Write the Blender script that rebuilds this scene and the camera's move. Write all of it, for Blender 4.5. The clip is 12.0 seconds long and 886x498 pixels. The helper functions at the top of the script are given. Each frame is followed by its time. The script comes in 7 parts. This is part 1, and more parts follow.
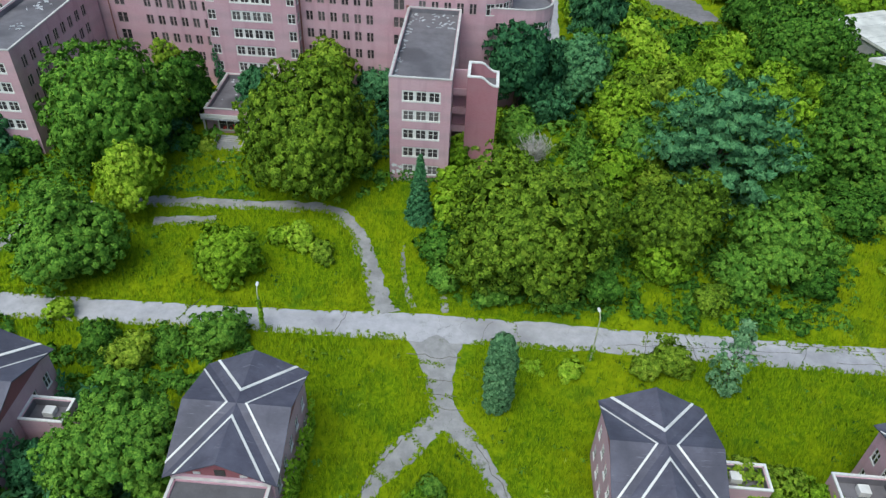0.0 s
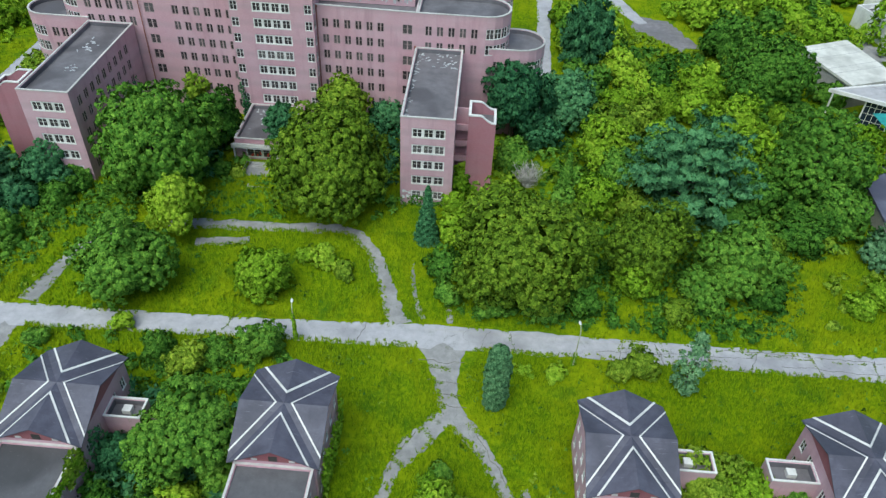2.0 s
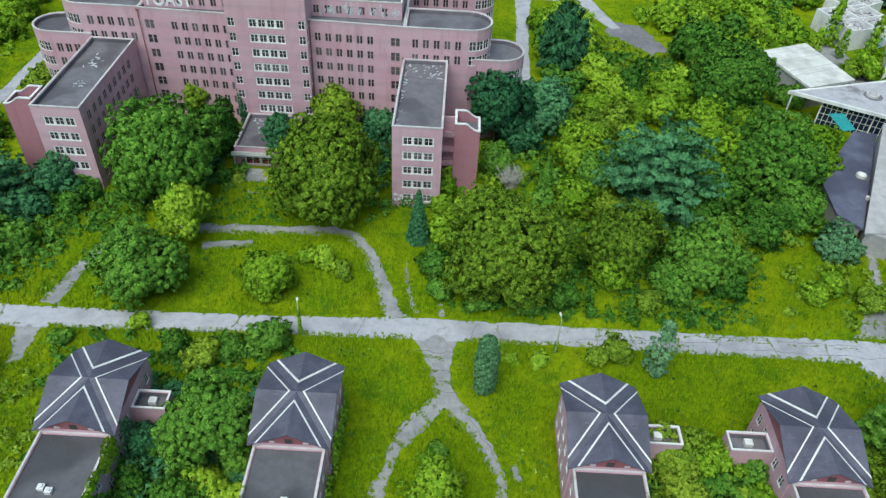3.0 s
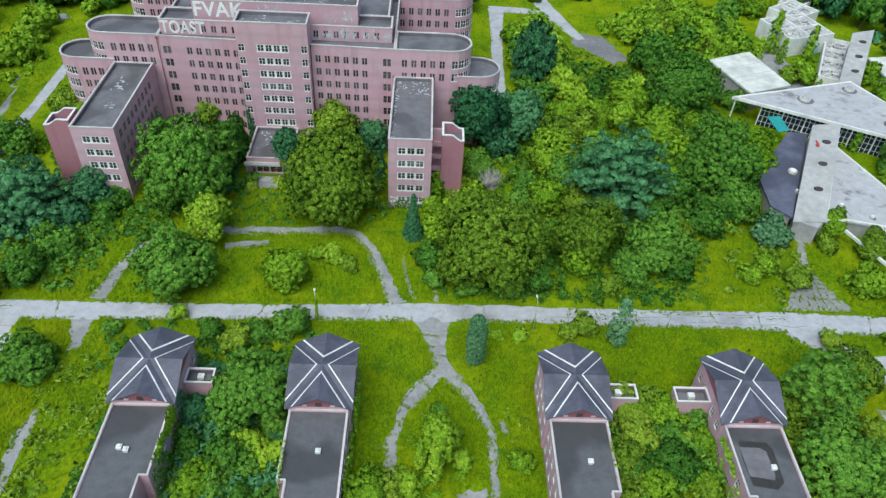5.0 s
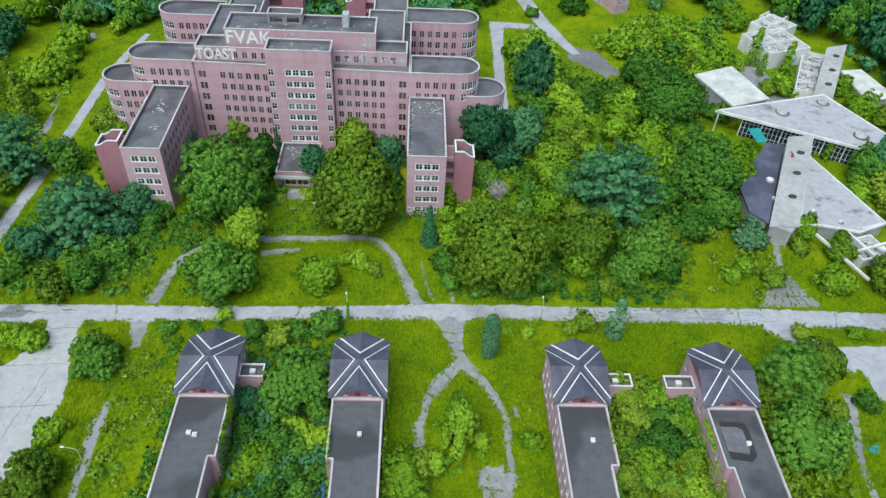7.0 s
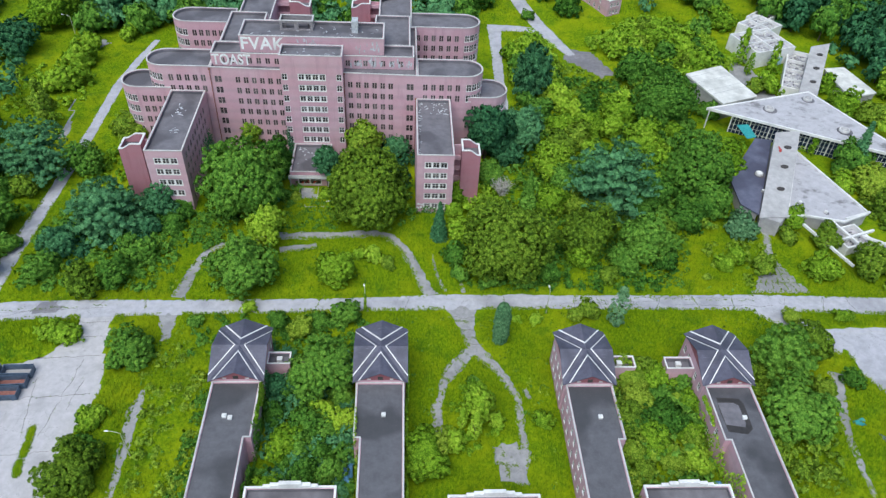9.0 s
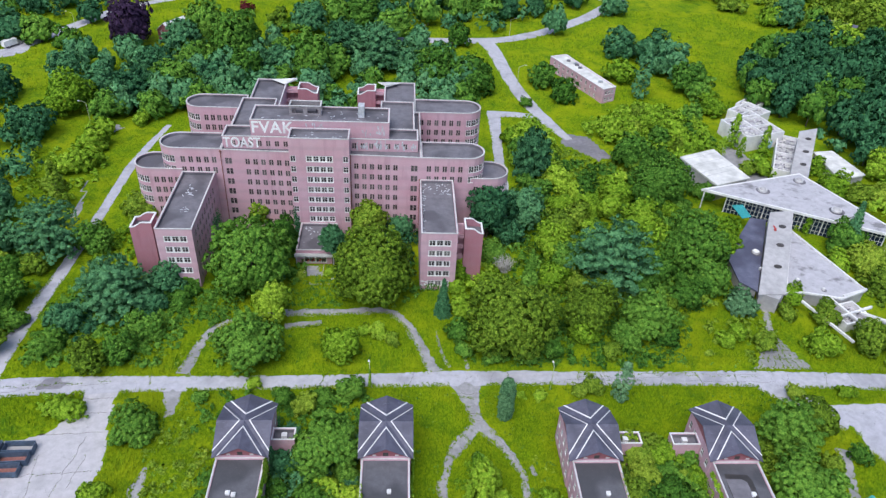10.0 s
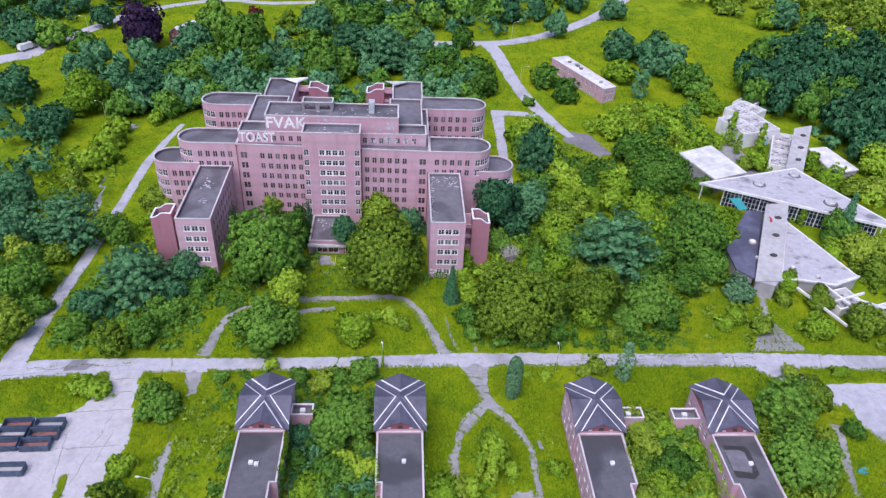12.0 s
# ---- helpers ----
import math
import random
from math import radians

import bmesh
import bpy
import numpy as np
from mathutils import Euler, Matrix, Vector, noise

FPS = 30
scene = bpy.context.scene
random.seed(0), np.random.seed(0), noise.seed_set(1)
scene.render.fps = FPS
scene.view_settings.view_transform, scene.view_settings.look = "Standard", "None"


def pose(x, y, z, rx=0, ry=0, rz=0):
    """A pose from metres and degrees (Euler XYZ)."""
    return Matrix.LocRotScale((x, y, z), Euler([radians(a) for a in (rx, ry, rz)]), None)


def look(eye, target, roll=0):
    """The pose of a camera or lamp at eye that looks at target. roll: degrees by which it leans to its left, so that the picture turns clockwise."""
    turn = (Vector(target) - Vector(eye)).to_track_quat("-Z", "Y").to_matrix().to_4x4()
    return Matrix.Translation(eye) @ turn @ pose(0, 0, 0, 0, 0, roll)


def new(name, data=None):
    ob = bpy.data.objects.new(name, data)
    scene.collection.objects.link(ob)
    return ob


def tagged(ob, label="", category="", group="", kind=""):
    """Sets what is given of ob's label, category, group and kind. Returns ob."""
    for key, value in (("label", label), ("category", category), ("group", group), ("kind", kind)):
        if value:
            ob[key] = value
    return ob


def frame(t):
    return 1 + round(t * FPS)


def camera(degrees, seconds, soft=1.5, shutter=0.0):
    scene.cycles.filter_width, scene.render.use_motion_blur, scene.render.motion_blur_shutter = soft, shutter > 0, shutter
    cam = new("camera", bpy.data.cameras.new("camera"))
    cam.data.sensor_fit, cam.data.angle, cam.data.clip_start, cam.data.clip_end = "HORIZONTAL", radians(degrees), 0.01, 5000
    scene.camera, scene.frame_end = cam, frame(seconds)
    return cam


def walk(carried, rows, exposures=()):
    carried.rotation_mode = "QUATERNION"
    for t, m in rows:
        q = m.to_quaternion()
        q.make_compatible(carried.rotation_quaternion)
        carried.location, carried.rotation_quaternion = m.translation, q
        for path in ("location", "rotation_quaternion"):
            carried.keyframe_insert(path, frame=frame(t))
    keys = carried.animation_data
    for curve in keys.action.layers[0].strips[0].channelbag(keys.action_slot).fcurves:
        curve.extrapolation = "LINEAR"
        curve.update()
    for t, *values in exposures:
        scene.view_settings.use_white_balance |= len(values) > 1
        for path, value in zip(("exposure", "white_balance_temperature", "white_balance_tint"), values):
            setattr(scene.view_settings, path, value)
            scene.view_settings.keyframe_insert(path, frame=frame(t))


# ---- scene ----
cam = camera(62.3, 12.0, 1.35)
PATH = [
    (0, (3.994, -3.538, 69.397), (3.928, -2.007, 68.113), 2.7),
    (0.5, (3.842, -4.164, 72.852), (3.779, -2.632, 71.568), 2.8),
    (1, (3.705, -6.722, 76.476), (3.643, -5.196, 75.185), 2.8),
    (1.5, (3.376, -10.011, 80.072), (3.318, -8.49, 78.774), 3.0),
    (2, (2.787, -13.339, 83.543), (2.733, -11.824, 82.239), 3.0),
    (2.5, (2.122, -16.674, 87.471), (2.071, -15.167, 86.157), 3.2),
    (3, (1.375, -20.423, 91.031), (1.372, -18.918, 89.714), 3.2),
    (5, (-2.077, -36.39, 105.575), (-2.013, -34.898, 104.244), 3.5),
    (5.5, (-3.341, -39.801, 109.337), (-3.267, -38.316, 107.999), 3.6),
    (6, (-4.797, -42.669, 112.951), (-4.72, -41.19, 111.607), 3.6),
    (6.5, (-6.473, -45.223, 116.644), (-6.393, -43.747, 115.297), 3.6),
    (8.5, (-12.575, -53.599, 124.984), (-12.457, -52.125, 123.637), 3.7),
    (9, (-13.649, -55.336, 125.023), (-13.531, -53.862, 123.676), 3.6),
    (9.5, (-14.623, -56.767, 125.294), (-14.503, -55.224, 124.028), 3.5),
    (10, (-15.367, -58.536, 125.283), (-15.245, -56.918, 124.114), 3.4),
    (10.5, (-15.957, -60.763, 125.148), (-15.836, -59.137, 123.989), 3.3),
    (11, (-16.623, -62.832, 125.208), (-16.502, -61.204, 124.053), 3.2),
    (11.5, (-17.292, -65.147, 125.389), (-17.171, -63.518, 124.236), 3.2),
    (12, (-18.048, -67.716, 125.303), (-17.926, -66.084, 124.153), 3.2),
]
walk(cam, [(t, look(eye, target, roll)) for t, eye, target, roll in PATH], [(0.0, 0.17, 6350, -4), (2.0, 0.2, 6300, -8), (6.5, 0.28, 6250, -8), (9.0, 0.31, 6200, 0), (9.7, 0.35, 6200, 5), (10.5, 0.37, 6100, 12), (11.5, 0.38, 6030, 19), (12.0, 0.39, 6000, 21)])

# world and light: an even overcast sky with a faint soft sun
world = bpy.data.worlds.new("sky")
scene.world = world
world.use_nodes = True
wn = world.node_tree.nodes
sky = wn.new("ShaderNodeTexSky")
sky.sky_type = "NISHITA"
sky.sun_disc = False
sky.sun_elevation = radians(60)
sky.sun_rotation = radians(215)
sky.air_density, sky.dust_density, sky.ozone_density = 1.0, 2.0, 1.0
world.node_tree.links.new(sky.outputs[0], wn["Background"].inputs[0])
wn["Background"].inputs[1].default_value = 0.135
sun = new("sun", bpy.data.lights.new("sun", "SUN"))
sun.data.energy, sun.data.angle, sun.data.color = 2.1, radians(50), (1.0, 0.97, 0.94)
sun.matrix_world = look((-26, -58, 110), (0, 0, 0))



# ---- materials ----
class Nodes:
    """A small builder for a node material."""

    def __init__(self, name, rough=0.8, metal=0.0):
        self.mat = bpy.data.materials.new(name)
        self.mat.use_nodes = True
        self.t = self.mat.node_tree
        self.b = self.t.nodes["Principled BSDF"]
        self.b.inputs["Roughness"].default_value = rough
        self.b.inputs["Metallic"].default_value = metal
        self.pos = self.t.nodes.new("ShaderNodeNewGeometry")

    def link(self, a, b):
        self.t.links.new(a, b)

    def noise(self, scale, detail=4.0, rough=0.6, stretch=None):
        n = self.t.nodes.new("ShaderNodeTexNoise")
        n.inputs["Scale"].default_value, n.inputs["Detail"].default_value, n.inputs["Roughness"].default_value = scale, detail, rough
        src = self.pos.outputs["Position"]
        if stretch:
            m = self.t.nodes.new("ShaderNodeMapping")
            m.inputs["Scale"].default_value = stretch
            self.link(src, m.inputs[0])
            src = m.outputs[0]
        self.link(src, n.inputs["Vector"])
        return n.outputs["Fac"]

    def ramp(self, fac, stops):
        r = self.t.nodes.new("ShaderNodeValToRGB")
        e = r.color_ramp.elements
        while len(e) < len(stops):
            e.new(0.5)
        for el, (p, c) in zip(e, stops):
            el.position, el.color = p, (*c, 1) if len(c) == 3 else c
        self.link(fac, r.inputs[0])
        return r.outputs[0]

    def mix(self, fac, a, b, how="MIX"):
        m = self.t.nodes.new("ShaderNodeMix")
        m.data_type, m.blend_type = "RGBA", how
        for sock, v in ((m.inputs[0], fac), (m.inputs[6], a), (m.inputs[7], b)):
            if isinstance(v, (int, float)):
                sock.default_value = v
            elif isinstance(v, tuple):
                sock.default_value = (*v, 1)
            else:
                self.link(v, sock)
        return m.outputs[2]

    def math(self, op, a, b=0.0):
        m = self.t.nodes.new("ShaderNodeMath")
        m.operation = op
        for sock, v in zip(m.inputs, (a, b)):
            if isinstance(v, (int, float)):
                sock.default_value = v
            else:
                self.link(v, sock)
        return m.outputs[0]

    def colour(self, c):
        if isinstance(c, tuple):
            self.b.inputs["Base Color"].default_value = (*c, 1)
        else:
            self.link(c, self.b.inputs["Base Color"])
        return self

    def bump(self, h, strength=0.3, dist=0.05):
        b = self.t.nodes.new("ShaderNodeBump")
        b.inputs["Strength"].default_value, b.inputs["Distance"].default_value = strength, dist
        self.link(h, b.inputs["Height"])
        self.link(b.outputs[0], self.b.inputs["Normal"])
        return self


def brick_mat(name, dark, light, stain, bands=0.25):
    n = Nodes(name, 0.9)
    fine = n.noise(2.2, 6, 0.7, (1, 1, 3))
    big = n.noise(0.12, 4, 0.6)
    streak = n.noise(0.55, 4, 0.6, (1, 1, 0.12))
    c = n.mix(fine, dark, light)
    c = n.mix(n.ramp(big, [(0.4, (0, 0, 0)), (0.7, (0.55,) * 3)]), c, stain)
    c = n.mix(n.ramp(streak, [(0.52, (0, 0, 0)), (0.8, (0.5,) * 3)]), c, tuple(0.62 * v for v in dark))
    w = n.t.nodes.new("ShaderNodeTexWave")
    w.bands_direction = "Z"
    w.inputs["Scale"].default_value, w.inputs["Distortion"].default_value = 2.1, 0.4
    n.link(n.pos.outputs["Position"], w.inputs["Vector"])
    c = n.mix(n.math("MULTIPLY", w.outputs["Fac"], 0.1), c, light)
    sep = n.t.nodes.new("ShaderNodeSeparateXYZ")
    n.link(n.pos.outputs["Position"], sep.inputs[0])
    band = n.math("SINE", n.math("MULTIPLY", n.math("ADD", sep.outputs["Z"], -2.03), 6.2832 / 3.28))
    c = n.mix(n.math("MULTIPLY", n.math("MAXIMUM", band, 0.0), bands), c, (0.37, 0.29, 0.31))
    return n.colour(c).bump(fine, 0.4, 0.02).mat


def plain_mat(name, a, b, scale=1.5, rough=0.8, metal=0.0, bump=0.2, big=0.15):
    n = Nodes(name, rough, metal)
    c = n.mix(n.ramp(n.noise(scale, 6, 0.65), [(0.3, (0, 0, 0)), (0.7, (1, 1, 1))]), a, b)
    c = n.mix(n.ramp(n.noise(scale * big, 4), [(0.42, (0, 0, 0)), (0.72, (0.6,) * 3)]), c, tuple(0.6 * v for v in a))
    return n.colour(c).bump(n.noise(scale * 3, 5), bump, 0.03).mat


def leaf_mat(name, lo, mid, hi, shine=0.7):
    """Leaves: the tone varies from tree to tree and from spray to spray."""
    n = Nodes(name, shine)
    ob = n.t.nodes.new("ShaderNodeObjectInfo")
    isl = n.pos.outputs["Random Per Island"]
    patch = n.noise(0.35, 3)
    tuft = n.noise(0.9, 2)
    f = n.math("ADD", n.math("MULTIPLY", isl, 0.3), n.math("MULTIPLY", patch, 0.22))
    f = n.math("ADD", f, n.math("MULTIPLY", tuft, 0.34))
    f = n.math("ADD", f, n.math("MULTIPLY", ob.outputs["Random"], 0.22))
    c = n.ramp(f, [(0.3, lo), (0.54, mid), (0.82, hi)])
    n.colour(c)
    n.b.inputs["Specular IOR Level"].default_value = 0.06
    tr = n.t.nodes.new("ShaderNodeBsdfTranslucent")
    n.link(n.mix(1.0, c, (1.0, 1.0, 0.45), "MULTIPLY"), tr.inputs[0])
    mx = n.t.nodes.new("ShaderNodeMixShader")
    mx.inputs[0].default_value = 0.08
    n.link(n.b.outputs[0], mx.inputs[1])
    n.link(tr.outputs[0], mx.inputs[2])
    n.link(mx.outputs[0], n.t.nodes["Material Output"].inputs[0])
    return n.mat


BRICK = brick_mat("weathered_pink_brick", (0.44, 0.232, 0.282), (0.655, 0.415, 0.49), (0.625, 0.46, 0.535))
BRICK2 = brick_mat("red_brick", (0.32, 0.115, 0.15), (0.47, 0.22, 0.265), (0.39, 0.21, 0.25), 0.06)
GABLE = brick_mat("dark_red_gable_brick", (0.22, 0.065, 0.08), (0.34, 0.12, 0.14), (0.28, 0.11, 0.13), 0.03)
STONE = plain_mat("pale_coping", (0.5, 0.48, 0.485), (0.68, 0.66, 0.66), 1.2, 0.85)
WHITE = plain_mat("white_paint", (0.72, 0.7, 0.7), (0.85, 0.83, 0.83), 2.0, 0.6, 0, 0.1)
DARKFRAME = plain_mat("faded_sash", (0.3, 0.21, 0.22), (0.5, 0.38, 0.4), 3.0, 0.6)
CONCRETE = plain_mat("stained_concrete", (0.36, 0.345, 0.355), (0.52, 0.5, 0.51), 0.6, 0.9)
PALE = plain_mat("chalky_white_roof", (0.57, 0.555, 0.535), (0.79, 0.77, 0.74), 0.35, 0.85, 0, 0.2, 0.6)


def stained_mat(name, a, b, stain):
    """Pale roofing with long dark run marks and mould."""
    n = Nodes(name, 0.85)
    c = n.mix(n.ramp(n.noise(0.5, 6, 0.7), [(0.3, (0, 0, 0)), (0.7, (1, 1, 1))]), a, b)
    c = n.mix(n.ramp(n.noise(0.22, 5, 0.65, (0.8, 1.0, 1)), [(0.54, (0, 0, 0)), (0.66, (0.8,) * 3)]), c, stain)
    c = n.mix(n.ramp(n.noise(0.9, 5, 0.7), [(0.62, (0, 0, 0)), (0.72, (0.5,) * 3)]), c, stain)
    return n.colour(c).bump(n.noise(2, 5), 0.2, 0.02).mat


GREYROOF = stained_mat("weathered_grey_roof", (0.38, 0.365, 0.395), (0.52, 0.5, 0.54), (0.15, 0.14, 0.145))
METAL = plain_mat("galvanised_metal", (0.4, 0.41, 0.42), (0.6, 0.6, 0.6), 3, 0.4, 0.8)
CRACK = plain_mat("dark_crack_filling", (0.12, 0.115, 0.1), (0.24, 0.22, 0.2), 2.0, 0.95)
POLE = plain_mat("weathered_pale_pole", (0.42, 0.44, 0.3), (0.62, 0.62, 0.45), 2.5, 0.6)
RUST = plain_mat("rusty_steel", (0.2, 0.075, 0.065), (0.38, 0.17, 0.14), 2, 0.85)
NAVY = plain_mat("faded_blue_steel", (0.04, 0.065, 0.11), (0.12, 0.165, 0.24), 1.2, 0.6)
TEAL = plain_mat("faded_teal_sheet", (0.02, 0.22, 0.24), (0.06, 0.38, 0.38), 1.5, 0.6)
BLUE = plain_mat("blue_tarp", (0.08, 0.22, 0.42), (0.14, 0.34, 0.55), 1.5, 0.6)
REDPAINT = plain_mat("red_spray_paint", (0.4, 0.03, 0.03), (0.55, 0.06, 0.05), 3, 0.7)
SPRAY = plain_mat("white_spray_paint", (0.78, 0.78, 0.8), (0.9, 0.9, 0.92), 2.2, 0.75)
TAGS = plain_mat("grey_spray_paint", (0.32, 0.34, 0.38), (0.7, 0.7, 0.74), 1.8, 0.75)
CYAN = plain_mat("light_blue_spray_paint", (0.2, 0.42, 0.55), (0.5, 0.65, 0.75), 1.8, 0.75)
BARK = plain_mat("grey_brown_bark", (0.06, 0.045, 0.035), (0.17, 0.13, 0.1), 2.5, 0.95, 0, 0.6)
DEADWOOD = plain_mat("bleached_dead_wood", (0.42, 0.4, 0.37), (0.62, 0.59, 0.56), 2.5, 0.95)
# Near-black base colour paints in the dimness of unlit insides.
INSIDE = plain_mat("painted_dim_interior", (0.04, 0.035, 0.035), (0.09, 0.08, 0.08), 1.0, 0.95)


def tar_mat(name, a, b, pond):
    """Tar roofing: blotches, seams and darker wet hollows."""
    n = Nodes(name, 0.7)
    c = n.mix(n.ramp(n.noise(0.5, 6, 0.7), [(0.3, (0, 0, 0)), (0.7, (1, 1, 1))]), a, b)
    c = n.mix(n.ramp(n.noise(0.11, 2, 0.4), [(0.5, (0, 0, 0)), (0.6, (0.75,) * 3)]), c, pond)
    c = n.mix(n.ramp(n.noise(5, 3), [(0.66, (0, 0, 0)), (0.74, (0.25,) * 3)]), c, (0.4, 0.39, 0.41))
    return n.colour(c).bump(n.noise(3, 5), 0.3, 0.02).mat


TAR = tar_mat("old_tar_roof", (0.12, 0.111, 0.127), (0.2, 0.188, 0.212), (0.08, 0.073, 0.086))
TARWARD = tar_mat("dark_ward_roofing", (0.082, 0.08, 0.092), (0.135, 0.13, 0.148), (0.045, 0.044, 0.05))


def sheet_mat():
    """Slate-grey roofing felt with horizontal scuffs and worn courses."""
    n = Nodes("slate_grey_roofing", 0.6)
    c = n.mix(n.ramp(n.noise(0.5, 6, 0.7), [(0.3, (0, 0, 0)), (0.7, (1, 1, 1))]), (0.066, 0.063, 0.096), (0.125, 0.12, 0.168))
    c = n.mix(n.ramp(n.noise(0.16, 3, 0.5), [(0.48, (0, 0, 0)), (0.62, (0.6,) * 3)]), c, (0.048, 0.047, 0.07))
    scuff = n.noise(1.1, 6, 0.72, (0.35, 3.2, 1.0))
    c = n.mix(n.ramp(scuff, [(0.6, (0, 0, 0)), (0.68, (0.5,) * 3)]), c, (0.24, 0.23, 0.29))
    c = n.mix(n.ramp(n.noise(1.4, 5, 0.7, (0.3, 4.0, 1.0)), [(0.63, (0, 0, 0)), (0.7, (0.6,) * 3)]), c, (0.03, 0.03, 0.045))
    return n.colour(c).bump(scuff, 0.35, 0.03).mat


SHEET = sheet_mat()


def glass_mat():
    n = Nodes("dusty_window_glass", 0.08)
    ob = n.t.nodes.new("ShaderNodeObjectInfo")
    c = n.ramp(ob.outputs["Random"], [(0.0, (0.032, 0.026, 0.031)), (0.65, (0.07, 0.058, 0.066)), (1.0, (0.17, 0.155, 0.16))])
    n.colour(n.mix(n.ramp(n.noise(1.5, 4), [(0.45, (0, 0, 0)), (0.8, (0.5,) * 3)]), c, (0.12, 0.12, 0.12)))
    n.b.inputs["Transmission Weight"].default_value = 0.1
    return n.mat


GLASS = glass_mat()
DARKGLASS = plain_mat("dark_blue_glass", (0.01, 0.016, 0.045), (0.03, 0.045, 0.1), 0.6, 0.12, 0, 0.02)


def paving_mat(name, a, b, green):
    """Old asphalt or concrete: patches, cracks with growth in them, moss."""
    n = Nodes(name, 0.9)
    c = n.mix(n.ramp(n.noise(0.6, 6, 0.7), [(0.3, (0, 0, 0)), (0.72, (1, 1, 1))]), a, b)
    c = n.mix(n.ramp(n.noise(0.09, 3), [(0.5, (0, 0, 0)), (0.66, (0.5,) * 3)]), c, tuple(0.55 * v for v in a))
    v = n.t.nodes.new("ShaderNodeTexVoronoi")
    v.feature = "DISTANCE_TO_EDGE"
    v.inputs["Scale"].default_value = 0.3
    wob = n.t.nodes.new("ShaderNodeTexNoise")
    wob.inputs["Scale"].default_value, wob.inputs["Detail"].default_value = 0.5, 5
    n.link(n.pos.outputs["Position"], wob.inputs["Vector"])
    vec = n.t.nodes.new("ShaderNodeVectorMath")
    vec.operation = "MULTIPLY_ADD"
    n.link(wob.outputs["Color"], vec.inputs[0])
    vec.inputs[1].default_value = (3, 3, 3)
    n.link(n.pos.outputs["Position"], vec.inputs[2])
    n.link(vec.outputs[0], v.inputs["Vector"])
    crack = n.ramp(v.outputs["Distance"], [(0.0, (0.75,) * 3), (0.009, (0, 0, 0))])
    gate = n.ramp(n.noise(0.12, 3), [(0.46, (0, 0, 0)), (0.6, (0.8,) * 3)])
    c = n.mix(n.mix(1.0, crack, gate, "MULTIPLY"), c, (0.05, 0.055, 0.03))
    c = n.mix(n.ramp(n.noise(0.33, 5, 0.7), [(0.6, (0, 0, 0)), (0.72, (green,) * 3)]), c, (0.09, 0.12, 0.03))
    return n.colour(c).bump(n.noise(4, 5), 0.3, 0.02).mat


ASPHALT = paving_mat("bleached_cracked_asphalt", (0.365, 0.355, 0.4), (0.52, 0.505, 0.56), 0.35)
PATHWAY = paving_mat("overgrown_asphalt", (0.24, 0.235, 0.245), (0.4, 0.385, 0.405), 0.85)
SLABS = paving_mat("pale_concrete_lot", (0.4, 0.38, 0.4), (0.55, 0.52, 0.55), 0.25)


def turf_colour(n):
    """Rank grass: green, olive and yellow patches, a few dry ones."""
    fine = n.noise(1.5, 6, 0.72)
    c = n.ramp(fine, [(0.3, (0.038, 0.1, 0.004)), (0.5, (0.144, 0.23, 0.005)), (0.72, (0.26, 0.328, 0.007))])
    c = n.mix(n.ramp(n.noise(0.06, 6, 0.68), [(0.46, (0, 0, 0)), (0.62, (0.6,) * 3)]), c, (0.3, 0.343, 0.007))
    c = n.mix(n.ramp(n.noise(0.2, 6, 0.65), [(0.52, (0, 0, 0)), (0.68, (0.75,) * 3)]), c, (0.045, 0.125, 0.008))
    return n.mix(n.ramp(n.noise(0.11, 6, 0.7, (1, 1.4, 1)), [(0.65, (0, 0, 0)), (0.74, (0.5,) * 3)]), c, (0.24, 0.2, 0.06))


def ground_mat():
    n = Nodes("rank_grass_ground", 0.95)
    n.b.inputs["Specular IOR Level"].default_value = 0.06
    return n.colour(turf_colour(n)).bump(n.noise(1.1, 6), 0.5, 0.25).mat


def blade_mat(name, tip):
    n = Nodes(name, 0.8)
    n.b.inputs["Specular IOR Level"].default_value = 0.04
    isl = n.pos.outputs["Random Per Island"]
    c = n.mix(n.math("MULTIPLY", isl, 0.45), turf_colour(n), tip)
    return n.colour(n.mix(n.ramp(isl, [(0.0, (0.55,) * 3), (0.45, (0, 0, 0))]), c, (0.03, 0.085, 0.005))).mat


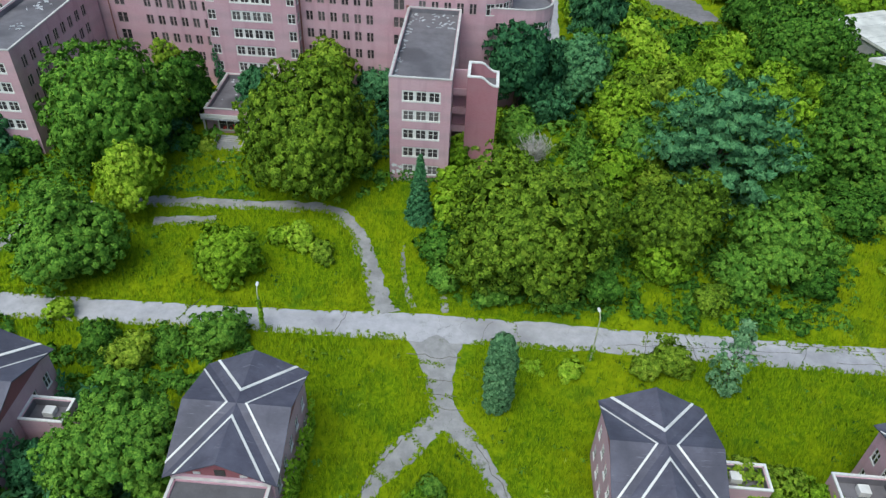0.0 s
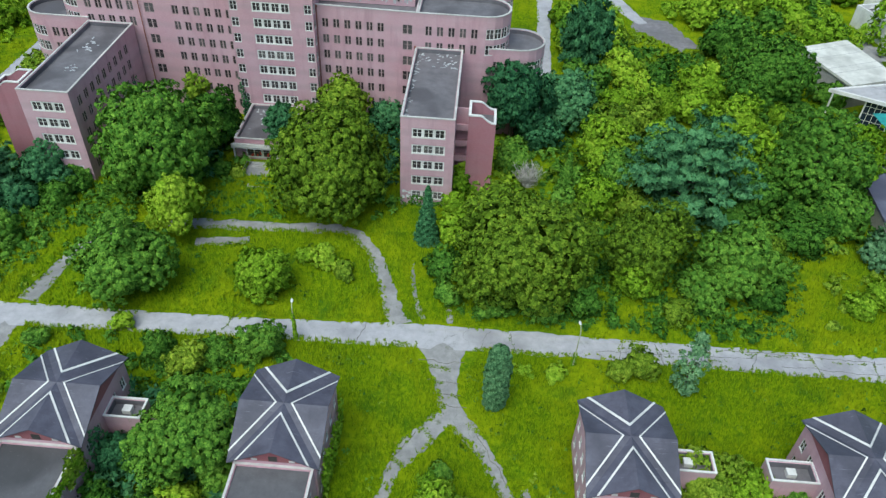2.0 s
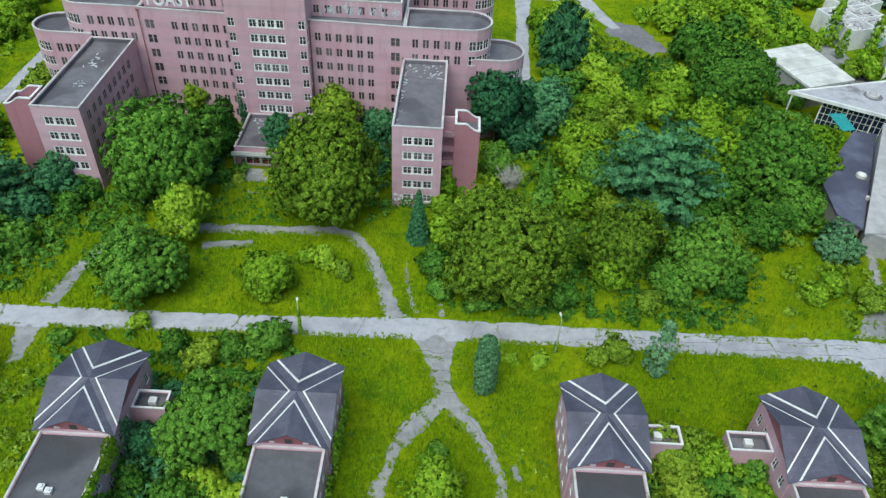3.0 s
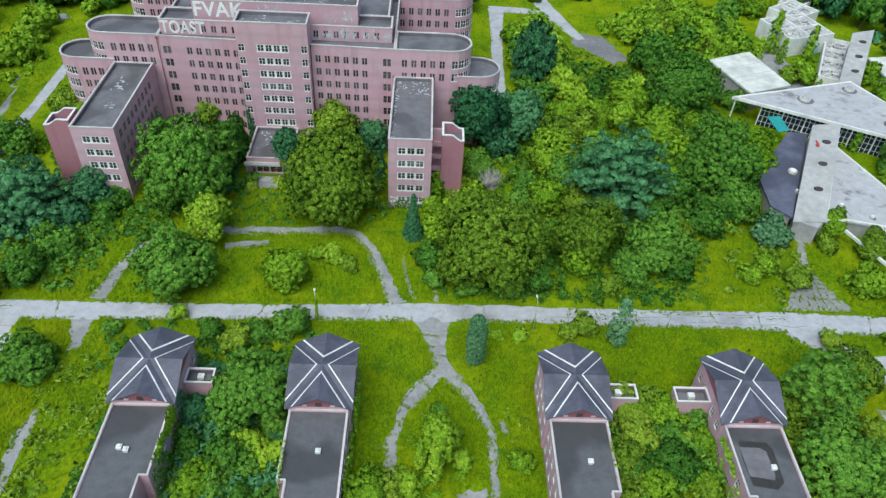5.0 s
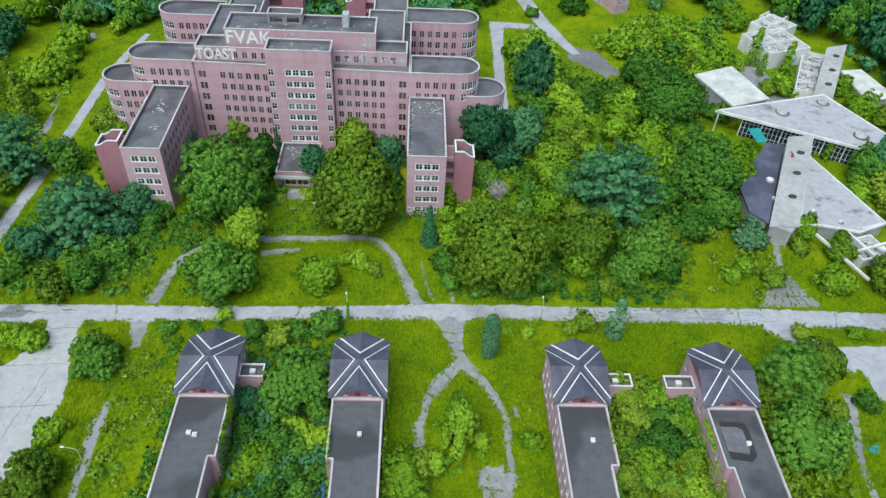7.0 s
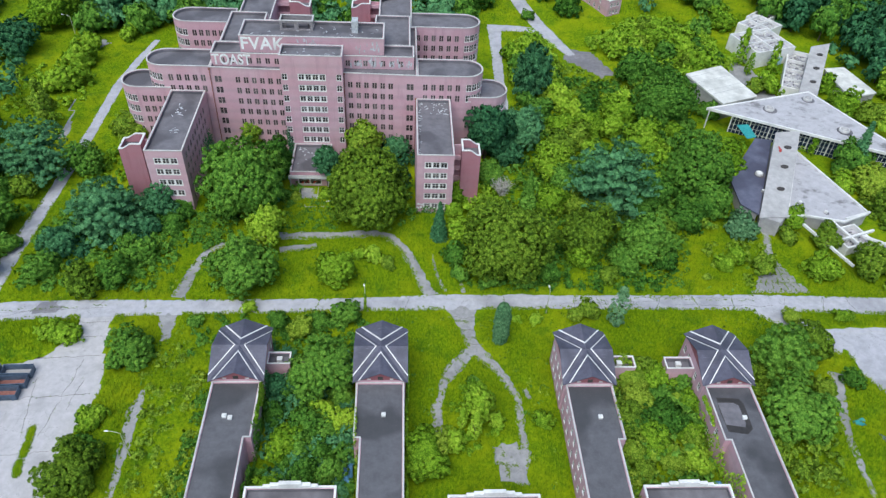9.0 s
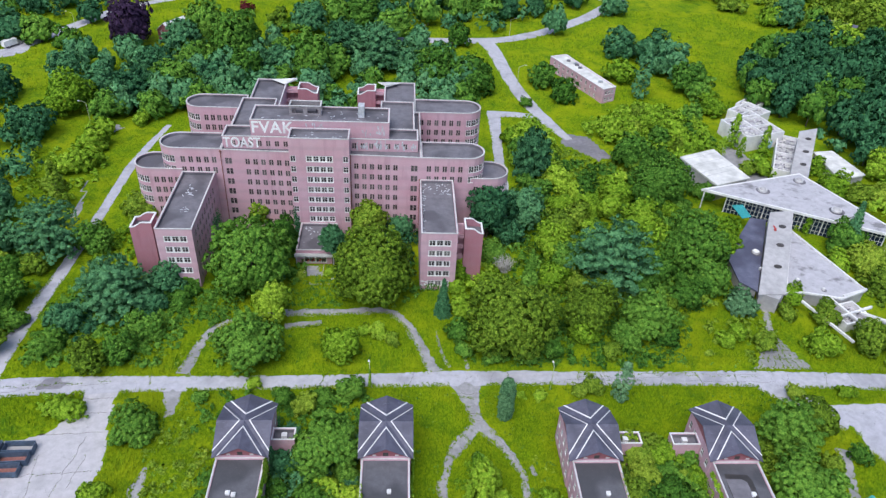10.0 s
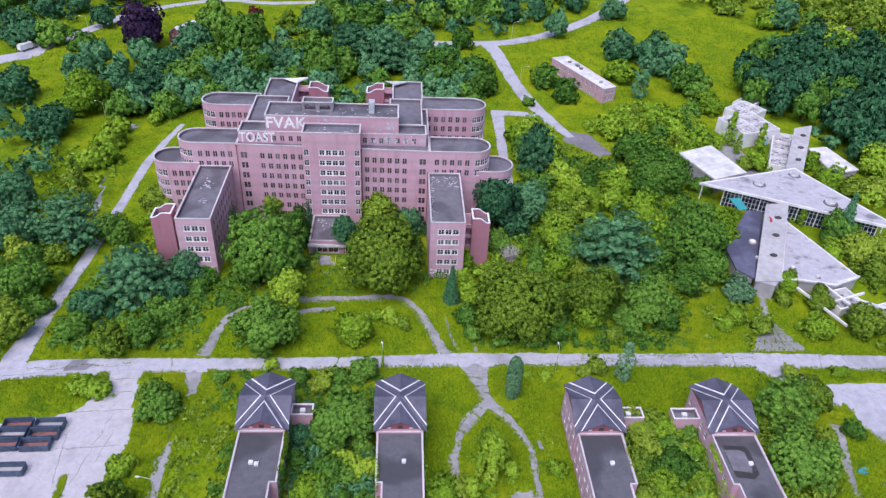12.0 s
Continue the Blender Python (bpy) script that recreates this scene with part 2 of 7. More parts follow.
GROUND = ground_mat()
LEAF = {
    "green": leaf_mat("mid_green_leaves", (0.016, 0.06, 0.008), (0.082, 0.205, 0.026), (0.24, 0.43, 0.058)),
    "olive": leaf_mat("olive_green_leaves", (0.038, 0.08, 0.008), (0.16, 0.27, 0.022), (0.42, 0.53, 0.06)),
    "lime": leaf_mat("yellow_green_leaves", (0.055, 0.135, 0.008), (0.21, 0.37, 0.022), (0.46, 0.61, 0.06)),
    # Deep green with extra blue mixed in as painted haze for the far woods.
    "dark": leaf_mat("hazy_deep_green_leaves", (0.013, 0.055, 0.024), (0.058, 0.178, 0.074), (0.16, 0.36, 0.15)),
    "teal": leaf_mat("blue_green_needles", (0.018, 0.07, 0.03), (0.078, 0.22, 0.092), (0.19, 0.4, 0.17)),
    "sage": leaf_mat("grey_green_leaves", (0.03, 0.085, 0.038), (0.115, 0.25, 0.11), (0.29, 0.47, 0.24)),
    "maroon": leaf_mat("dark_red_leaves", (0.05, 0.008, 0.01), (0.13, 0.022, 0.028), (0.26, 0.06, 0.06)),
    "purple": leaf_mat("dark_purple_leaves", (0.014, 0.009, 0.02), (0.04, 0.023, 0.055), (0.09, 0.05, 0.11)),
    "grass": blade_mat("rank_grass_blades", (0.3, 0.43, 0.008)),
    "weed": blade_mat("low_weeds", (0.12, 0.24, 0.008)),
}


# ---- building helpers ----
def part(name, bm, material, parent, label=""):
    """Links a bmesh as one mesh object under a thing or a part."""
    me = bpy.data.meshes.new(name)
    bm.to_mesh(me)
    bm.free()
    for m in material if isinstance(material, (list, tuple)) else [material]:
        me.materials.append(m)
    ob = new(name, me)
    ob.parent = parent
    if label:
        ob["label"] = label
    return ob


def thing(name, label, category, at=(0, 0, 0), rz=0.0, group="", kind=""):
    ob = new(name)
    ob.matrix_world = pose(*at, 0, 0, rz)
    return tagged(ob, label, category, group, kind)


def box(bm, x0, x1, y0, y1, z0, z1, mat=0):
    v = [bm.verts.new(p) for p in ((x0, y0, z0), (x1, y0, z0), (x1, y1, z0), (x0, y1, z0), (x0, y0, z1), (x1, y0, z1), (x1, y1, z1), (x0, y1, z1))]
    for f in ((3, 2, 1, 0), (4, 5, 6, 7), (0, 1, 5, 4), (1, 2, 6, 5), (2, 3, 7, 6), (3, 0, 4, 7)):
        bm.faces.new([v[i] for i in f]).material_index = mat


def prism(bm, pts, z0, z1, mat=0):
    """An upright prism on a counter-clockwise outline; z0 and z1 may be one height or one for each corner."""
    lo = [bm.verts.new((*p[:2], z0 if isinstance(z0, (int, float)) else z0[i])) for i, p in enumerate(pts)]
    hi = [bm.verts.new((*p[:2], z1 if isinstance(z1, (int, float)) else z1[i])) for i, p in enumerate(pts)]
    n = len(pts)
    faces = [bm.faces.new(lo[::-1]), bm.faces.new(hi)]
    faces += [bm.faces.new((lo[i], lo[(i + 1) % n], hi[(i + 1) % n], hi[i])) for i in range(n)]
    for f in faces:
        f.material_index = mat


def offset(pts, d):
    """The outline moved outwards by d (inwards if negative)."""
    out = []
    n = len(pts)
    for i in range(n):
        a, b, c = Vector(pts[i - 1]), Vector(pts[i]), Vector(pts[(i + 1) % n])
        u, w = (b - a).normalized(), (c - b).normalized()
        na, nb = Vector((u.y, -u.x)), Vector((w.y, -w.x))
        m = (na + nb) / max(1e-3, 1 + na.dot(nb))
        out.append(tuple(b + m * d))
    return out


def ring(bm, pts, inner, z0, z1, mat=0):
    """A band between two outlines, closed all round."""
    n = len(pts)
    rows = [[bm.verts.new((*p, z)) for p in line] for line, z in ((pts, z0), (pts, z1), (inner, z1), (inner, z0))]
    for i in range(n):
        j = (i + 1) % n
        for k in range(4):
            a, b = rows[k], rows[(k + 1) % 4]
            bm.faces.new((a[i], a[j], b[j], b[i])).material_index = mat


def wall_face(bm, a, b, z0, z1, thick, holes):
    """A wall from a to b (outside to the right of the way) with openings (u0, u1, v0, v1) cut through it."""
    a, b = Vector(a), Vector(b)
    L = (b - a).length
    u = (b - a) / L
    nrm = Vector((u.y, -u.x))
    us = sorted({0.0, L, *(h[0] for h in holes), *(h[1] for h in holes)})
    vs = sorted({z0, z1, *(h[2] for h in holes), *(h[3] for h in holes)})
    grid = {}

    def vert(i, j, k):
        key = (i, j, k)
        if key not in grid:
            p = a + u * us[i] - nrm * (thick * k)
            grid[key] = bm.verts.new((p.x, p.y, vs[j]))
        return grid[key]

    def solid(i, j):
        if not (0 <= i < len(us) - 1 and 0 <= j < len(vs) - 1):
            return False
        uc, vc = (us[i] + us[i + 1]) / 2, (vs[j] + vs[j + 1]) / 2
        return not any(h[0] < uc < h[1] and h[2] < vc < h[3] for h in holes)

    for i in range(len(us) - 1):
        for j in range(len(vs) - 1):
            if not solid(i, j):
                continue
            bm.faces.new((vert(i, j, 0), vert(i + 1, j, 0), vert(i + 1, j + 1, 0), vert(i, j + 1, 0)))
            bm.faces.new((vert(i, j + 1, 1), vert(i + 1, j + 1, 1), vert(i + 1, j, 1), vert(i, j, 1)))
            if i > 0 and not solid(i - 1, j):
                bm.faces.new((vert(i, j, 0), vert(i, j + 1, 0), vert(i, j + 1, 1), vert(i, j, 1)))
            if i < len(us) - 2 and not solid(i + 1, j):
                bm.faces.new((vert(i + 1, j, 1), vert(i + 1, j + 1, 1), vert(i + 1, j + 1, 0), vert(i + 1, j, 0)))
            if not solid(i, j - 1):
                bm.faces.new((vert(i, j, 1), vert(i + 1, j, 1), vert(i + 1, j, 0), vert(i, j, 0)))
            if not solid(i, j + 1):
                bm.faces.new((vert(i, j + 1, 0), vert(i + 1, j + 1, 0), vert(i + 1, j + 1, 1), vert(i, j + 1, 1)))


WINDOWS = {}


def window_meshes(w, h, lights, material):
    """Frame and glass of a window w wide and h high with that many lights, each with a cross bar; origin at the middle of its outside."""
    key = (round(w, 2), round(h, 2), lights, material.name)
    if key not in WINDOWS:
        bm = bmesh.new()
        o = (0.26 if w > 4 else 0.14) if material is WHITE else 0.07
        d0, d1 = 0.08, 0.2
        box(bm, -w / 2, w / 2, d0 - 0.1, d1, -h / 2 - 0.02, -h / 2 + o)
        box(bm, -w / 2, w / 2, d0, d1, h / 2 - o, h / 2)
        for s in (-1, 1):
            box(bm, min(s * w / 2, s * (w / 2 - o)), max(s * w / 2, s * (w / 2 - o)), d0, d1, -h / 2 + o, h / 2 - o)
        step = w / lights
        for i in range(1, lights):
            x = -w / 2 + i * step
            m = 0.26 if material is WHITE and i % 2 == 0 else 0.06 if material is WHITE else 0.13
            box(bm, x - m, x + m, d0 + 0.005, d1, -h / 2 + o, h / 2 - o)
        for i in range(lights):
            x = -w / 2 + i * step
            box(bm, x + 0.06, x + step - 0.06, d0 + 0.02, d1 - 0.01, 0.1, 0.17 if material is WHITE and w < 4 else 0.13)
        frame_me = bpy.data.meshes.new("window")
        bm.to_mesh(frame_me)
        bm.free()
        frame_me.materials.append(material)
        bm = bmesh.new()
        box(bm, -w / 2 + 0.03, w / 2 - 0.03, 0.14, 0.155, -h / 2 + 0.03, h / 2 - 0.03)
        pane_me = bpy.data.meshes.new("pane")
        bm.to_mesh(pane_me)
        bm.free()
        pane_me.materials.append(GLASS)
        WINDOWS[key] = frame_me, pane_me
    return WINDOWS[key]


def window(parent, x, y, z, rz, w, h, lights, material, label=""):
    frame_me, pane_me = window_meshes(w, h, lights, material)
    ob = new("window", frame_me)
    ob.parent = parent
    ob.matrix_local = pose(x, y, z, 0, 0, rz)
    if label:
        ob["label"] = label
    pane = new("pane", pane_me)
    pane.parent = ob
    pane.visible_shadow = False
    return ob


def block(parent, pts, z0, z1, wins=(), roof=TAR, brick=BRICK, coping=STONE, cope=0.16, parapet=0.8, thick=0.4, label=""):
    """A flat-roofed block on a counter-clockwise outline. wins: for some edges (edge, [middles along it], [heights], w, h, lights, frame)."""
    n = len(pts)
    holes = {i: [] for i in range(n)}
    put = []
    for e, us, zs, w, h, lights, frame_mat in wins:
        a, b = Vector(pts[e]), Vector(pts[(e + 1) % n])
        u = (b - a).normalized()
        L = (b - a).length
        for s in us:
            s = s * L if 0 < s < 1 else s
            for z in zs:
                holes[e].append((s - w / 2, s + w / 2, z - h / 2, z + h / 2))
                p = a + u * s
                put.append((p.x, p.y, z, math.degrees(math.atan2(u.y, u.x)), w, h, lights, frame_mat))
    bm = bmesh.new()
    for i in range(n):
        wall_face(bm, pts[i], pts[(i + 1) % n], z0, z1, thick, holes[i])
    bmesh.ops.remove_doubles(bm, verts=bm.verts, dist=0.002)
    walls = part("wall", bm, brick, parent, label)
    bm = bmesh.new()
    prism(bm, offset(pts, -thick + 0.02), z1 - parapet - 0.25, z1 - parapet)
    part("roof", bm, roof, parent)
    if parapet > 0.4:
        bm = bmesh.new()
        ring(bm, offset(pts, -thick - 0.01), offset(pts, -thick - 0.06), z1 - parapet, z1 - 0.03)
        part("parapet_lining", bm, roof, parent, "tarred inner face of the parapet")
    if coping:
        bm = bmesh.new()
        ring(bm, offset(pts, 0.05), offset(pts, -thick + 0.1), z1, z1 + cope)
        part("coping", bm, coping, parent)
    for p in put:
        window(parent, *p)
    return walls


def rounded(x0, x1, y0, y1, east=True, steps=9):
    """A rectangle with a half-round end, counter-clockwise from its south-west corner."""
    r = (y1 - y0) / 2
    if east:
        arc = [(x1 - r + r * math.sin(math.pi * i / steps), y0 + r - r * math.cos(math.pi * i / steps)) for i in range(steps + 1)]
        return [(x0, y0), *arc, (x0, y1)]
    arc = [(x0 + r - r * math.sin(math.pi * i / steps), y0 + r + r * math.cos(math.pi * i / steps)) for i in range(steps + 1)]
    return [(x1, y0), (x1, y1), *arc]


def lettering(words, height, at, rz, parent, material, label, spread=1.0, squeeze=1.0):
    """Painted words on an upright wall."""
    cu = bpy.data.curves.new("letters", "FONT")
    cu.body, cu.size, cu.extrude, cu.space_character, cu.offset = words, height, 0.012, spread, 0.1
    tmp = bpy.data.objects.new("letters", cu)
    me = bpy.data.meshes.new_from_object(tmp)
    bpy.data.objects.remove(tmp)
    me.materials.append(material)
    ob = new("graffiti", me)
    ob.parent = parent
    ob.matrix_local = pose(*at, 90, 0, rz) @ Matrix.Diagonal((squeeze, 1, 1, 1))
    ob["label"] = label
    return ob


def scrawl(parent, x0, x1, y, z0, z1, material, seed, label, count=16):
    """Spray tags that cannot be read: short bars and bows on a south wall."""
    rnd = random.Random(seed)
    bm = bmesh.new()
    for _ in range(count):
        x, z = rnd.uniform(x0, x1), rnd.uniform(z0, z1)
        w, h = rnd.uniform(0.12, 0.5), rnd.uniform(0.25, 0.8) * (z1 - z0)
        lean = rnd.uniform(-0.3, 0.3)
        v = [bm.verts.new(p) for p in ((x - w / 2, y, z - h / 2), (x + w / 2, y, z - h / 2), (x + w / 2 + lean, y, z + h / 2), (x - w / 2 + lean, y, z + h / 2))]
        f = bm.faces.new(v)
        r = bmesh.ops.extrude_face_region(bm, geom=[f])
        bmesh.ops.translate(bm, vec=(0, -0.015 - 0.004 * rnd.random(), 0), verts=[g for g in r["geom"] if isinstance(g, bmesh.types.BMVert)])
    return tagged(part("graffiti", bm, material, parent, label), kind="stuff")


# ---- the large brick hospital ----
hospital = thing("hospital_building", "large abandoned pink brick hospital, flat tar roofs, white window bands, graffiti", "building")
Z = [2.85 + 3.28 * k for k in range(9)]
B = DARKFRAME


def stair_tower(x0, x1, y0, y1, z, flip):
    """The windowless stair tower beside a wing; its parapet drops in a bow towards the outside."""
    steps = [(0, 1.4), (0.42, 1.4), (0.52, 1.2), (0.62, 0.75), (0.74, 0.3), (0.84, 0.05), (1, 0)]
    line = [(x0 + (x1 - x0) * (1 - s if flip else s), z + d) for s, d in steps]
    if flip:
        line = line[::-1]
    bm = bmesh.new()
    for y in (y0, y1 - 0.35):
        lo = [[bm.verts.new((x, yy, -0.5)) for x, _ in line] for yy in (y, y + 0.35)]
        hi = [[bm.verts.new((x, yy, h)) for x, h in line] for yy in (y, y + 0.35)]
        for i in range(len(line) - 1):
            bm.faces.new((lo[0][i], lo[0][i + 1], hi[0][i + 1], hi[0][i]))
            bm.faces.new((lo[1][i + 1], lo[1][i], hi[1][i], hi[1][i + 1]))
            bm.faces.new((hi[0][i], hi[0][i + 1], hi[1][i + 1], hi[1][i]))
    box(bm, x0, x0 + 0.35, y0 + 0.35, y1 - 0.35, -0.5, line[0][1])
    box(bm, x1 - 0.35, x1, y0 + 0.35, y1 - 0.35, -0.5, line[-1][1])
    part("stair_tower", bm, BRICK2, hospital, "windowless red brick stair tower")
    bm = bmesh.new()
    for y in (y0 - 0.06, y1 - 0.41):
        for (xa, za), (xb, zb) in zip(line, line[1:]):
            v = [bm.verts.new(p) for p in ((xa, y, za), (xb, y, zb), (xb, y + 0.47, zb), (xa, y + 0.47, za), (xa, y, za + 0.22), (xb, y, zb + 0.22), (xb, y + 0.47, zb + 0.22), (xa, y + 0.47, za + 0.22))]
            for f in ((3, 2, 1, 0), (4, 5, 6, 7), (0, 1, 5, 4), (1, 2, 6, 5), (2, 3, 7, 6), (3, 0, 4, 7)):
                bm.faces.new([v[i] for i in f])
    box(bm, x0 - 0.06, x0 + 0.41, y0, y1, line[0][1] + 0.004, line[0][1] + 0.226)
    box(bm, x1 - 0.41, x1 + 0.06, y0, y1, line[-1][1] + 0.004, line[-1][1] + 0.226)
    part("coping", bm, WHITE, hospital)
    bm = bmesh.new()
    box(bm, x0 + 0.36, x1 - 0.36, y0 + 0.36, y1 - 0.36, z - 1.2, z - 0.9)
    part("roof", bm, TAR, hospital)


def gallery(x0, x1, y0, y1, top):
    """The open landings between a wing and its stair tower."""
    for k in range(8):
        z = 0.6 + 3.28 * k
        if z < top:
            bm = bmesh.new()
            prism(bm, [(x0, y0), (x1, y0), (x1, y1), (x0, y1)], z - 0.12, z + 0.12)
            box(bm, x0, x1, y0, y0 + 0.12, z + 0.12, z + 1.05)
            bmesh.ops.remove_doubles(bm, verts=bm.verts, dist=0.001)
            part("landing", bm, BRICK, hospital, "open stair landing with a low brick wall")
    bm = bmesh.new()
    box(bm, x0, x1, y1, y1 + 0.3, -0.5, top)
    part("landing_wall", bm, BRICK, hospital)


def wing(x0, x1, y0, y1, z1, inner, rows, side_us, brick=BRICK):
    pts = [(x0, y0), (x1, y0), (x1, y1), (x0, y1)]
    wins = [(0, [0.52], rows, 5.9, 1.95, 6, WHITE)]
    wins.append((1 if inner > 0 else 3, side_us, rows, 1.35, 1.9, 2, B))
    block(hospital, pts, -0.5, z1, wins)


wing(-76.3, -67.1, 95.2, 124.0, 19.0, 1, Z[:5], [3.0 + 2.55 * i for i in range(9)])
wing(-9.5, -0.1, 95.2, 122.0, 19.0, 1, Z[:5], [3.0 + 2.55 * i for i in range(8)])
stair_tower(2.1, 6.95, 99.2, 104.5, 16.3, False)
gallery(-0.1, 2.1, 101.0, 103.0, 17.0)
stair_tower(-84.1, -78.4, 99.6, 104.6, 16.3, True)
gallery(-78.4, -76.3, 101.0, 103.0, 17.0)

# the middle: a seven-storey slab with a set-back floor, a tall centre bay and a penthouse
XC = -37.4
front = [(-65.0, 124.3), (-9.3, 122.0), (-9.3, 151.0), (-65.0, 151.0)]
cols = [1.9] + [7.2 + 2.2 * i for i in range(6)]
length = 55.75
block(hospital, front, -0.5, 26.0, [(0, [1.9, length - 1.9], Z[:7], 1.9, 1.9, 2, B), (0, cols[1:] + [length - c for c in cols[1:]], Z[:7], 1.25, 1.75, 2, B)])
block(hospital, [(-64.7, 126.6), (-10.2, 126.6), (-10.2, 133.2), (-64.7, 133.2)], 25.3, 29.0,
      [(0, [3 + 2.4 * i for i in range(7)] + [36.5 + 2.4 * i for i in range(7)], [26.9], 1.2, 1.7, 2, B)])
block(hospital, [(-63.4, 133.2), (-53.0, 133.2), (-53.0, 152.0), (-63.4, 152.0)], 25.0, 29.0)
block(hospital, [(-21.3, 133.2), (-11.2, 133.2), (-11.2, 152.0), (-21.3, 152.0)], 25.0, 29.0)
ct = [(XC - 8.2, 120.4), (XC + 8.2, 120.4), (XC + 8.2, 126.6), (XC - 8.2, 126.6)]
block(hospital, ct, -0.5, 32.0, [(0, [8.2], Z[1:8], 7.4, 2.0, 8, WHITE), (0, [1.0, 15.4], Z[1:8], 1.5, 1.9, 2, WHITE), (1, [1.2], Z[1:8], 1.5, 1.9, 2, WHITE), (3, [5.0], Z[1:8], 1.5, 1.9, 2, WHITE)])
pent = [(-57.1, 129.0), (-18.4, 129.0), (-18.4, 138.6), (-57.1, 138.6)]
block(hospital, pent, 28.2, 33.0, [])
bm = bmesh.new()
box(bm, -27.3, -25.6, 133.6, 136.4, 32.2, 35.6)
part("chimney", bm, TAGS, hospital, "stubby grey rendered chimney")
GREYWALL = plain_mat("grey_rendered_brick", (0.2, 0.18, 0.195), (0.34, 0.31, 0.33), 1.4, 0.9)
bm = bmesh.new()
room = [(-46.8, 134.2), (-37.8, 134.2), (-37.8, 138.0), (-46.8, 138.0)]
for i_, gaps in ((0, [(0.7, 3.9, 32.7, 34.4), (5.1, 8.3, 32.7, 34.4)]), (1, [(0.8, 3.0, 32.7, 34.4)]), (2, []), (3, [(0.8, 3.0, 32.7, 34.4)])):
    wall_face(bm, room[i_], room[(i_ + 1) % 4], 32.2, 35.0, 0.3, gaps)
bmesh.ops.remove_doubles(bm, verts=bm.verts, dist=0.002)
part("roof_room", bm, GREYWALL, hospital, "grey open roof room with wide gaps in its walls")
bm = bmesh.new()
ring(bm, offset(room, 0.06), offset(room, -0.36), 35.0, 35.14)
part("coping", bm, STONE, hospital)
bm = bmesh.new()
prism(bm, [(-45.2, 135.4), (-39.4, 135.4), (-39.4, 137.6), (-45.2, 137.6)], 32.2, 33.1)
part("machine_base", bm, TAR, hospital, "dark base inside the roof room")
for pts_ in ([(-58.2, 173.2), (-53.2, 169.4), (-49.6, 173.3)], [(-15.0, 173.2), (-23.2, 173.3), (-19.9, 169.4)]):
    bm = bmesh.new()
    prism(bm, pts_, [26.12, 26.12, 26.2], [26.2, 26.2, 26.85])
    bmesh.ops.recalc_face_normals(bm, faces=bm.faces)
    part("torn_roof_sheet", bm, PALE, hospital, "pale torn sheet of roofing")
for x_, y_, top_ in ((XC - 8.3, 122.9, 25.6), (XC + 8.35, 122.6, 25.6), (-65.05, 124.0, 25.4), (-9.6, 121.7, 18.9)):
    bm = bmesh.new()
    bmesh.ops.create_cone(bm, cap_ends=True, segments=8, radius1=0.11, radius2=0.11, depth=top_ + 0.4, matrix=Matrix.Translation((x_, y_, top_ / 2 - 0.2)))
    box(bm, x_ - 0.22, x_ + 0.22, y_ - 0.18, y_ + 0.18, top_, top_ + 0.45)
    part("drainpipe", bm, RUST, hospital, "rusty drainpipe")

# the rounded sun-porch ends
def porch_end(x0, x1, y0, y1, z1, east, rows, straight, white_rows):
    pts = rounded(x0, x1, y0, y1, east)
    n = len(pts)
    L = abs(x1 - x0) - (y1 - y0) / 2
    wins = []
    if east:
        wins.append((0, [L * (i + 1) / (straight + 1) for i in range(straight)], rows, 1.25, 1.9, 2, B))
        edges = range(1, 6)
    else:
        wins.append((n - 1, [L * (i + 1) / (straight + 1) for i in range(straight)], rows, 1.25, 1.9, 2, B))
        edges = range(n - 6, n - 1)
    for e in edges:
        wins.append((e, [0.5], white_rows, 1.58, 2.15, 2, WHITE))
    block(hospital, pts, -0.5, z1, wins)


porch_end(-9.3, 8.9, 122.0, 131.6, 26.0, True, Z[5:7], 5, Z[5:7])
porch_end(-82.7, -65.0, 124.6, 134.2, 26.0, False, Z[5:7], 5, Z[5:7])
porch_end(-0.1, 16.3, 122.3, 132.6, 19.5, True, Z[1:5], 4, Z[1:5])
porch_end(-90.7, -76.3, 124.3, 134.0, 19.5, False, Z[1:5], 4, Z[1:5])
porch_end(-11.0, 10.2, 151.2, 160.8, 26.0, True, Z[4:7], 6, Z[4:7])
porch_end(-81.7, -63.4, 151.0, 160.6, 26.0, False, Z[4:7], 6, Z[4:7])
for x0, x1 in ((-62.6, -52.8), (-20.6, -10.6)):
    block(hospital, [(x0, 152.0), (x1, 152.0), (x1, 173.6), (x0, 173.6)], -0.5, 26.0, [])
stair_tower(-49.0, -42.6, 168.0, 173.5, 23.8, False)
stair_tower(-29.6, -23.6, 168.0, 173.5, 23.8, True)
gallery(-52.8, -49.0, 169.0, 171.5, 24.5)
gallery(-23.6, -20.6, 169.0, 171.5, 24.5)

# the low entrance hall
block(hospital, [(-43.6, 106.9), (-33.2, 106.9), (-33.2, 120.4), (-43.6, 120.4)], -0.5, 4.6,
      [(0, [5.2], [1.6], 6.4, 2.4, 4, WHITE)], label="low entrance hall with boarded front")
bm = bmesh.new()
box(bm, -43.9, -32.9, 105.4, 106.85, 3.3, 3.65)
for x in (-43.6, -33.4):
    box(bm, x, x + 0.3, 105.5, 105.8, -0.1, 3.3)
part("canopy", bm, CONCRETE, hospital, "pale concrete entrance canopy")

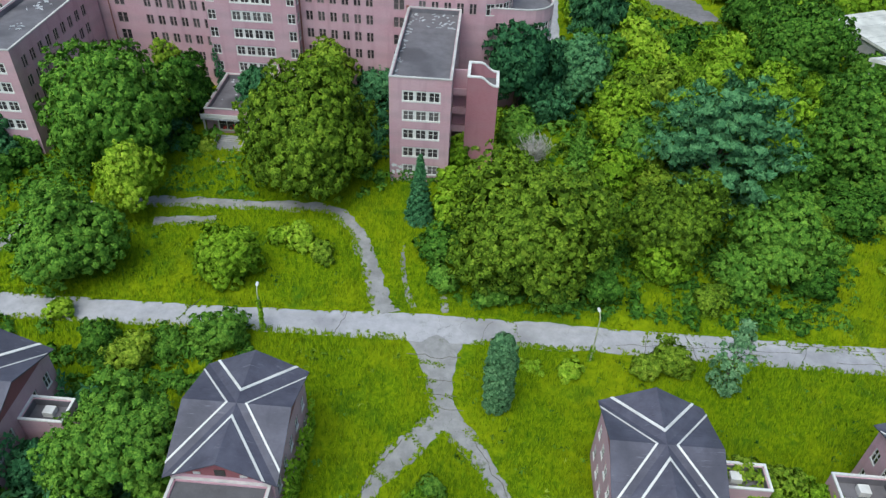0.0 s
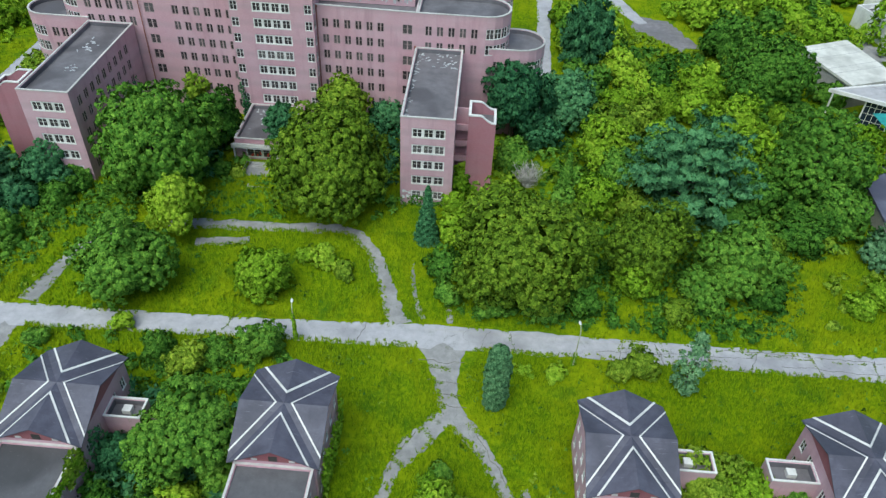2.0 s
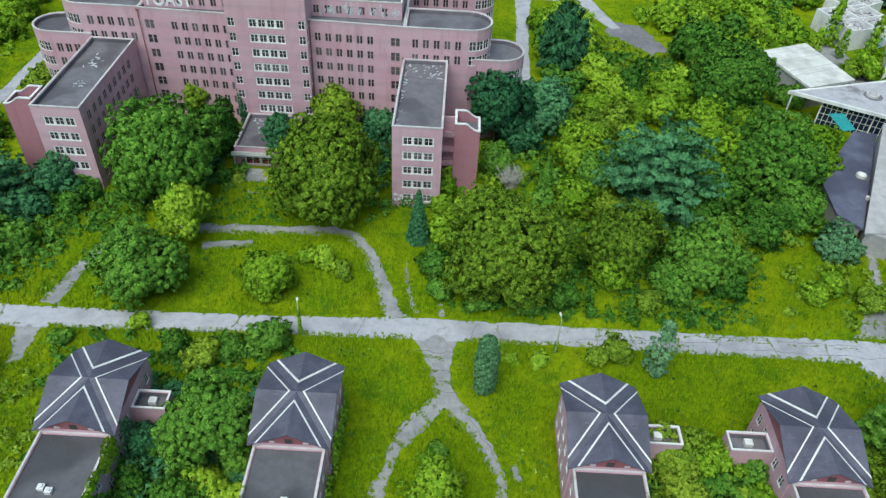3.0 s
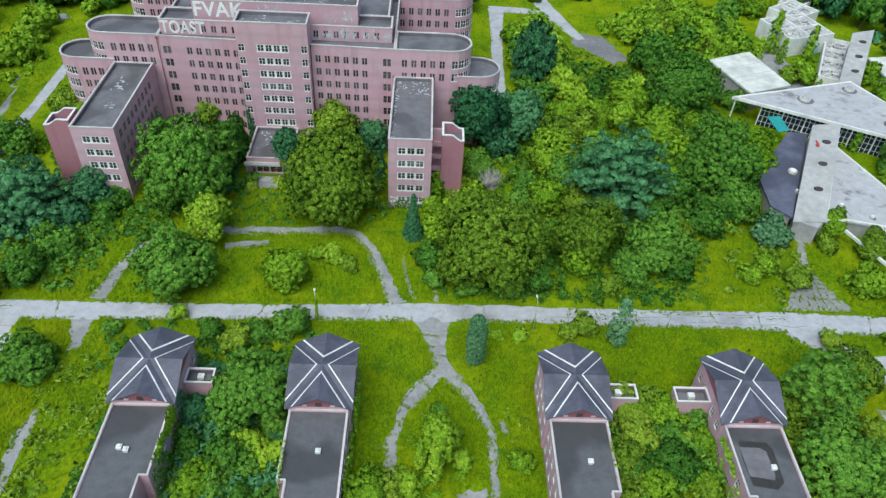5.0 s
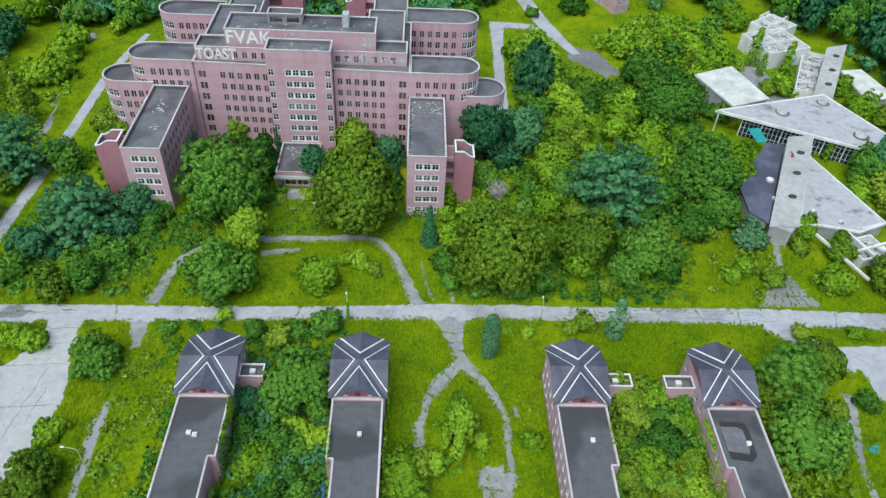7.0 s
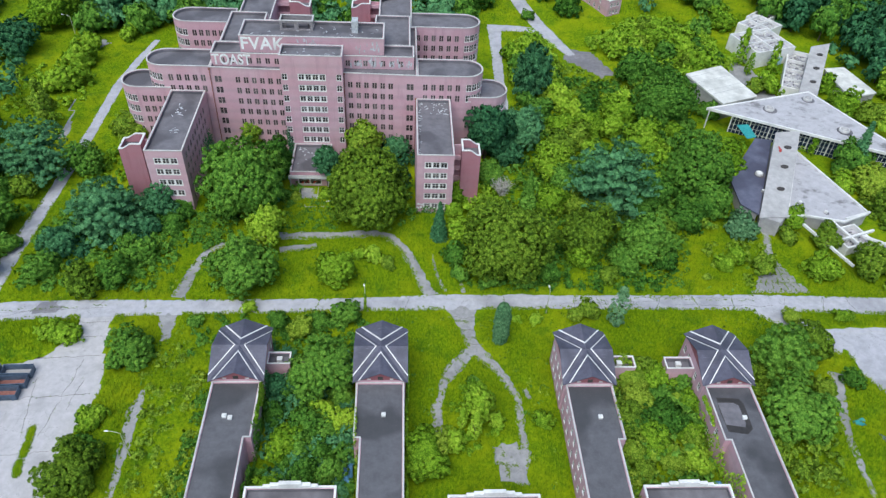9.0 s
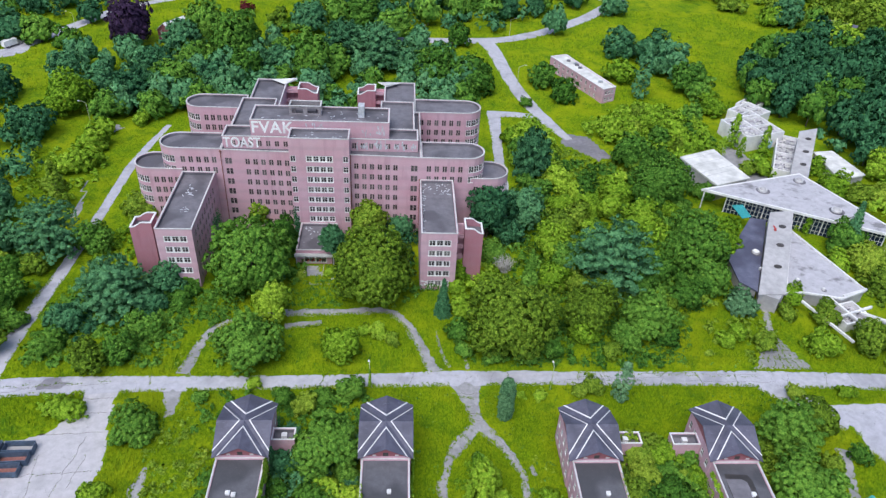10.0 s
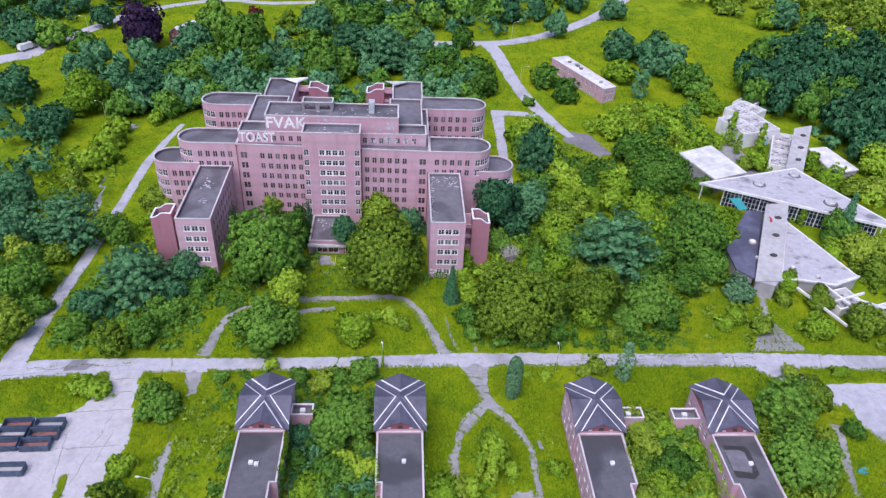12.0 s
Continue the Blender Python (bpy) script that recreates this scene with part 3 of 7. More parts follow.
bm = bmesh.new()
box(bm, -43.9, -32.9, 105.36, 105.44, 3.66, 4.35)
part("fascia", bm, WHITE, hospital, "white boarded canopy front")
bm = bmesh.new()
for k in range(4):
    box(bm, -40.6, -36.2, 103.9 + 0.32 * k, 105.2, -0.1 + 0.17 * k, 0.07 + 0.17 * k)
part("entrance_steps", bm, CONCRETE, hospital, "worn concrete entrance steps")
for x_ in (-40.9, -35.9):
    bm = bmesh.new()
    box(bm, x_ - 0.05, x_ + 0.05, 101.2, 105.2, 0.95, 1.05)
    for y_ in (101.3, 103.2, 105.0):
        box(bm, x_ - 0.045, x_ + 0.045, y_ - 0.05, y_ + 0.05, -0.1, 0.95)
    part("handrail", bm, STONE, hospital, "pale leaning handrail")
bench = thing("concrete_bench", "pale concrete bench on weedy slabs by the entrance", "bench", (-32.6, 99.6, 0.05), 8)
bm = bmesh.new()
box(bm, -0.9, 0.9, -0.25, 0.25, 0.38, 0.5)
part("seat", bm, STONE, bench)
for s_ in (-0.65, 0.65):
    bm = bmesh.new()
    box(bm, s_ - 0.1, s_ + 0.1, -0.2, 0.2, -0.05, 0.38)
    part("leg", bm, STONE, bench)

# painted words and tags on the upper walls
lettering("FVAK", 5.0, (-57.0, 128.985, 29.15), 0, hospital, SPRAY, "huge white painted letters", 1.05, 0.95)
lettering("TOAST", 4.3, (-64.5, 126.585, 25.75), 0, hospital, SPRAY, "large white painted letters", 1.04, 0.74)
scrawl(hospital, -27.5, -18.0, 126.59, 26.2, 28.2, TAGS, 3, "unreadable pale spray tags", 30)
scrawl(hospital, -17.0, -11.0, 126.59, 26.2, 28.0, TAGS, 4, "unreadable pale spray tags", 24)
scrawl(hospital, -42.0, -36.0, 128.99, 30.2, 32.2, TAGS, 6, "faint unreadable spray tags", 10)
scrawl(hospital, -26.0, -19.0, 128.99, 29.0, 31.5, TAGS, 7, "faint unreadable spray tags", 14)
scrawl(hospital, -41.5, -35.2, 105.38, 3.32, 3.62, TAGS, 31, "pale spray tags on the canopy edge", 12)
scrawl(hospital, -41.0, -36.0, 106.98, 0.4, 1.6, REDPAINT, 32, "red unreadable spray tags beside the entrance", 10)
scrawl(hospital, -9.1, -7.7, 95.19, 3.0, 3.7, SPRAY, 8, "white unreadable spray tags", 9)
scrawl(hospital, -9.1, -7.6, 95.19, 1.9, 2.6, SPRAY, 18, "white unreadable spray tags", 9)
scrawl(hospital, -9.2, -5.0, 95.19, 0.3, 1.5, TAGS, 9, "pale unreadable spray tags", 18)
bm = bmesh.new()
box(bm, -52.0, -19.5, 138.18, 138.2, 32.25, 32.95)
part("graffiti", bm, CYAN, hospital, "band of light blue spray paint inside the parapet")


def debris(x0, x1, y0, y1, z, count, seed, parent, label):
    """Pale scraps of torn roofing."""
    rnd = random.Random(seed)
    bm = bmesh.new()
    for k in range(count):
        x, y, a, l, w = rnd.uniform(x0, x1), rnd.uniform(y0, y1), rnd.uniform(0, 3.14), rnd.uniform(0.2, 1.1), rnd.uniform(0.1, 0.35)
        c, s_ = math.cos(a), math.sin(a)
        lo = [bm.verts.new((x + c * p - s_ * q, y + s_ * p + c * q, z + 0.01)) for p, q in ((-l / 2, -w / 2), (l / 2, -w / 2), (l / 3, w / 2), (-l / 2.5, w / 2))]
        hi = [bm.verts.new((v.co.x, v.co.y, z + 0.07 + 0.05 * rnd.random())) for v in lo]
        bm.faces.new(hi)
        for i in range(4):
            bm.faces.new((lo[i], lo[(i + 1) % 4], hi[(i + 1) % 4], hi[i]))
    return tagged(part("roof_debris", bm, TAGS, parent, label), kind="stuff")


debris(-8.9, -0.8, 115.5, 121.2, 18.2, 34, 1, hospital, "pale scraps of torn roofing")
debris(-9.0, -8.2, 96.5, 119.0, 18.2, 26, 2, hospital, "pale scraps along the parapet")
debris(-73.5, -70.5, 112.0, 118.0, 18.2, 16, 3, hospital, "pale scraps of torn roofing")
debris(-72.5, -70.5, 104.0, 107.0, 18.2, 9, 4, hospital, "pale scraps of torn roofing")
debris(-42.5, -34.5, 108.5, 119.5, 3.8, 22, 5, hospital, "pale scraps on the entrance roof")
debris(-45.0, -30.0, 122.0, 126.0, 31.2, 14, 6, hospital, "pale scraps of torn roofing")
debris(-55.0, -20.0, 130.0, 137.0, 32.2, 24, 7, hospital, "pale scraps of torn roofing")


# ---- the four ward houses with crossed gables ----
def ward_house(x, y, annex):
    """A two-storey brick ward: a square head with four gables, white-edged valleys, and a long flat-roofed arm to the south. x, y: the roof's middle."""
    house = thing("ward_house", "abandoned brick ward house, crossed grey gables with white valley edges", "house", (0, 0, -0.65), group="ward houses")
    hx, hy, ze, zr = 5.4, 6.9, 9.55, 12.25
    head = [(x - hx + 0.5, y - hy + 0.5), (x + hx - 0.5, y - hy + 0.5), (x + hx - 0.5, y + hy - 0.5), (x - hx + 0.5, y + hy - 0.5)]
    rows = [3.1, 6.7]
    us = [1.4, 3.8, 6.2, 8.6, 11.2]
    n = len(head)
    bm = bmesh.new()
    hol = [(s - 0.6, s + 0.6, z - 0.95, z + 0.95) for s in us for z in rows]
    side = [(s - 0.6, s + 0.6, z - 0.95, z + 0.95) for s in (1.6, 4.95, 8.3) for z in rows]
    for i, h in ((0, []), (1, hol), (2, side), (3, hol)):
        wall_face(bm, head[i], head[(i + 1) % n], 0.1, ze, 0.35, h)
    # the four gable fields above the eaves
    for (xa, ya), (xb, yb) in (((x - hx + 0.7, y - hy + 0.5), (x + hx - 0.7, y - hy + 0.5)), ((x + hx - 0.5, y - hy + 0.7), (x + hx - 0.5, y + hy - 0.7)),
                               ((x + hx - 0.7, y + hy - 0.5), (x - hx + 0.7, y + hy - 0.5)), ((x - hx + 0.5, y + hy - 0.7), (x - hx + 0.5, y - hy + 0.7))):
        xm, ym = (xa + xb) / 2, (ya + yb) / 2
        inx, iny = (0.3 if xm < x - 1 else -0.3 if xm > x + 1 else 0), (0.3 if ym < y - 1 else -0.3 if ym > y + 1 else 0)
        tri = [[bm.verts.new((px + inx * k, py + iny * k, pz)) for px, py, pz in ((xa, ya, ze), (xb, yb, ze), (xm, ym, zr - 0.15))] for k in (0, 1)]
        bm.faces.new(tri[0]).material_index = 1
        bm.faces.new(tri[1][::-1])
        for i in range(3):
            bm.faces.new((tri[0][i], tri[1][i], tri[1][(i + 1) % 3], tri[0][(i + 1) % 3]))
    bmesh.ops.remove_doubles(bm, verts=bm.verts, dist=0.002)
    part("wall", bm, [BRICK, GABLE], house)
    # roof: eight planes between ridges and valleys
    bm = bmesh.new()
    corner = [(-hx, -hy), (hx, -hy), (hx, hy), (-hx, hy)]
    mid = [(0, -hy), (hx, 0), (0, hy), (-hx, 0)]
    for t in (0.0, -0.14):
        c = bm.verts.new((x, y, zr + t))
        cs = [bm.verts.new((x + a, y + b, ze - 0.1 + t)) for a, b in corner]
        ms = [bm.verts.new((x + a, y + b, zr + t)) for a, b in mid]
        for i in range(4):
            for tri in ((c, cs[i], ms[i]), (c, ms[i - 1], cs[i])):
                bm.faces.new(tri if t == 0 else tri[::-1])
    bm.verts.ensure_lookup_table()
    top, low = list(bm.verts)[:9], list(bm.verts)[9:]
    edge = [1, 5, 2, 6, 3, 7, 4, 8]
    for a, b in zip(edge, edge[1:] + edge[:1]):
        bm.faces.new((low[a], low[b], top[b], top[a]))
    bmesh.ops.recalc_face_normals(bm, faces=bm.faces)
    part("roof", bm, SHEET, house)
    # white edging: two strips along every valley, bent where they meet on the ridges
    for i in range(4):
        a, b = corner[i - 1], corner[i]
        m = mid[i - 1]
        bm = bmesh.new()
        for cnr, sgn in ((a, 1), (b, -1)):
            # parallel to the valley, shifted along the eaves towards the gable's middle
            ex, ey = (m[0] - cnr[0]), (m[1] - cnr[1])
            L = math.hypot(ex, ey)
            ex, ey = ex / L, ey / L

            def on(px, py):
                # height of this gable's plane: falls from the ridge to the valley
                frac = abs((px - m[0]) if abs(m[1]) > 0.1 else (py - m[1])) / L
                return zr - (zr - ze + 0.1) * frac

            for d0, d1 in ((1.07, 1.38),):
                start = [(cnr[0] + ex * d, cnr[1] + ey * d) for d in (d0, d1)]
                if abs(m[1]) > 0.1:
                    end = [(0.0, cnr[1] * d / L) for d in (d0, d1)]
                else:
                    end = [(cnr[0] * d / L, 0.0) for d in (d0, d1)]
                q = [start[0], end[0], end[1], start[1]]
                lo = [bm.verts.new((x + px, y + py, on(px, py) + 0.03)) for px, py in q]
                hi = [bm.verts.new((x + px, y + py, on(px, py) + 0.1)) for px, py in q]
                bm.faces.new(hi)
                for k in range(4):
                    bm.faces.new((lo[k], lo[(k + 1) % 4], hi[(k + 1) % 4], hi[k]))
        bmesh.ops.recalc_face_normals(bm, faces=bm.faces)
        part("valley_edging", bm, WHITE, house, "white valley edging")
    # small dark gable vents to the south
    for dx, w in ((-2.2, 0.7), (0, 1.0), (2.2, 0.7)):
        bm = bmesh.new()
        box(bm, x + dx - w / 2, x + dx + w / 2, y - hy + 0.44, y - hy + 0.56, ze + 0.15, ze + (1.05 if dx == 0 else 0.5))
        part("gable_vent", bm, INSIDE if dx == 0 else STONE, house)
    for e in (1, 2, 3):
        for s in (us if e != 2 else (1.6, 4.95, 8.3)):
            for z in rows:
                p, q = Vector(head[e]), Vector(head[(e + 1) % n])
                u = (q - p).normalized()
                c = p + u * s
                window(house, c.x, c.y, z, math.degrees(math.atan2(u.y, u.x)), 1.2, 1.9, 2, WHITE)
    # the long arm
    y1 = y - hy + 0.48
    east_jog = annex in (1, 2)
    if east_jog:
        arm = [(x - 4.65, -16), (x + 3.4, -16), (x + 3.4, y1 - 12.6), (x + 4.65, y1 - 12.6), (x + 4.65, y1), (x - 4.65, y1)]
        e_w, e_e = 5, 3
    else:
        arm = [(x - 3.5, -16), (x + 4.65, -16), (x + 4.65, y1), (x - 4.65, y1), (x - 4.65, y1 - 12.6), (x - 3.5, y1 - 12.6)]
        e_w, e_e = 3, 1
    w1 = [1.6 + 2.5 * i for i in range(4)]
    wl = [(e_w, w1, [3.0, 6.6], 1.15, 1.9, 2, WHITE), (e_e, w1, [3.0, 6.6], 1.15, 1.9, 2, WHITE)]
    if not east_jog:
        wl[1] = (1, [17 + 2.5 * i for i in range(13)], [3.0, 6.6], 1.15, 1.9, 2, WHITE)
    else:
        wl[0] = (5, [1.6 + 2.5 * i for i in range(12)], [3.0, 6.6], 1.15, 1.9, 2, WHITE)
    block(house, arm, -0.4, 8.9, wl, roof=TARWARD, cope=0.14, parapet=0.22, coping=STONE, thick=0.34)
    if annex == -2:
        bm = bmesh.new()
        prism(bm, [(x - 3.3, y1 - 10.6), (x + 0.3, y1 - 11.2), (x + 1.7, y1 - 10.0), (x + 1.9, y1 - 4.2), (x + 1.3, y1 - 3.0), (x - 3.2, y1 - 2.7), (x - 3.5, y1 - 6.0)], 8.684, 8.69)
        part("roof_stain", bm, plain_mat("wet_dark_roofing", (0.04, 0.035, 0.034), (0.075, 0.066, 0.062), 1.2, 0.35), house, "dark wet stain on the roofing")
        bm = bmesh.new()
        prism(bm, [(x - 3.25, y1 - 9.0), (x + 0.4, y1 - 9.6), (x + 0.75, y1 - 8.6), (x + 0.7, y1 - 4.6), (x - 0.2, y1 - 4.0), (x - 3.3, y1 - 3.9)], 8.69, 8.698)
        part("roof_patch", bm, TAR, house, "paler patch of newer roofing")
    # roof vents
    for dx, dy in ((-0.9, 8.0), (0.2, 8.4)) if annex == 1 and x < 0 else ((0.8, 7.6),):
        bm = bmesh.new()
        box(bm, x + dx - 0.36, x + dx + 0.36, y1 - dy - 0.34, y1 - dy + 0.34, 8.6, 9.15)
        box(bm, x + dx - 0.42, x + dx + 0.42, y1 - dy - 0.4, y1 - dy + 0.4, 9.15, 9.24)
        bmesh.ops.create_cone(bm, cap_ends=True, segments=12, radius1=0.3, radius2=0.26, depth=0.16, matrix=Matrix.Translation((x + dx, y1 - dy, 9.32)))
        part("roof_vent", bm, WHITE, house, "white boxed roof vent")
    # side annex
    s = 1 if annex in (1, 2) else -1
    if annex:
        xa = x + s * (hx - 0.5)
        xb = xa + s * {1: 4.6, 2: 6.2, -2: 5.7}[annex]
        x0, x1 = min(xa, xb), max(xa, xb)
        low = 7.0
        block(house, [(x0, y - 1.0), (x1, y - 1.0), (x1, y + 2.0), (x0, y + 2.0)], -0.4, low + 0.5, [(0, [0.5], [3.0], 1.1, 1.8, 2, WHITE)], cope=0.18, coping=WHITE, parapet=0.95, thick=0.3)
        bm = bmesh.new()
        box(bm, (x0 + x1) / 2 - 0.5, (x0 + x1) / 2 + 0.6, y + 0.2, y + 1.2, low - 0.5, low + 0.25)
        part("skylight", bm, WHITE, house, "white roof hatch")
    return house


ward_house(-45.1, 40.2, 1)
ward_house(-17.2, 39.9, 0)
ward_house(24.2, 39.2, 2)
ward_house(52.4, 38.9, -2)


# ---- the linking houses to the south, with stepped white parapets ----
def link_house(x, w, y):
    ob = thing("link_building", "low brick link building with a stepped white parapet", "building", group="link buildings")
    block(ob, [(x - w / 2, y - 14), (x + w / 2, y - 14), (x + w / 2, y), (x - w / 2, y)], -0.4, 8.6, [(2, [3, 6, w - 6, w - 3], [3.0, 6.4], 1.2, 1.9, 2, WHITE)], coping=WHITE, cope=0.3)
    bm = bmesh.new()
    for h, s in ((0.5, 0.30), (1.0, 0.22), (1.5, 0.12)):
        box(bm, x - w * s, x + w * s, y - 0.5 - 0.02 * h, y + 0.1 + 0.02 * h, 8.6 + h - 0.5 + 0.3, 8.6 + h + 0.3)
    part("stepped_parapet", bm, WHITE, ob, "stepped white stone parapet")
    return ob


link_house(-32.0, 15.6, 11.0)
link_house(37.5, 15.6, 10.5)
link_house(3.0, 16.0, 9.0)


# ---- ground, roads and paths ----
GX0, GY0, STEP = -260.0, -60.0, 0.5
NX, NY = 1200, 960
gx, gy = np.meshgrid(GX0 + STEP * np.arange(NX), GY0 + STEP * np.arange(NY))
PAVED = np.full((NY, NX), 1e3)     # distance to the nearest pavement, negative on it
BUILT = np.zeros((NY, NX), bool)   # under buildings


def seg_dist(px, py, a, b):
    ax, ay, bx, by = *a, *b
    t = np.clip(((px - ax) * (bx - ax) + (py - ay) * (by - ay)) / max(1e-6, (bx - ax) ** 2 + (by - ay) ** 2), 0, 1)
    return np.hypot(px - ax - t * (bx - ax), py - ay - t * (by - ay))


def wobble(x, y, s=1.0):
    return noise.noise((x * 0.35 * s, y * 0.35 * s, 3.7)) + 0.6 * noise.noise((x * 1.1 * s, y * 1.1 * s, 8.1)) + 0.35 * noise.noise((x * 2.9 * s, y * 2.9 * s, 1.3))


def road(name, pts, width, material, label, ragged=0.3, z=0.05, kind="structure"):
    """A paved strip along a line, with frayed edges; width: one, or one for each point."""
    widths = width if isinstance(width, (list, tuple)) else [width] * len(pts)
    fine = []
    n = len(pts)
    for i in range(n - 1):
        p = [Vector(pts[max(0, min(n - 1, k))]) for k in (i - 1, i, i + 1, i + 2)]
        steps = max(2, int((p[2] - p[1]).length / 0.8))
        for s in range(steps + (i == n - 2)):
            t = s / steps
            q = 0.5 * (2 * p[1] + (p[2] - p[0]) * t + (2 * p[0] - 5 * p[1] + 4 * p[2] - p[3]) * t * t + (3 * p[1] - p[0] - 3 * p[2] + p[3]) * t ** 3)
            fine.append((q, widths[i] + (widths[i + 1] - widths[i]) * t))
    bm = bmesh.new()
    rows = []
    for i, (q, w) in enumerate(fine):
        d = (fine[min(i + 1, len(fine) - 1)][0] - fine[max(i - 1, 0)][0]).normalized()
        nrm = Vector((-d.y, d.x))
        el = q + nrm * (w / 2 + ragged * wobble(q.x, q.y))
        er = q - nrm * (w / 2 + ragged * wobble(q.x + 40, q.y + 9))
        rows.append([bm.verts.new((*p, zz)) for p, zz in ((el, -0.1), (el, z), (q, z + 0.03), (er, z), (er, -0.1))])
    for a, b in zip(rows, rows[1:]):
        for k in range(4):
            bm.faces.new((a[k], b[k], b[k + 1], a[k + 1]))
    bmesh.ops.recalc_face_normals(bm, faces=bm.faces)
    ob = part(name, bm, material, None)
    for (a, w), (b, _) in zip(fine[::3], fine[3::3]):
        j0, j1 = int((min(a.x, b.x) - w - 3 - GX0) / STEP), int((max(a.x, b.x) + w + 3 - GX0) / STEP)
        i0, i1 = int((min(a.y, b.y) - w - 3 - GY0) / STEP), int((max(a.y, b.y) + w + 3 - GY0) / STEP)
        sl = np.s_[max(i0, 0):max(i1, 0), max(j0, 0):max(j1, 0)]
        if PAVED[sl].size:
            PAVED[sl] = np.minimum(PAVED[sl], seg_dist(gx[sl], gy[sl], a, b) - w / 2)
    return tagged(ob, label, "road", kind=kind)


def lot(name, pts, material, label, ragged=0.35, z=0.04):
    """A paved field with frayed edges on a counter-clockwise outline."""
    line = []
    for a, b in zip(pts, pts[1:] + pts[:1]):
        a, b = Vector(a), Vector(b)
        k = max(1, int((b - a).length / 1.0))
        nrm = Vector(((b - a).y, -(b - a).x)).normalized()
        line += [tuple(a.lerp(b, i / k) + nrm * ragged * wobble(*a.lerp(b, i / k))) for i in range(k)]
    bm = bmesh.new()
    prism(bm, line, -0.1, z)
    bmesh.ops.triangulate(bm, faces=[f for f in bm.faces if len(f.verts) > 4])
    ob = part(name, bm, material, None)
    inside = np.zeros_like(BUILT)
    for (ax, ay), (bx, by) in zip(pts, pts[1:] + pts[:1]):
        cross = ((ay > gy) != (by > gy)) & (gx < (bx - ax) * (gy - ay) / ((by - ay) or 1e-9) + ax)
        inside ^= cross
    PAVED[inside] = np.minimum(PAVED[inside], -1)
    return tagged(ob, label, "pavement", kind="structure")


road("road", [(-160, 40), (-125, 53), (-108, 58.5), (-85, 60.4), (-60, 61.0), (-30, 61.9), (0, 63.0), (25, 63.2), (52, 63.2), (75, 63.2), (105, 62.3), (170, 60)], [6, 6, 6, 5.4, 4.5, 4.2, 4.8, 4.5, 4.7, 5.2, 5.6, 6], ASPHALT, "bleached cracked asphalt road through rank grass")
road("road_west", [(-108, 60), (-107.3, 77), (-105.5, 105), (-104.8, 130), (-104.6, 155), (-103, 172), (-100, 190)], [6.5, 4.6, 3.4, 3.0, 3.2, 2.6, 2], ASPHALT, "narrow bleached asphalt road beside trees", 0.3, 0.045)
lot("pavement_west", [(-112, 50), (-121, -30), (-70, -30), (-74, 10), (-77, 22), (-74.2, 38), (-76.4, 50), (-77.5, 59), (-84.9, 59), (-84.6, 55), (-88.6, 46.4), (-95, 44.7), (-103, 43.4)], SLABS, "wide pale concrete yard with cracks", 0.25)
road("path_loop", [(-6.2, 65), (-8.6, 71), (-10.4, 76.5), (-13.6, 83), (-18.5, 86.8), (-30, 86.4), (-42.5, 85.7), (-50, 85)], [3.6, 2.8, 2.5, 2.4, 2.3, 2.4, 2.8, 1.6], PATHWAY, "cracked asphalt drive curving to the entrance", 0.75, 0.035)
road("path_branch", [(-64.6, 64), (-63, 73), (-60.5, 80), (-54, 84.5)], [3.4, 2.2, 1.9, 1.2], PATHWAY, "overgrown asphalt branch drive", 0.5, 0.03)
road("path_patch", [(-43.5, 80.6), (-34.5, 82.4)], [2.6, 1.8], PATHWAY, "left-over patch of asphalt", 0.5, 0.03)
road("path_trace", [(-2.6, 66.5), (-4.5, 72), (-5.5, 80)], [0.9, 0.7, 0.5], PATHWAY, "faint worn track in grass", 0.4, 0.03)
road("path_trace_two", [(1.8, 66), (1.2, 70)], [1.0, 0.6], PATHWAY, "faint worn track in grass", 0.4, 0.03)
road("drive_south", [(0.8, 62), (1.2, 58.5), (1.9, 54.0), (2.6, 50.5), (3.2, 48.2)], [9.5, 5.0, 3.4, 3.2, 4.4], PATHWAY, "broken asphalt drive with weeds in its joints", 0.6, 0.036)
road("drive_east", [(3.2, 49.0), (8.1, 42.2), (10.1, 37.8), (11.1, 33.5), (11.0, 28.1), (11.0, 22.9), (9.6, 16.0)], [3.4, 2.4, 1.7, 1.3, 1.5, 2.0, 3.0], PATHWAY, "broken asphalt loop drive with weeds", 0.7, 0.032)
road("drive_west", [(3.2, 49.0), (-1.8, 43.5), (-4.5, 37.8), (-5.8, 32.2), (-5.5, 26.9), (-4.0, 23.0)], [3.0, 3.2, 1.3, 2.4, 2.6, 0.8], PATHWAY, "broken asphalt loop drive with weeds", 0.7, 0.028)
lot("drive_fork", [(5.3, 16.0), (10.6, 16.0), (9.8, 25.4), (6.6, 25.0), (4.6, 23.6)], PATHWAY, "broken asphalt patch with weeds", 1.5, 0.024)
road("drive_scrap", [(12.6, 38.0), (13.6, 35.4)], [1.5, 1.0], PATHWAY, "scrap of old asphalt in grass", 0.5, 0.024)
road("path_ward", [(-65.8, 59.8), (-65.0, 55), (-64.6, 51.0)], [5.0, 3.0, 1.6], PATHWAY, "broken asphalt footpath among weeds", 0.6, 0.03)
road("path_ward_south", [(-65.8, 38), (-66.2, 32), (-65.9, 26), (-65.2, 12)], [0.9, 2.6, 1.8, 1.4], PATHWAY, "broken asphalt footpath among weeds", 0.7, 0.03)
lot("pavement_east", [(72.3, 66.6), (87.5, 66.6), (82.6, 79), (80.2, 79.5)], PATHWAY, "slabbed forecourt with mossy joints", 0.2, 0.03)
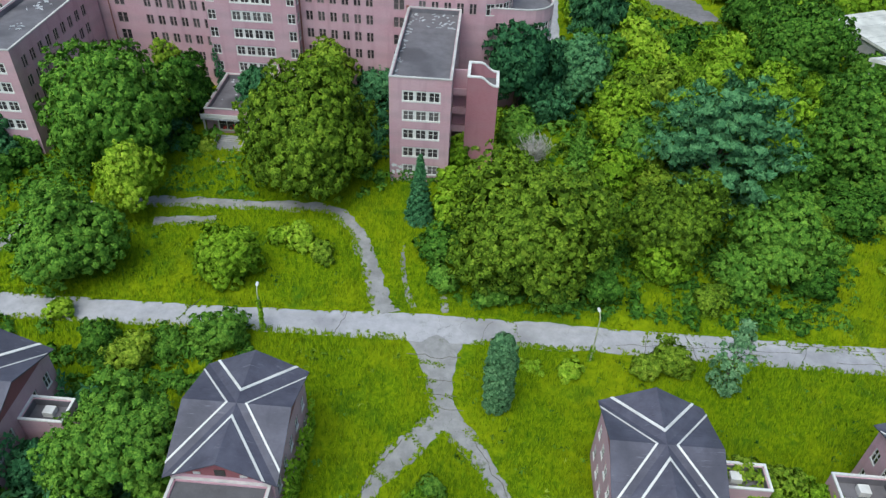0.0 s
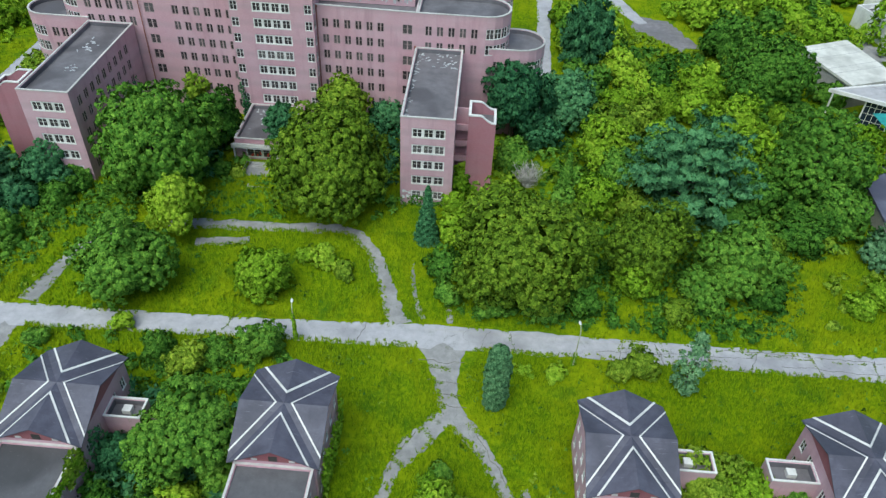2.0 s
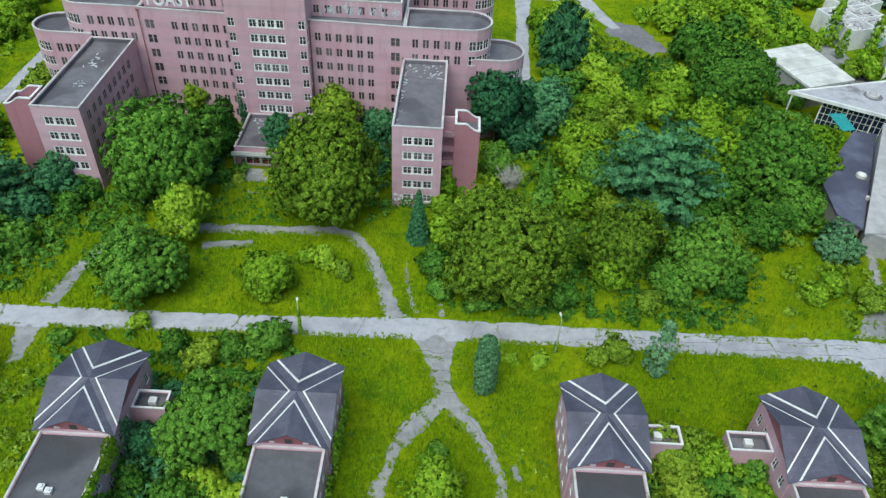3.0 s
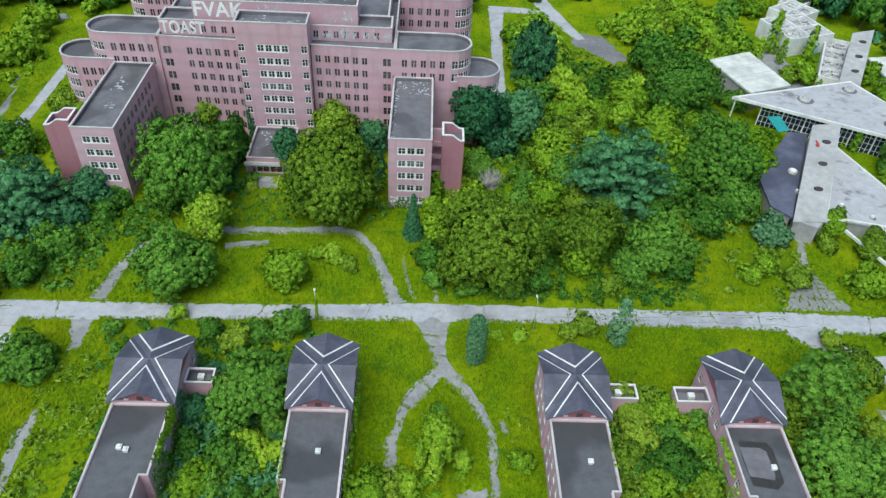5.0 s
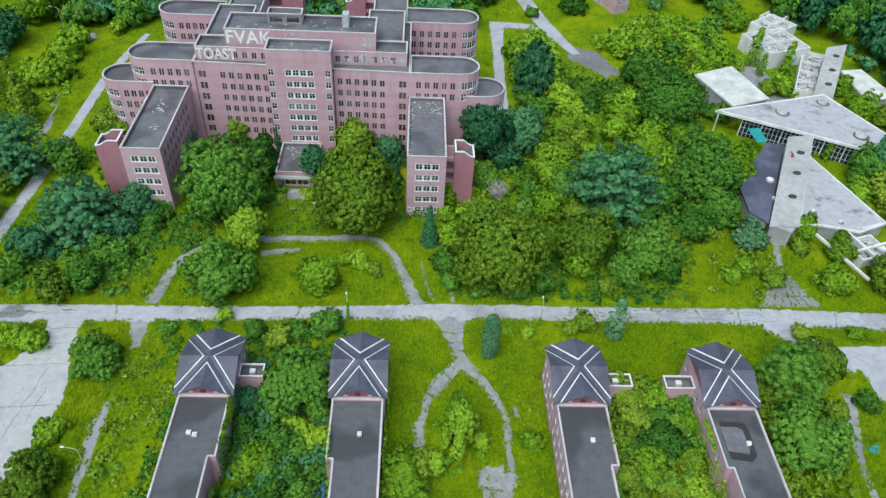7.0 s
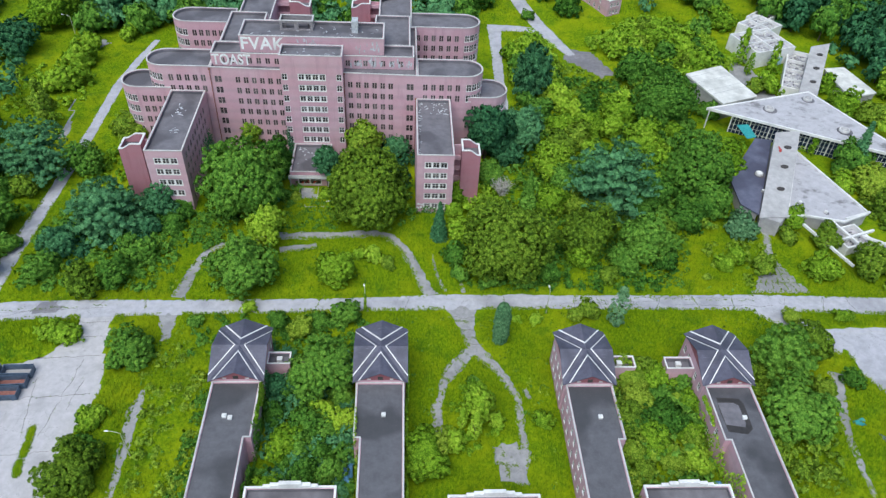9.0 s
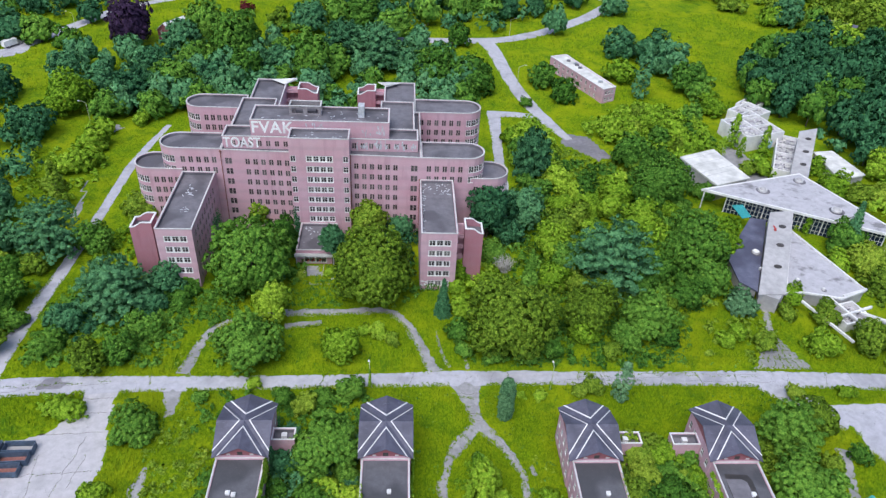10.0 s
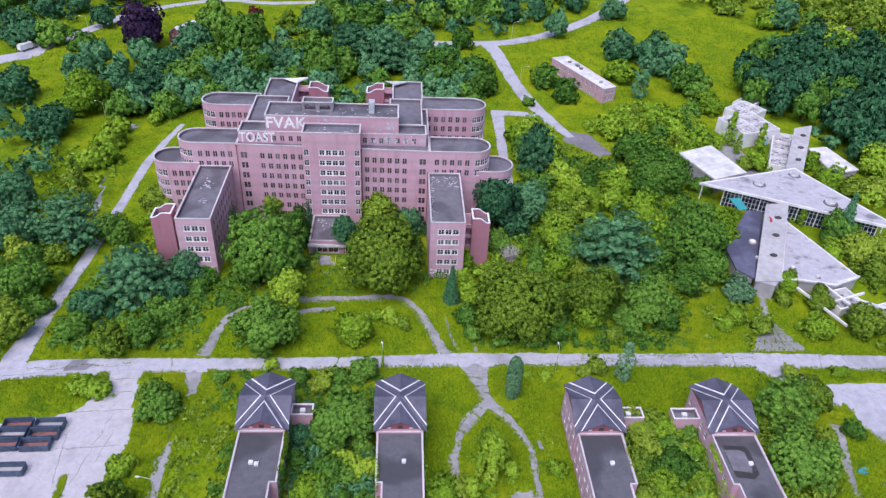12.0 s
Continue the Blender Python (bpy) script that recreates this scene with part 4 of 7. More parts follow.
road("path_east", [(81.2, 78.5), (84.5, 90)], 2.2, PATHWAY, "straight slab path to a doorway", 0.2, 0.028)
road("road_east", [(73, 62.5), (77.5, 57.8), (82.5, 53.4), (88, 50)], [7.5, 5.5, 5.5, 7], ASPHALT, "broken asphalt side road", 0.5, 0.04)
lot("pavement_east_yard", [(80.6, 51.8), (88.2, 48.4), (87.8, 42.2), (92, 34), (140, 26), (140, 55), (92, 55.4), (82, 54.8)], ASPHALT, "wide bleached asphalt yard", 0.5, 0.034)
road("path_southeast", [(83, 42), (80.3, 34), (78, 25), (77, 12)], [3.2, 2.4, 1.3, 1.2], PATHWAY, "overgrown concrete path", 0.6, 0.03)
road("road_north", [(17.2, 128), (19.4, 150), (19.8, 167), (20.5, 185), (21.5, 207)], [3.2, 3.2, 3.4, 3.6, 5.5], ASPHALT, "narrow bleached asphalt road", 0.3, 0.045)
road("road_link", [(19, 206.5), (30, 206.5), (40, 204)], [5.5, 4.5, 5], ASPHALT, "bleached asphalt road", 0.3, 0.043)
road("road_far", [(48, 186), (41, 203), (35, 225), (31, 250), (28, 276), (24, 290)], [3, 6, 6, 6, 7, 8], ASPHALT, "curving bleached asphalt road", 0.3, 0.047)
road("road_ridge", [(-40, 285), (-4, 286), (22, 288), (38, 292), (61, 307), (92, 339), (130, 400), (150, 470)], 7, ASPHALT, "distant pale road across fields", 0.3, 0.04)
road("road_northwest", [(-290, 190), (-192, 250), (-183, 264), (-168, 293), (-156, 317), (-134, 336), (-112, 345), (-83, 343), (0, 362)], [10, 10, 9, 7, 6, 5, 5, 5, 5], ASPHALT, "distant pale road beside woods", 0.3, 0.04)
lot("pavement_patch", [(-95.5, 58.9), (-90.5, 59.3), (-89.0, 61.0), (-91.5, 62.6), (-95.0, 62.2)], plain_mat("dark_asphalt_patch", (0.2, 0.19, 0.22), (0.3, 0.28, 0.31), 0.8, 0.9), "darker worn patch in the old road", 0.7, 0.088)
lot("pavement_yard", [(102.5, 180), (100.5, 170), (103.0, 151.5), (115, 155), (116, 172), (108, 186)], PATHWAY, "overgrown concrete yard between ruins", 0.6, 0.03)
lot("pavement_entrance", [(-41.5, 100.8), (-35.5, 100.4), (-35.2, 102.6), (-38, 104.8), (-41.2, 104.8)], PATHWAY, "broken forecourt slabs in front of the entrance", 0.6, 0.03)
lot("pavement_entrance_two", [(-39.8, 97.0), (-34.0, 96.6), (-33.6, 98.0), (-39.5, 98.6)], PATHWAY, "broken forecourt slabs in rank grass", 0.5, 0.03)
lot("pavement_parking", [(43.5, 182), (55.4, 169.2), (61.5, 172.5), (56, 188.5), (47.5, 191)], plain_mat("worn_dark_asphalt", (0.17, 0.16, 0.18), (0.27, 0.25, 0.28), 0.8, 0.9), "small grey asphalt parking yard", 0.3)
lot("pavement_bare", [(-128, 176), (-120, 178), (-114, 188), (-121, 190)], PATHWAY, "bare grey patch in grass", 0.8, 0.03)
lot("pavement_strip", [(-113, 128), (-110.5, 128), (-114, 150), (-117, 150)], PATHWAY, "bare grey strip in grass", 0.8, 0.03)


def built(x0, x1, y0, y1, m=0.0):
    BUILT[(gx > x0 - m) & (gx < x1 + m) & (gy > y0 - m) & (gy < y1 + m)] = True


for a in ((-76.3, -67.1, 95.2, 124), (-9.5, -0.1, 95.2, 122), (-85, 16.3, 122, 135), (-65, -9.3, 122, 152), (-84, 10.2, 151, 161), (-62.6, -52.8, 152, 174), (-20.6, -10.6, 152, 174),
          (2.1, 7, 99, 105), (-84.1, -76, 99, 105), (-43.6, -33.2, 105, 122), (-49, -42, 168, 174), (-30, -23, 168, 174), (-92.4, -76, 124, 134)):
    built(*a)
for hx_, hy_ in ((-45.0, 40.3), (-16.9, 40.1), (23.7, 39.4), (52.2, 39.1)):
    built(hx_ - 5.2, hx_ + 5.2, -16, hy_ + 6.8)
built(-40.5, -34.0, 36.5, 44.0)
built(28.5, 36.0, 36.0, 43.0)
built(40.5, 47.5, 36.0, 43.0)
for hx_ in (-32.0, 37.5, 3.0):
    built(hx_ - 8, hx_ + 8, -4, 11)


def lattice(x, y, step, seed):
    """Smooth random swells from 0 to 1 on a lattice."""
    i, j = np.floor(x / step).astype(int), np.floor(y / step).astype(int)
    u, w = x / step - i, y / step - j
    u, w = u * u * (3 - 2 * u), w * w * (3 - 2 * w)
    table = np.random.default_rng(seed).random((512, 512))
    at = lambda p, q: table[p % 512, q % 512]
    return (at(i, j) * (1 - u) + at(i + 1, j) * u) * (1 - w) + (at(i, j + 1) * (1 - u) + at(i + 1, j + 1) * u) * w


def ground_height(x, y):
    """Rank grass swells a little; level under pavements and buildings."""
    j, i = np.clip(((x - GX0) / STEP).astype(int), 0, NX - 1), np.clip(((y - GY0) / STEP).astype(int), 0, NY - 1)
    near = (np.abs(x) < 112) & (y > 5) & (y < 105)
    free = np.clip((PAVED[i, j] - np.where(near, 0.75, 2.3)) / 1.2, 0, 1) * ~BUILT[i, j]
    h = 0.5 + 0.25 * np.sin(x * 0.61 + 1.3 * np.sin(y * 0.23)) + 0.25 * np.sin(y * 0.53 + 1.7 * np.sin(x * 0.31))
    h += 0.2 * np.sin(x * 1.7 + y * 1.1) * np.sin(y * 1.9 - x * 0.7)
    h += 1.1 * lattice(x, y, 2.6, 1) + 0.9 * lattice(x, y, 1.3, 2)
    return -0.03 + 0.33 * h * free


xs = np.concatenate([[-2500, -1200, -700, -420], np.arange(-260, -112, 2.1), np.arange(-112, 112, 0.9), np.arange(112, 300, 2.1), [380, 600, 1100, 2500]])
ys = np.concatenate([[-1500, -700, -300, -120], np.arange(-60, 5, 4.0), np.arange(5, 105, 0.9), np.arange(105, 380, 2.1), [400, 430, 480, 560, 700, 1000, 1600, 3200]])
mx, my = np.meshgrid(xs, ys)
mz = ground_height(mx, my)
far = (mx < -262) | (mx > 302) | (my > 385) | (my < -62)
mz[far] = -0.03
idx = np.arange(mx.size).reshape(mx.shape)
quads = np.stack([idx[:-1, :-1], idx[:-1, 1:], idx[1:, 1:], idx[1:, :-1]], -1).reshape(-1, 4)


def fast_mesh(name, verts, faces, material, smooth=False):
    """A mesh from arrays of corners and of triangles or quads."""
    me = bpy.data.meshes.new(name)
    k = faces.shape[1]
    me.vertices.add(len(verts))
    me.vertices.foreach_set("co", np.ascontiguousarray(verts, np.float32).ravel())
    me.loops.add(faces.size)
    me.loops.foreach_set("vertex_index", np.ascontiguousarray(faces, np.int32).ravel())
    me.polygons.add(len(faces))
    me.polygons.foreach_set("loop_start", np.arange(0, faces.size, k, dtype=np.int32))
    me.polygons.foreach_set("use_smooth", np.full(len(faces), smooth))
    me.update(calc_edges=True)
    me.materials.append(material)
    return me


tagged(new("ground", fast_mesh("ground", np.stack([mx, my, mz], -1).reshape(-1, 3), quads, GROUND, True)), "rank yellow-green grassland around abandoned buildings", "ground", kind="structure")


# ---- the ruined modern building to the east ----
ruin = thing("ruined_building", "ruined modern concrete building with angular white roofs and glazed walls", "building")


def slab_roof(name, pts, zs, thick, material, parent, label=""):
    bm = bmesh.new()
    zs = zs if isinstance(zs, (list, tuple)) else [zs] * len(pts)
    prism(bm, pts, [z - thick for z in zs], list(zs))
    return part(name, bm, material, parent, label)


def curtain(parent, a, b, z0, z1, bays, rows=2):
    """A glazed wall: mullions, rails and dark panes."""
    a, b = Vector(a), Vector(b)
    L = (b - a).length
    rz = math.degrees(math.atan2((b - a).y, (b - a).x))
    m = pose(a.x, a.y, z0, 0, 0, rz)
    h = z1 - z0
    bm = bmesh.new()
    for i in range(bays + 1):
        x = L * i / bays
        w = 0.16 if i % 5 == 0 else 0.06
        box(bm, x - w, x + w, -0.08, 0.12, 0, h)
    for j in range(rows + 1):
        z = h * j / rows
        box(bm, 0, L, -0.06, 0.1, max(0, z - 0.05), min(h, z + 0.05))
    ob = part("window_wall", bm, WHITE, parent, "white-framed glazed wall")
    ob.matrix_local = m
    for i in range(bays):
        bm = bmesh.new()
        box(bm, L * i / bays + 0.03, L * (i + 1) / bays - 0.03, 0.0, 0.03, 0.03, h - 0.03)
        part("pane", bm, DARKGLASS, ob)


def low_walls(parent, pts, z0, z1, material, thick=0.3):
    bm = bmesh.new()
    n = len(pts)
    ring(bm, pts, offset(pts, -thick), z0, z1)
    part("wall", bm, material, parent)


def skylight(parent, x, y, z, r, material, label=""):
    bm = bmesh.new()
    bmesh.ops.create_cone(bm, cap_ends=True, segments=20, radius1=r, radius2=r * 0.96, depth=0.7, matrix=Matrix.Translation((x, y, z + 0.3)))
    part("kerb", bm, STONE, parent)
    # A tar-dark disc, shifted aside, paints the ring shadow round the rooflight.
    bm = bmesh.new()
    bmesh.ops.create_cone(bm, cap_ends=True, segments=20, radius1=r * 1.5, radius2=r * 1.42, depth=0.14, matrix=Matrix.Translation((x + 0.2, y - 0.1, z + 0.03)))
    part("shadow_disc", bm, TAR, parent, "dark disc standing in for the rooflight's shadow")
    bm = bmesh.new()
    bmesh.ops.create_uvsphere(bm, u_segments=16, v_segments=8, radius=r * 0.72, matrix=Matrix.Translation((x, y, z + 0.64)) @ Matrix.Diagonal((1, 1, 0.5, 1)))
    part("skylight", bm, material, parent, label)


KITE = [(81.8, 139.6), (132.5, 114.5), (134.0, 118.0), (119.0, 151.0)]
slab_roof("roof", KITE, 7.4, 0.6, GREYROOF, ruin, "great triangular pale roof")
bm = bmesh.new()
ring(bm, offset(KITE, 0.12), offset(KITE, -0.45), 6.75, 7.55)
part("fascia", bm, WHITE, ruin, "white roof edge")
curtain(ruin, (89.5, 137.4), (131.0, 116.8), 0.0, 6.8, 40, 4)
# Inner walls coloured nearly black, so the gloom behind the glazing is painted.
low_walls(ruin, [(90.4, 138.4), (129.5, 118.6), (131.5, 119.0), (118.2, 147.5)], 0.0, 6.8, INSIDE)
for x, y in ((82.6, 139.4), (131.8, 115.8)):
    bm = bmesh.new()
    box(bm, x - 0.16, x + 0.16, y - 0.16, y + 0.16, -0.1, 6.8)
    part("post", bm, WHITE, ruin)
for x, y, r in ((101.5, 139.5, 1.5), (116.5, 146.0, 1.4), (120.5, 128.0, 1.6)):
    skylight(ruin, x, y, 7.4, r, CONCRETE, "round concrete rooflight")


def spine(ends, zs, holes, label):
    """A long leaning roof slab on walls, with dark oval rooflights down its middle. ends: south-west, south-east, north-east, north-west."""
    bm = bmesh.new()
    prism(bm, ends, [-0.2] * 4, [z - 0.35 for z in zs])
    part("wall", bm, CONCRETE, ruin)
    slab_roof("roof", offset(ends, 0.35), zs, 0.34, CONCRETE, ruin, label)
    for t in holes:
        s = [Vector(e) for e in ends]
        p = s[0].lerp(s[1], 0.6).lerp(s[3].lerp(s[2], 0.6), t)
        z = zs[0] + (zs[3] - zs[0]) * t
        bm = bmesh.new()
        bmesh.ops.create_cone(bm, cap_ends=True, segments=18, radius1=1.0, radius2=0.95, depth=0.3, matrix=Matrix.Translation((p.x, p.y, z + 0.05)) @ Matrix.Diagonal((1.15, 0.8, 1, 1)))
        part("rooflight", bm, INSIDE, ruin, "dark oval rooflight")


spine([(81.3, 89.5), (88.2, 89.8), (104.9, 125.4), (97.8, 124.4)], [5.2, 5.2, 8.6, 8.6], (0.3, 0.56, 0.8), "long leaning pale concrete roof slab")
spine([(117.2, 152.3), (123.0, 152.3), (138.2, 181.0), (131.0, 178.5)], [5.5, 5.5, 9.5, 9.5], (0.25, 0.52, 0.8), "long leaning pale concrete roof slab")
bm = bmesh.new()
for dx, dy, w, l in ((0, 0, 0.5, 2.6), (0.5, 1.3, 1.4, 0.5), (-0.4, -1.6, 0.6, 0.8)):
    box(bm, 96.2 + dx - w / 2, 96.2 + dx + w / 2, 117.8 + dy - l / 2, 117.8 + dy + l / 2, 7.0, 7.98)
tagged(part("paint_mark", bm, REDPAINT, ruin, "red spray paint mark"), kind="stuff")
DARK = [(78.1, 95.6), (81.6, 91.2), (97.0, 123.6), (98.6, 126.8), (93.6, 127.5), (78.9, 107.1)]
slab_roof("roof", DARK, 4.6, 0.5, tar_mat("blue_grey_roof", (0.085, 0.088, 0.14), (0.15, 0.152, 0.22), (0.06, 0.06, 0.1)), ruin, "low blue-grey felt roof")
low_walls(ruin, offset(DARK, -0.4), -0.1, 4.1, CONCRETE)
TRI = [(89.0, 90.6), (94.2, 91.0), (104.1, 88.6), (112.6, 92.3), (104.0, 121.0), (103.0, 119.6)]
slab_roof("roof", TRI, 4.3, 0.5, GREYROOF, ruin, "low weathered grey roof")
low_walls(ruin, offset(TRI, -0.3), -0.1, 3.8, CONCRETE)
bm = bmesh.new()
ring(bm, offset(TRI, 0.1), offset(TRI, -0.35), 4.2, 4.7)
part("fascia", bm, WHITE, ruin)
for x, y, z, r in ((88.0, 109.0, 4.6, 1.1), (86.2, 101.0, 4.6, 0.5), (95.0, 96.5, 4.3, 0.6), (100.5, 92.5, 4.3, 0.5)):
    skylight(ruin, x, y, z, r, WHITE, "round white rooflight")
PALEROOF = [(81.6, 162.3), (88.3, 143.4), (101.3, 148.8), (95.7, 168.7)]
slab_roof("roof", PALEROOF, 6.7, 0.6, PALE, ruin, "low chalky white roof")
low_walls(ruin, offset(PALEROOF, -0.5), -0.1, 6.1, CONCRETE)
for t_ in (0.3, 0.42, 0.68, 0.88):
    q_ = [Vector(PALEROOF[1]).lerp(Vector(PALEROOF[0]), t_), Vector(PALEROOF[2]).lerp(Vector(PALEROOF[3]), t_)]
    bm = bmesh.new()
    prism(bm, [(*q_[0],), (*q_[1],), (q_[1].x - 0.05, q_[1].y + 0.14), (q_[0].x - 0.05, q_[0].y + 0.14)], 6.69, 6.712)
    part("seam", bm, CONCRETE, ruin, "grey roofing seam")
EASTROOF = [(134.2, 171.6), (134.6, 152.0), (145.5, 155.5), (142.0, 172.8)]
slab_roof("roof", EASTROOF, 5.0, 0.5, PALE, ruin, "low chalky white roof")
low_walls(ruin, offset(EASTROOF, -0.4), -0.1, 4.5, CONCRETE)
bm = bmesh.new()
prism(bm, [(89.4, 133.0), (90.8, 126.8), (94.1, 127.9), (93.2, 133.4)], [5.6, 4.7, 4.7, 5.6], [5.7, 4.82, 4.82, 5.7])
part("tarpaulin", bm, TEAL, ruin, "faded teal sheet over a gap")


def shell(x, y, w, d, h, rz, cells, rows=2):
    """An open concrete shell: outer walls, cross walls and a rubble-strewn slab between them."""
    m = pose(x, y, 0, 0, 0, rz)
    bm = bmesh.new()
    ring(bm, [(-w / 2, -d / 2), (w / 2, -d / 2), (w / 2, d / 2), (-w / 2, d / 2)], [(-w / 2 + 0.5, -d / 2 + 0.5), (w / 2 - 0.5, -d / 2 + 0.5), (w / 2 - 0.5, d / 2 - 0.5), (-w / 2 + 0.5, d / 2 - 0.5)], -0.1, h)
    p = part("wall", bm, WHITE, ruin, "roofless white concrete shell")
    p.matrix_local = m
    for i in range(1, cells):
        xx = -w / 2 + w * i / cells
        bm = bmesh.new()
        box(bm, xx - 0.25, xx + 0.25, -d / 2 + 0.5, d / 2 - 0.5, -0.1, h - 0.15)
        part("cross_wall", bm, WHITE, ruin).matrix_local = m
    for j in range(1, rows):
        yy = -d / 2 + d * j / rows
        bm = bmesh.new()
        box(bm, -w / 2 + 0.5, w / 2 - 0.5, yy - 0.2, yy + 0.2, -0.1, h - 0.3)
        part("cross_wall", bm, WHITE, ruin).matrix_local = m
    bm = bmesh.new()
    box(bm, -w / 2 + 0.5, w / 2 - 0.5, -d / 2 + 0.5, d / 2 - 0.5, h - 1.5, h - 1.3)
    part("ceiling_slab", bm, GREYROOF, ruin).matrix_local = m
    rnd = random.Random(int(x * 10 + y))
    for material, count, size in ((TAR, int(w * d * 0.22), 0.9), (CONCRETE, int(w * d * 0.5), 1.1), (PALE, int(w * d * 0.35), 1.6)):
        bm = bmesh.new()
        for _ in range(count):
            a, b, l, q = rnd.uniform(-w / 2 + 0.7, w / 2 - 0.7), rnd.uniform(-d / 2 + 0.7, d / 2 - 0.7), rnd.uniform(0.25, size), rnd.uniform(0, 3.14)
            rot = Matrix.Translation((a, b, h - 1.3 + rnd.uniform(0.03, 0.25))) @ Matrix.Rotation(q, 4, "Z") @ Matrix.Rotation(rnd.uniform(-0.4, 0.4), 4, "X")
            bmesh.ops.create_cube(bm, size=1, matrix=rot @ Matrix.Diagonal((l, l * rnd.uniform(0.2, 0.7), rnd.uniform(0.08, 0.35), 1)))
        tagged(part("rubble", bm, material, ruin, "loose rubble and torn roofing"), kind="stuff").matrix_local = m


shell(118.0, 189.0, 17.2, 15.6, 6.5, 19, 2, 2)
shell(122.6, 203.6, 13.5, 10.5, 6.0, 34, 2, 2)
shell(126.5, 212.5, 10, 7, 5.2, 40, 2, 1)
shell(124.8, 172.6, 7.4, 30, 3.9, -26, 1, 4)
shell(104.5, 84.6, 9, 7.5, 3.2, 18, 2, 2)
shell(113.0, 78.5, 13, 7, 3.0, 18, 3, 1)
bm = bmesh.new()
box(bm, -2.6, 2.6, -8.1, -7.82, 0.6, 3.4)
part("graffiti", bm, CYAN, ruin, "pale blue sprayed panel").matrix_local = pose(119.0, 189.0, 0, 0, 0, 19)
# the pale wall at the prow of the long roof
bm = bmesh.new()
prism(bm, [(81.6, 90.0), (85.9, 87.4), (88.2, 90.0)], 0.0, 4.9)
part("wall", bm, CONCRETE, ruin)
for x, y, z, l, rz in ((102.8, 85.5, 3.7, 11, -68), (106.0, 84.3, 3.7, 11.5, 22), (96.5, 81.0, 3.2, 17, -66), (112, 81, 3.5, 12, -30), (109.0, 91.4, 4.4, 9, 22)):
    bm = bmesh.new()
    box(bm, -l / 2, l / 2, -0.3, 0.3, -0.3, 0.3)
    part("beam", bm, WHITE, ruin, "broken white roof beam").matrix_local = pose(x, y, z, 0, 2, rz)
for a in ((80, 105, 88, 127), (90, 113, 88, 120), (84, 132, 112, 150), (82, 101, 144, 168), (108, 132, 178, 214), (117, 134, 158, 188), (134, 146, 152, 173), (98, 118, 73, 86)):
    built(*a)

# ---- far buildings ----
barrack = thing("brick_barrack", "long two-storey brick building with a white flat roof", "building")
BAR = [(67.2, 218.2), (73.0, 221.4), (58.4, 256.0), (51.0, 253.2)]
block(barrack, BAR, -0.3, 6.6, [(0, [0.25, 0.5, 0.75], [1.8, 4.8], 1.1, 1.6, 2, WHITE), (3, [3.5 + 3.3 * i for i in range(10)], [1.8, 4.8], 1.2, 1.6, 2, WHITE)], roof=PALE, coping=WHITE, parapet=0.15)
rnd = random.Random(5)
for i in range(5):
    t, s = rnd.uniform(0.15, 0.85), rnd.uniform(0.3, 0.7)
    c = Vector(BAR[0]).lerp(Vector(BAR[1]), s).lerp(Vector(BAR[3]).lerp(Vector(BAR[2]), s), t)
    bm = bmesh.new()
    box(bm, c.x - 0.8, c.x + 0.8, c.y - 0.5, c.y + 0.5, 6.4, 7.2)
    part("roof_unit", bm, METAL if i % 2 else TAR, barrack, "small roof unit")
built(50, 74, 218, 256)


def gabled_house(name, x, y, w, d, h, rise, rz, wall_mat, roof_mat, label):
    ob = thing(name, label, "house", (x, y, 0), rz)
    bm = bmesh.new()
    pts = [(-w / 2, -d / 2), (w / 2, -d / 2), (w / 2, d / 2), (-w / 2, d / 2)]
    for i in range(4):
        L = w if i % 2 == 0 else d
        wall_face(bm, pts[i], pts[(i + 1) % 4], -0.2, h, 0.3, [(L * k - 0.55, L * k + 0.55, z, z + 1.5) for k in (0.25, 0.5, 0.75) for z in (1.0, 3.9)])
    for s in (-1, 1):
        t = [bm.verts.new((s * w / 2, yy, zz)) for yy, zz in ((-d / 2, h), (d / 2, h), (0, h + rise))]
        bm.faces.new(t)
    bmesh.ops.remove_doubles(bm, verts=bm.verts, dist=0.002)
    part("wall", bm, wall_mat, ob)
    bm = bmesh.new()
    e = 0.5
    for s in (-1, 1):
        a = [(-w / 2 - e, s * (d / 2 + e), h - 0.3), (w / 2 + e, s * (d / 2 + e), h - 0.3), (w / 2 + e, 0, h + rise + 0.1), (-w / 2 - e, 0, h + rise + 0.1)]
        v = [bm.verts.new(p) for p in a] + [bm.verts.new((p[0], p[1], p[2] + 0.2)) for p in a]
        for f in ((3, 2, 1, 0), (4, 5, 6, 7), (0, 1, 5, 4), (1, 2, 6, 5), (2, 3, 7, 6), (3, 0, 4, 7)):
            bm.faces.new([v[i] for i in f])
    bmesh.ops.remove_doubles(bm, verts=bm.verts, dist=0.002)
    bmesh.ops.recalc_face_normals(bm, faces=bm.faces)
    part("roof", bm, roof_mat, ob)
    for i in range(4):
        L = w if i % 2 == 0 else d
        for k in (0.25, 0.5, 0.75):
            for z in (1.0, 3.9):
                p = Vector(pts[i]).lerp(Vector(pts[(i + 1) % 4]), k)
                window(ob, p.x, p.y, z + 0.75, 90 * i, 1.1, 1.5, 2, WHITE)
    return ob


gabled_house("country_house", -119, 277, 12, 9, 5.4, 3.6, 60, GABLE, WHITE, "red brick house with a white gabled roof among trees")
gabled_house("grey_house", 214, 311, 14, 12, 4.0, 3.5, -35, CONCRETE, SHEET, "house with a blue-grey gabled roof")
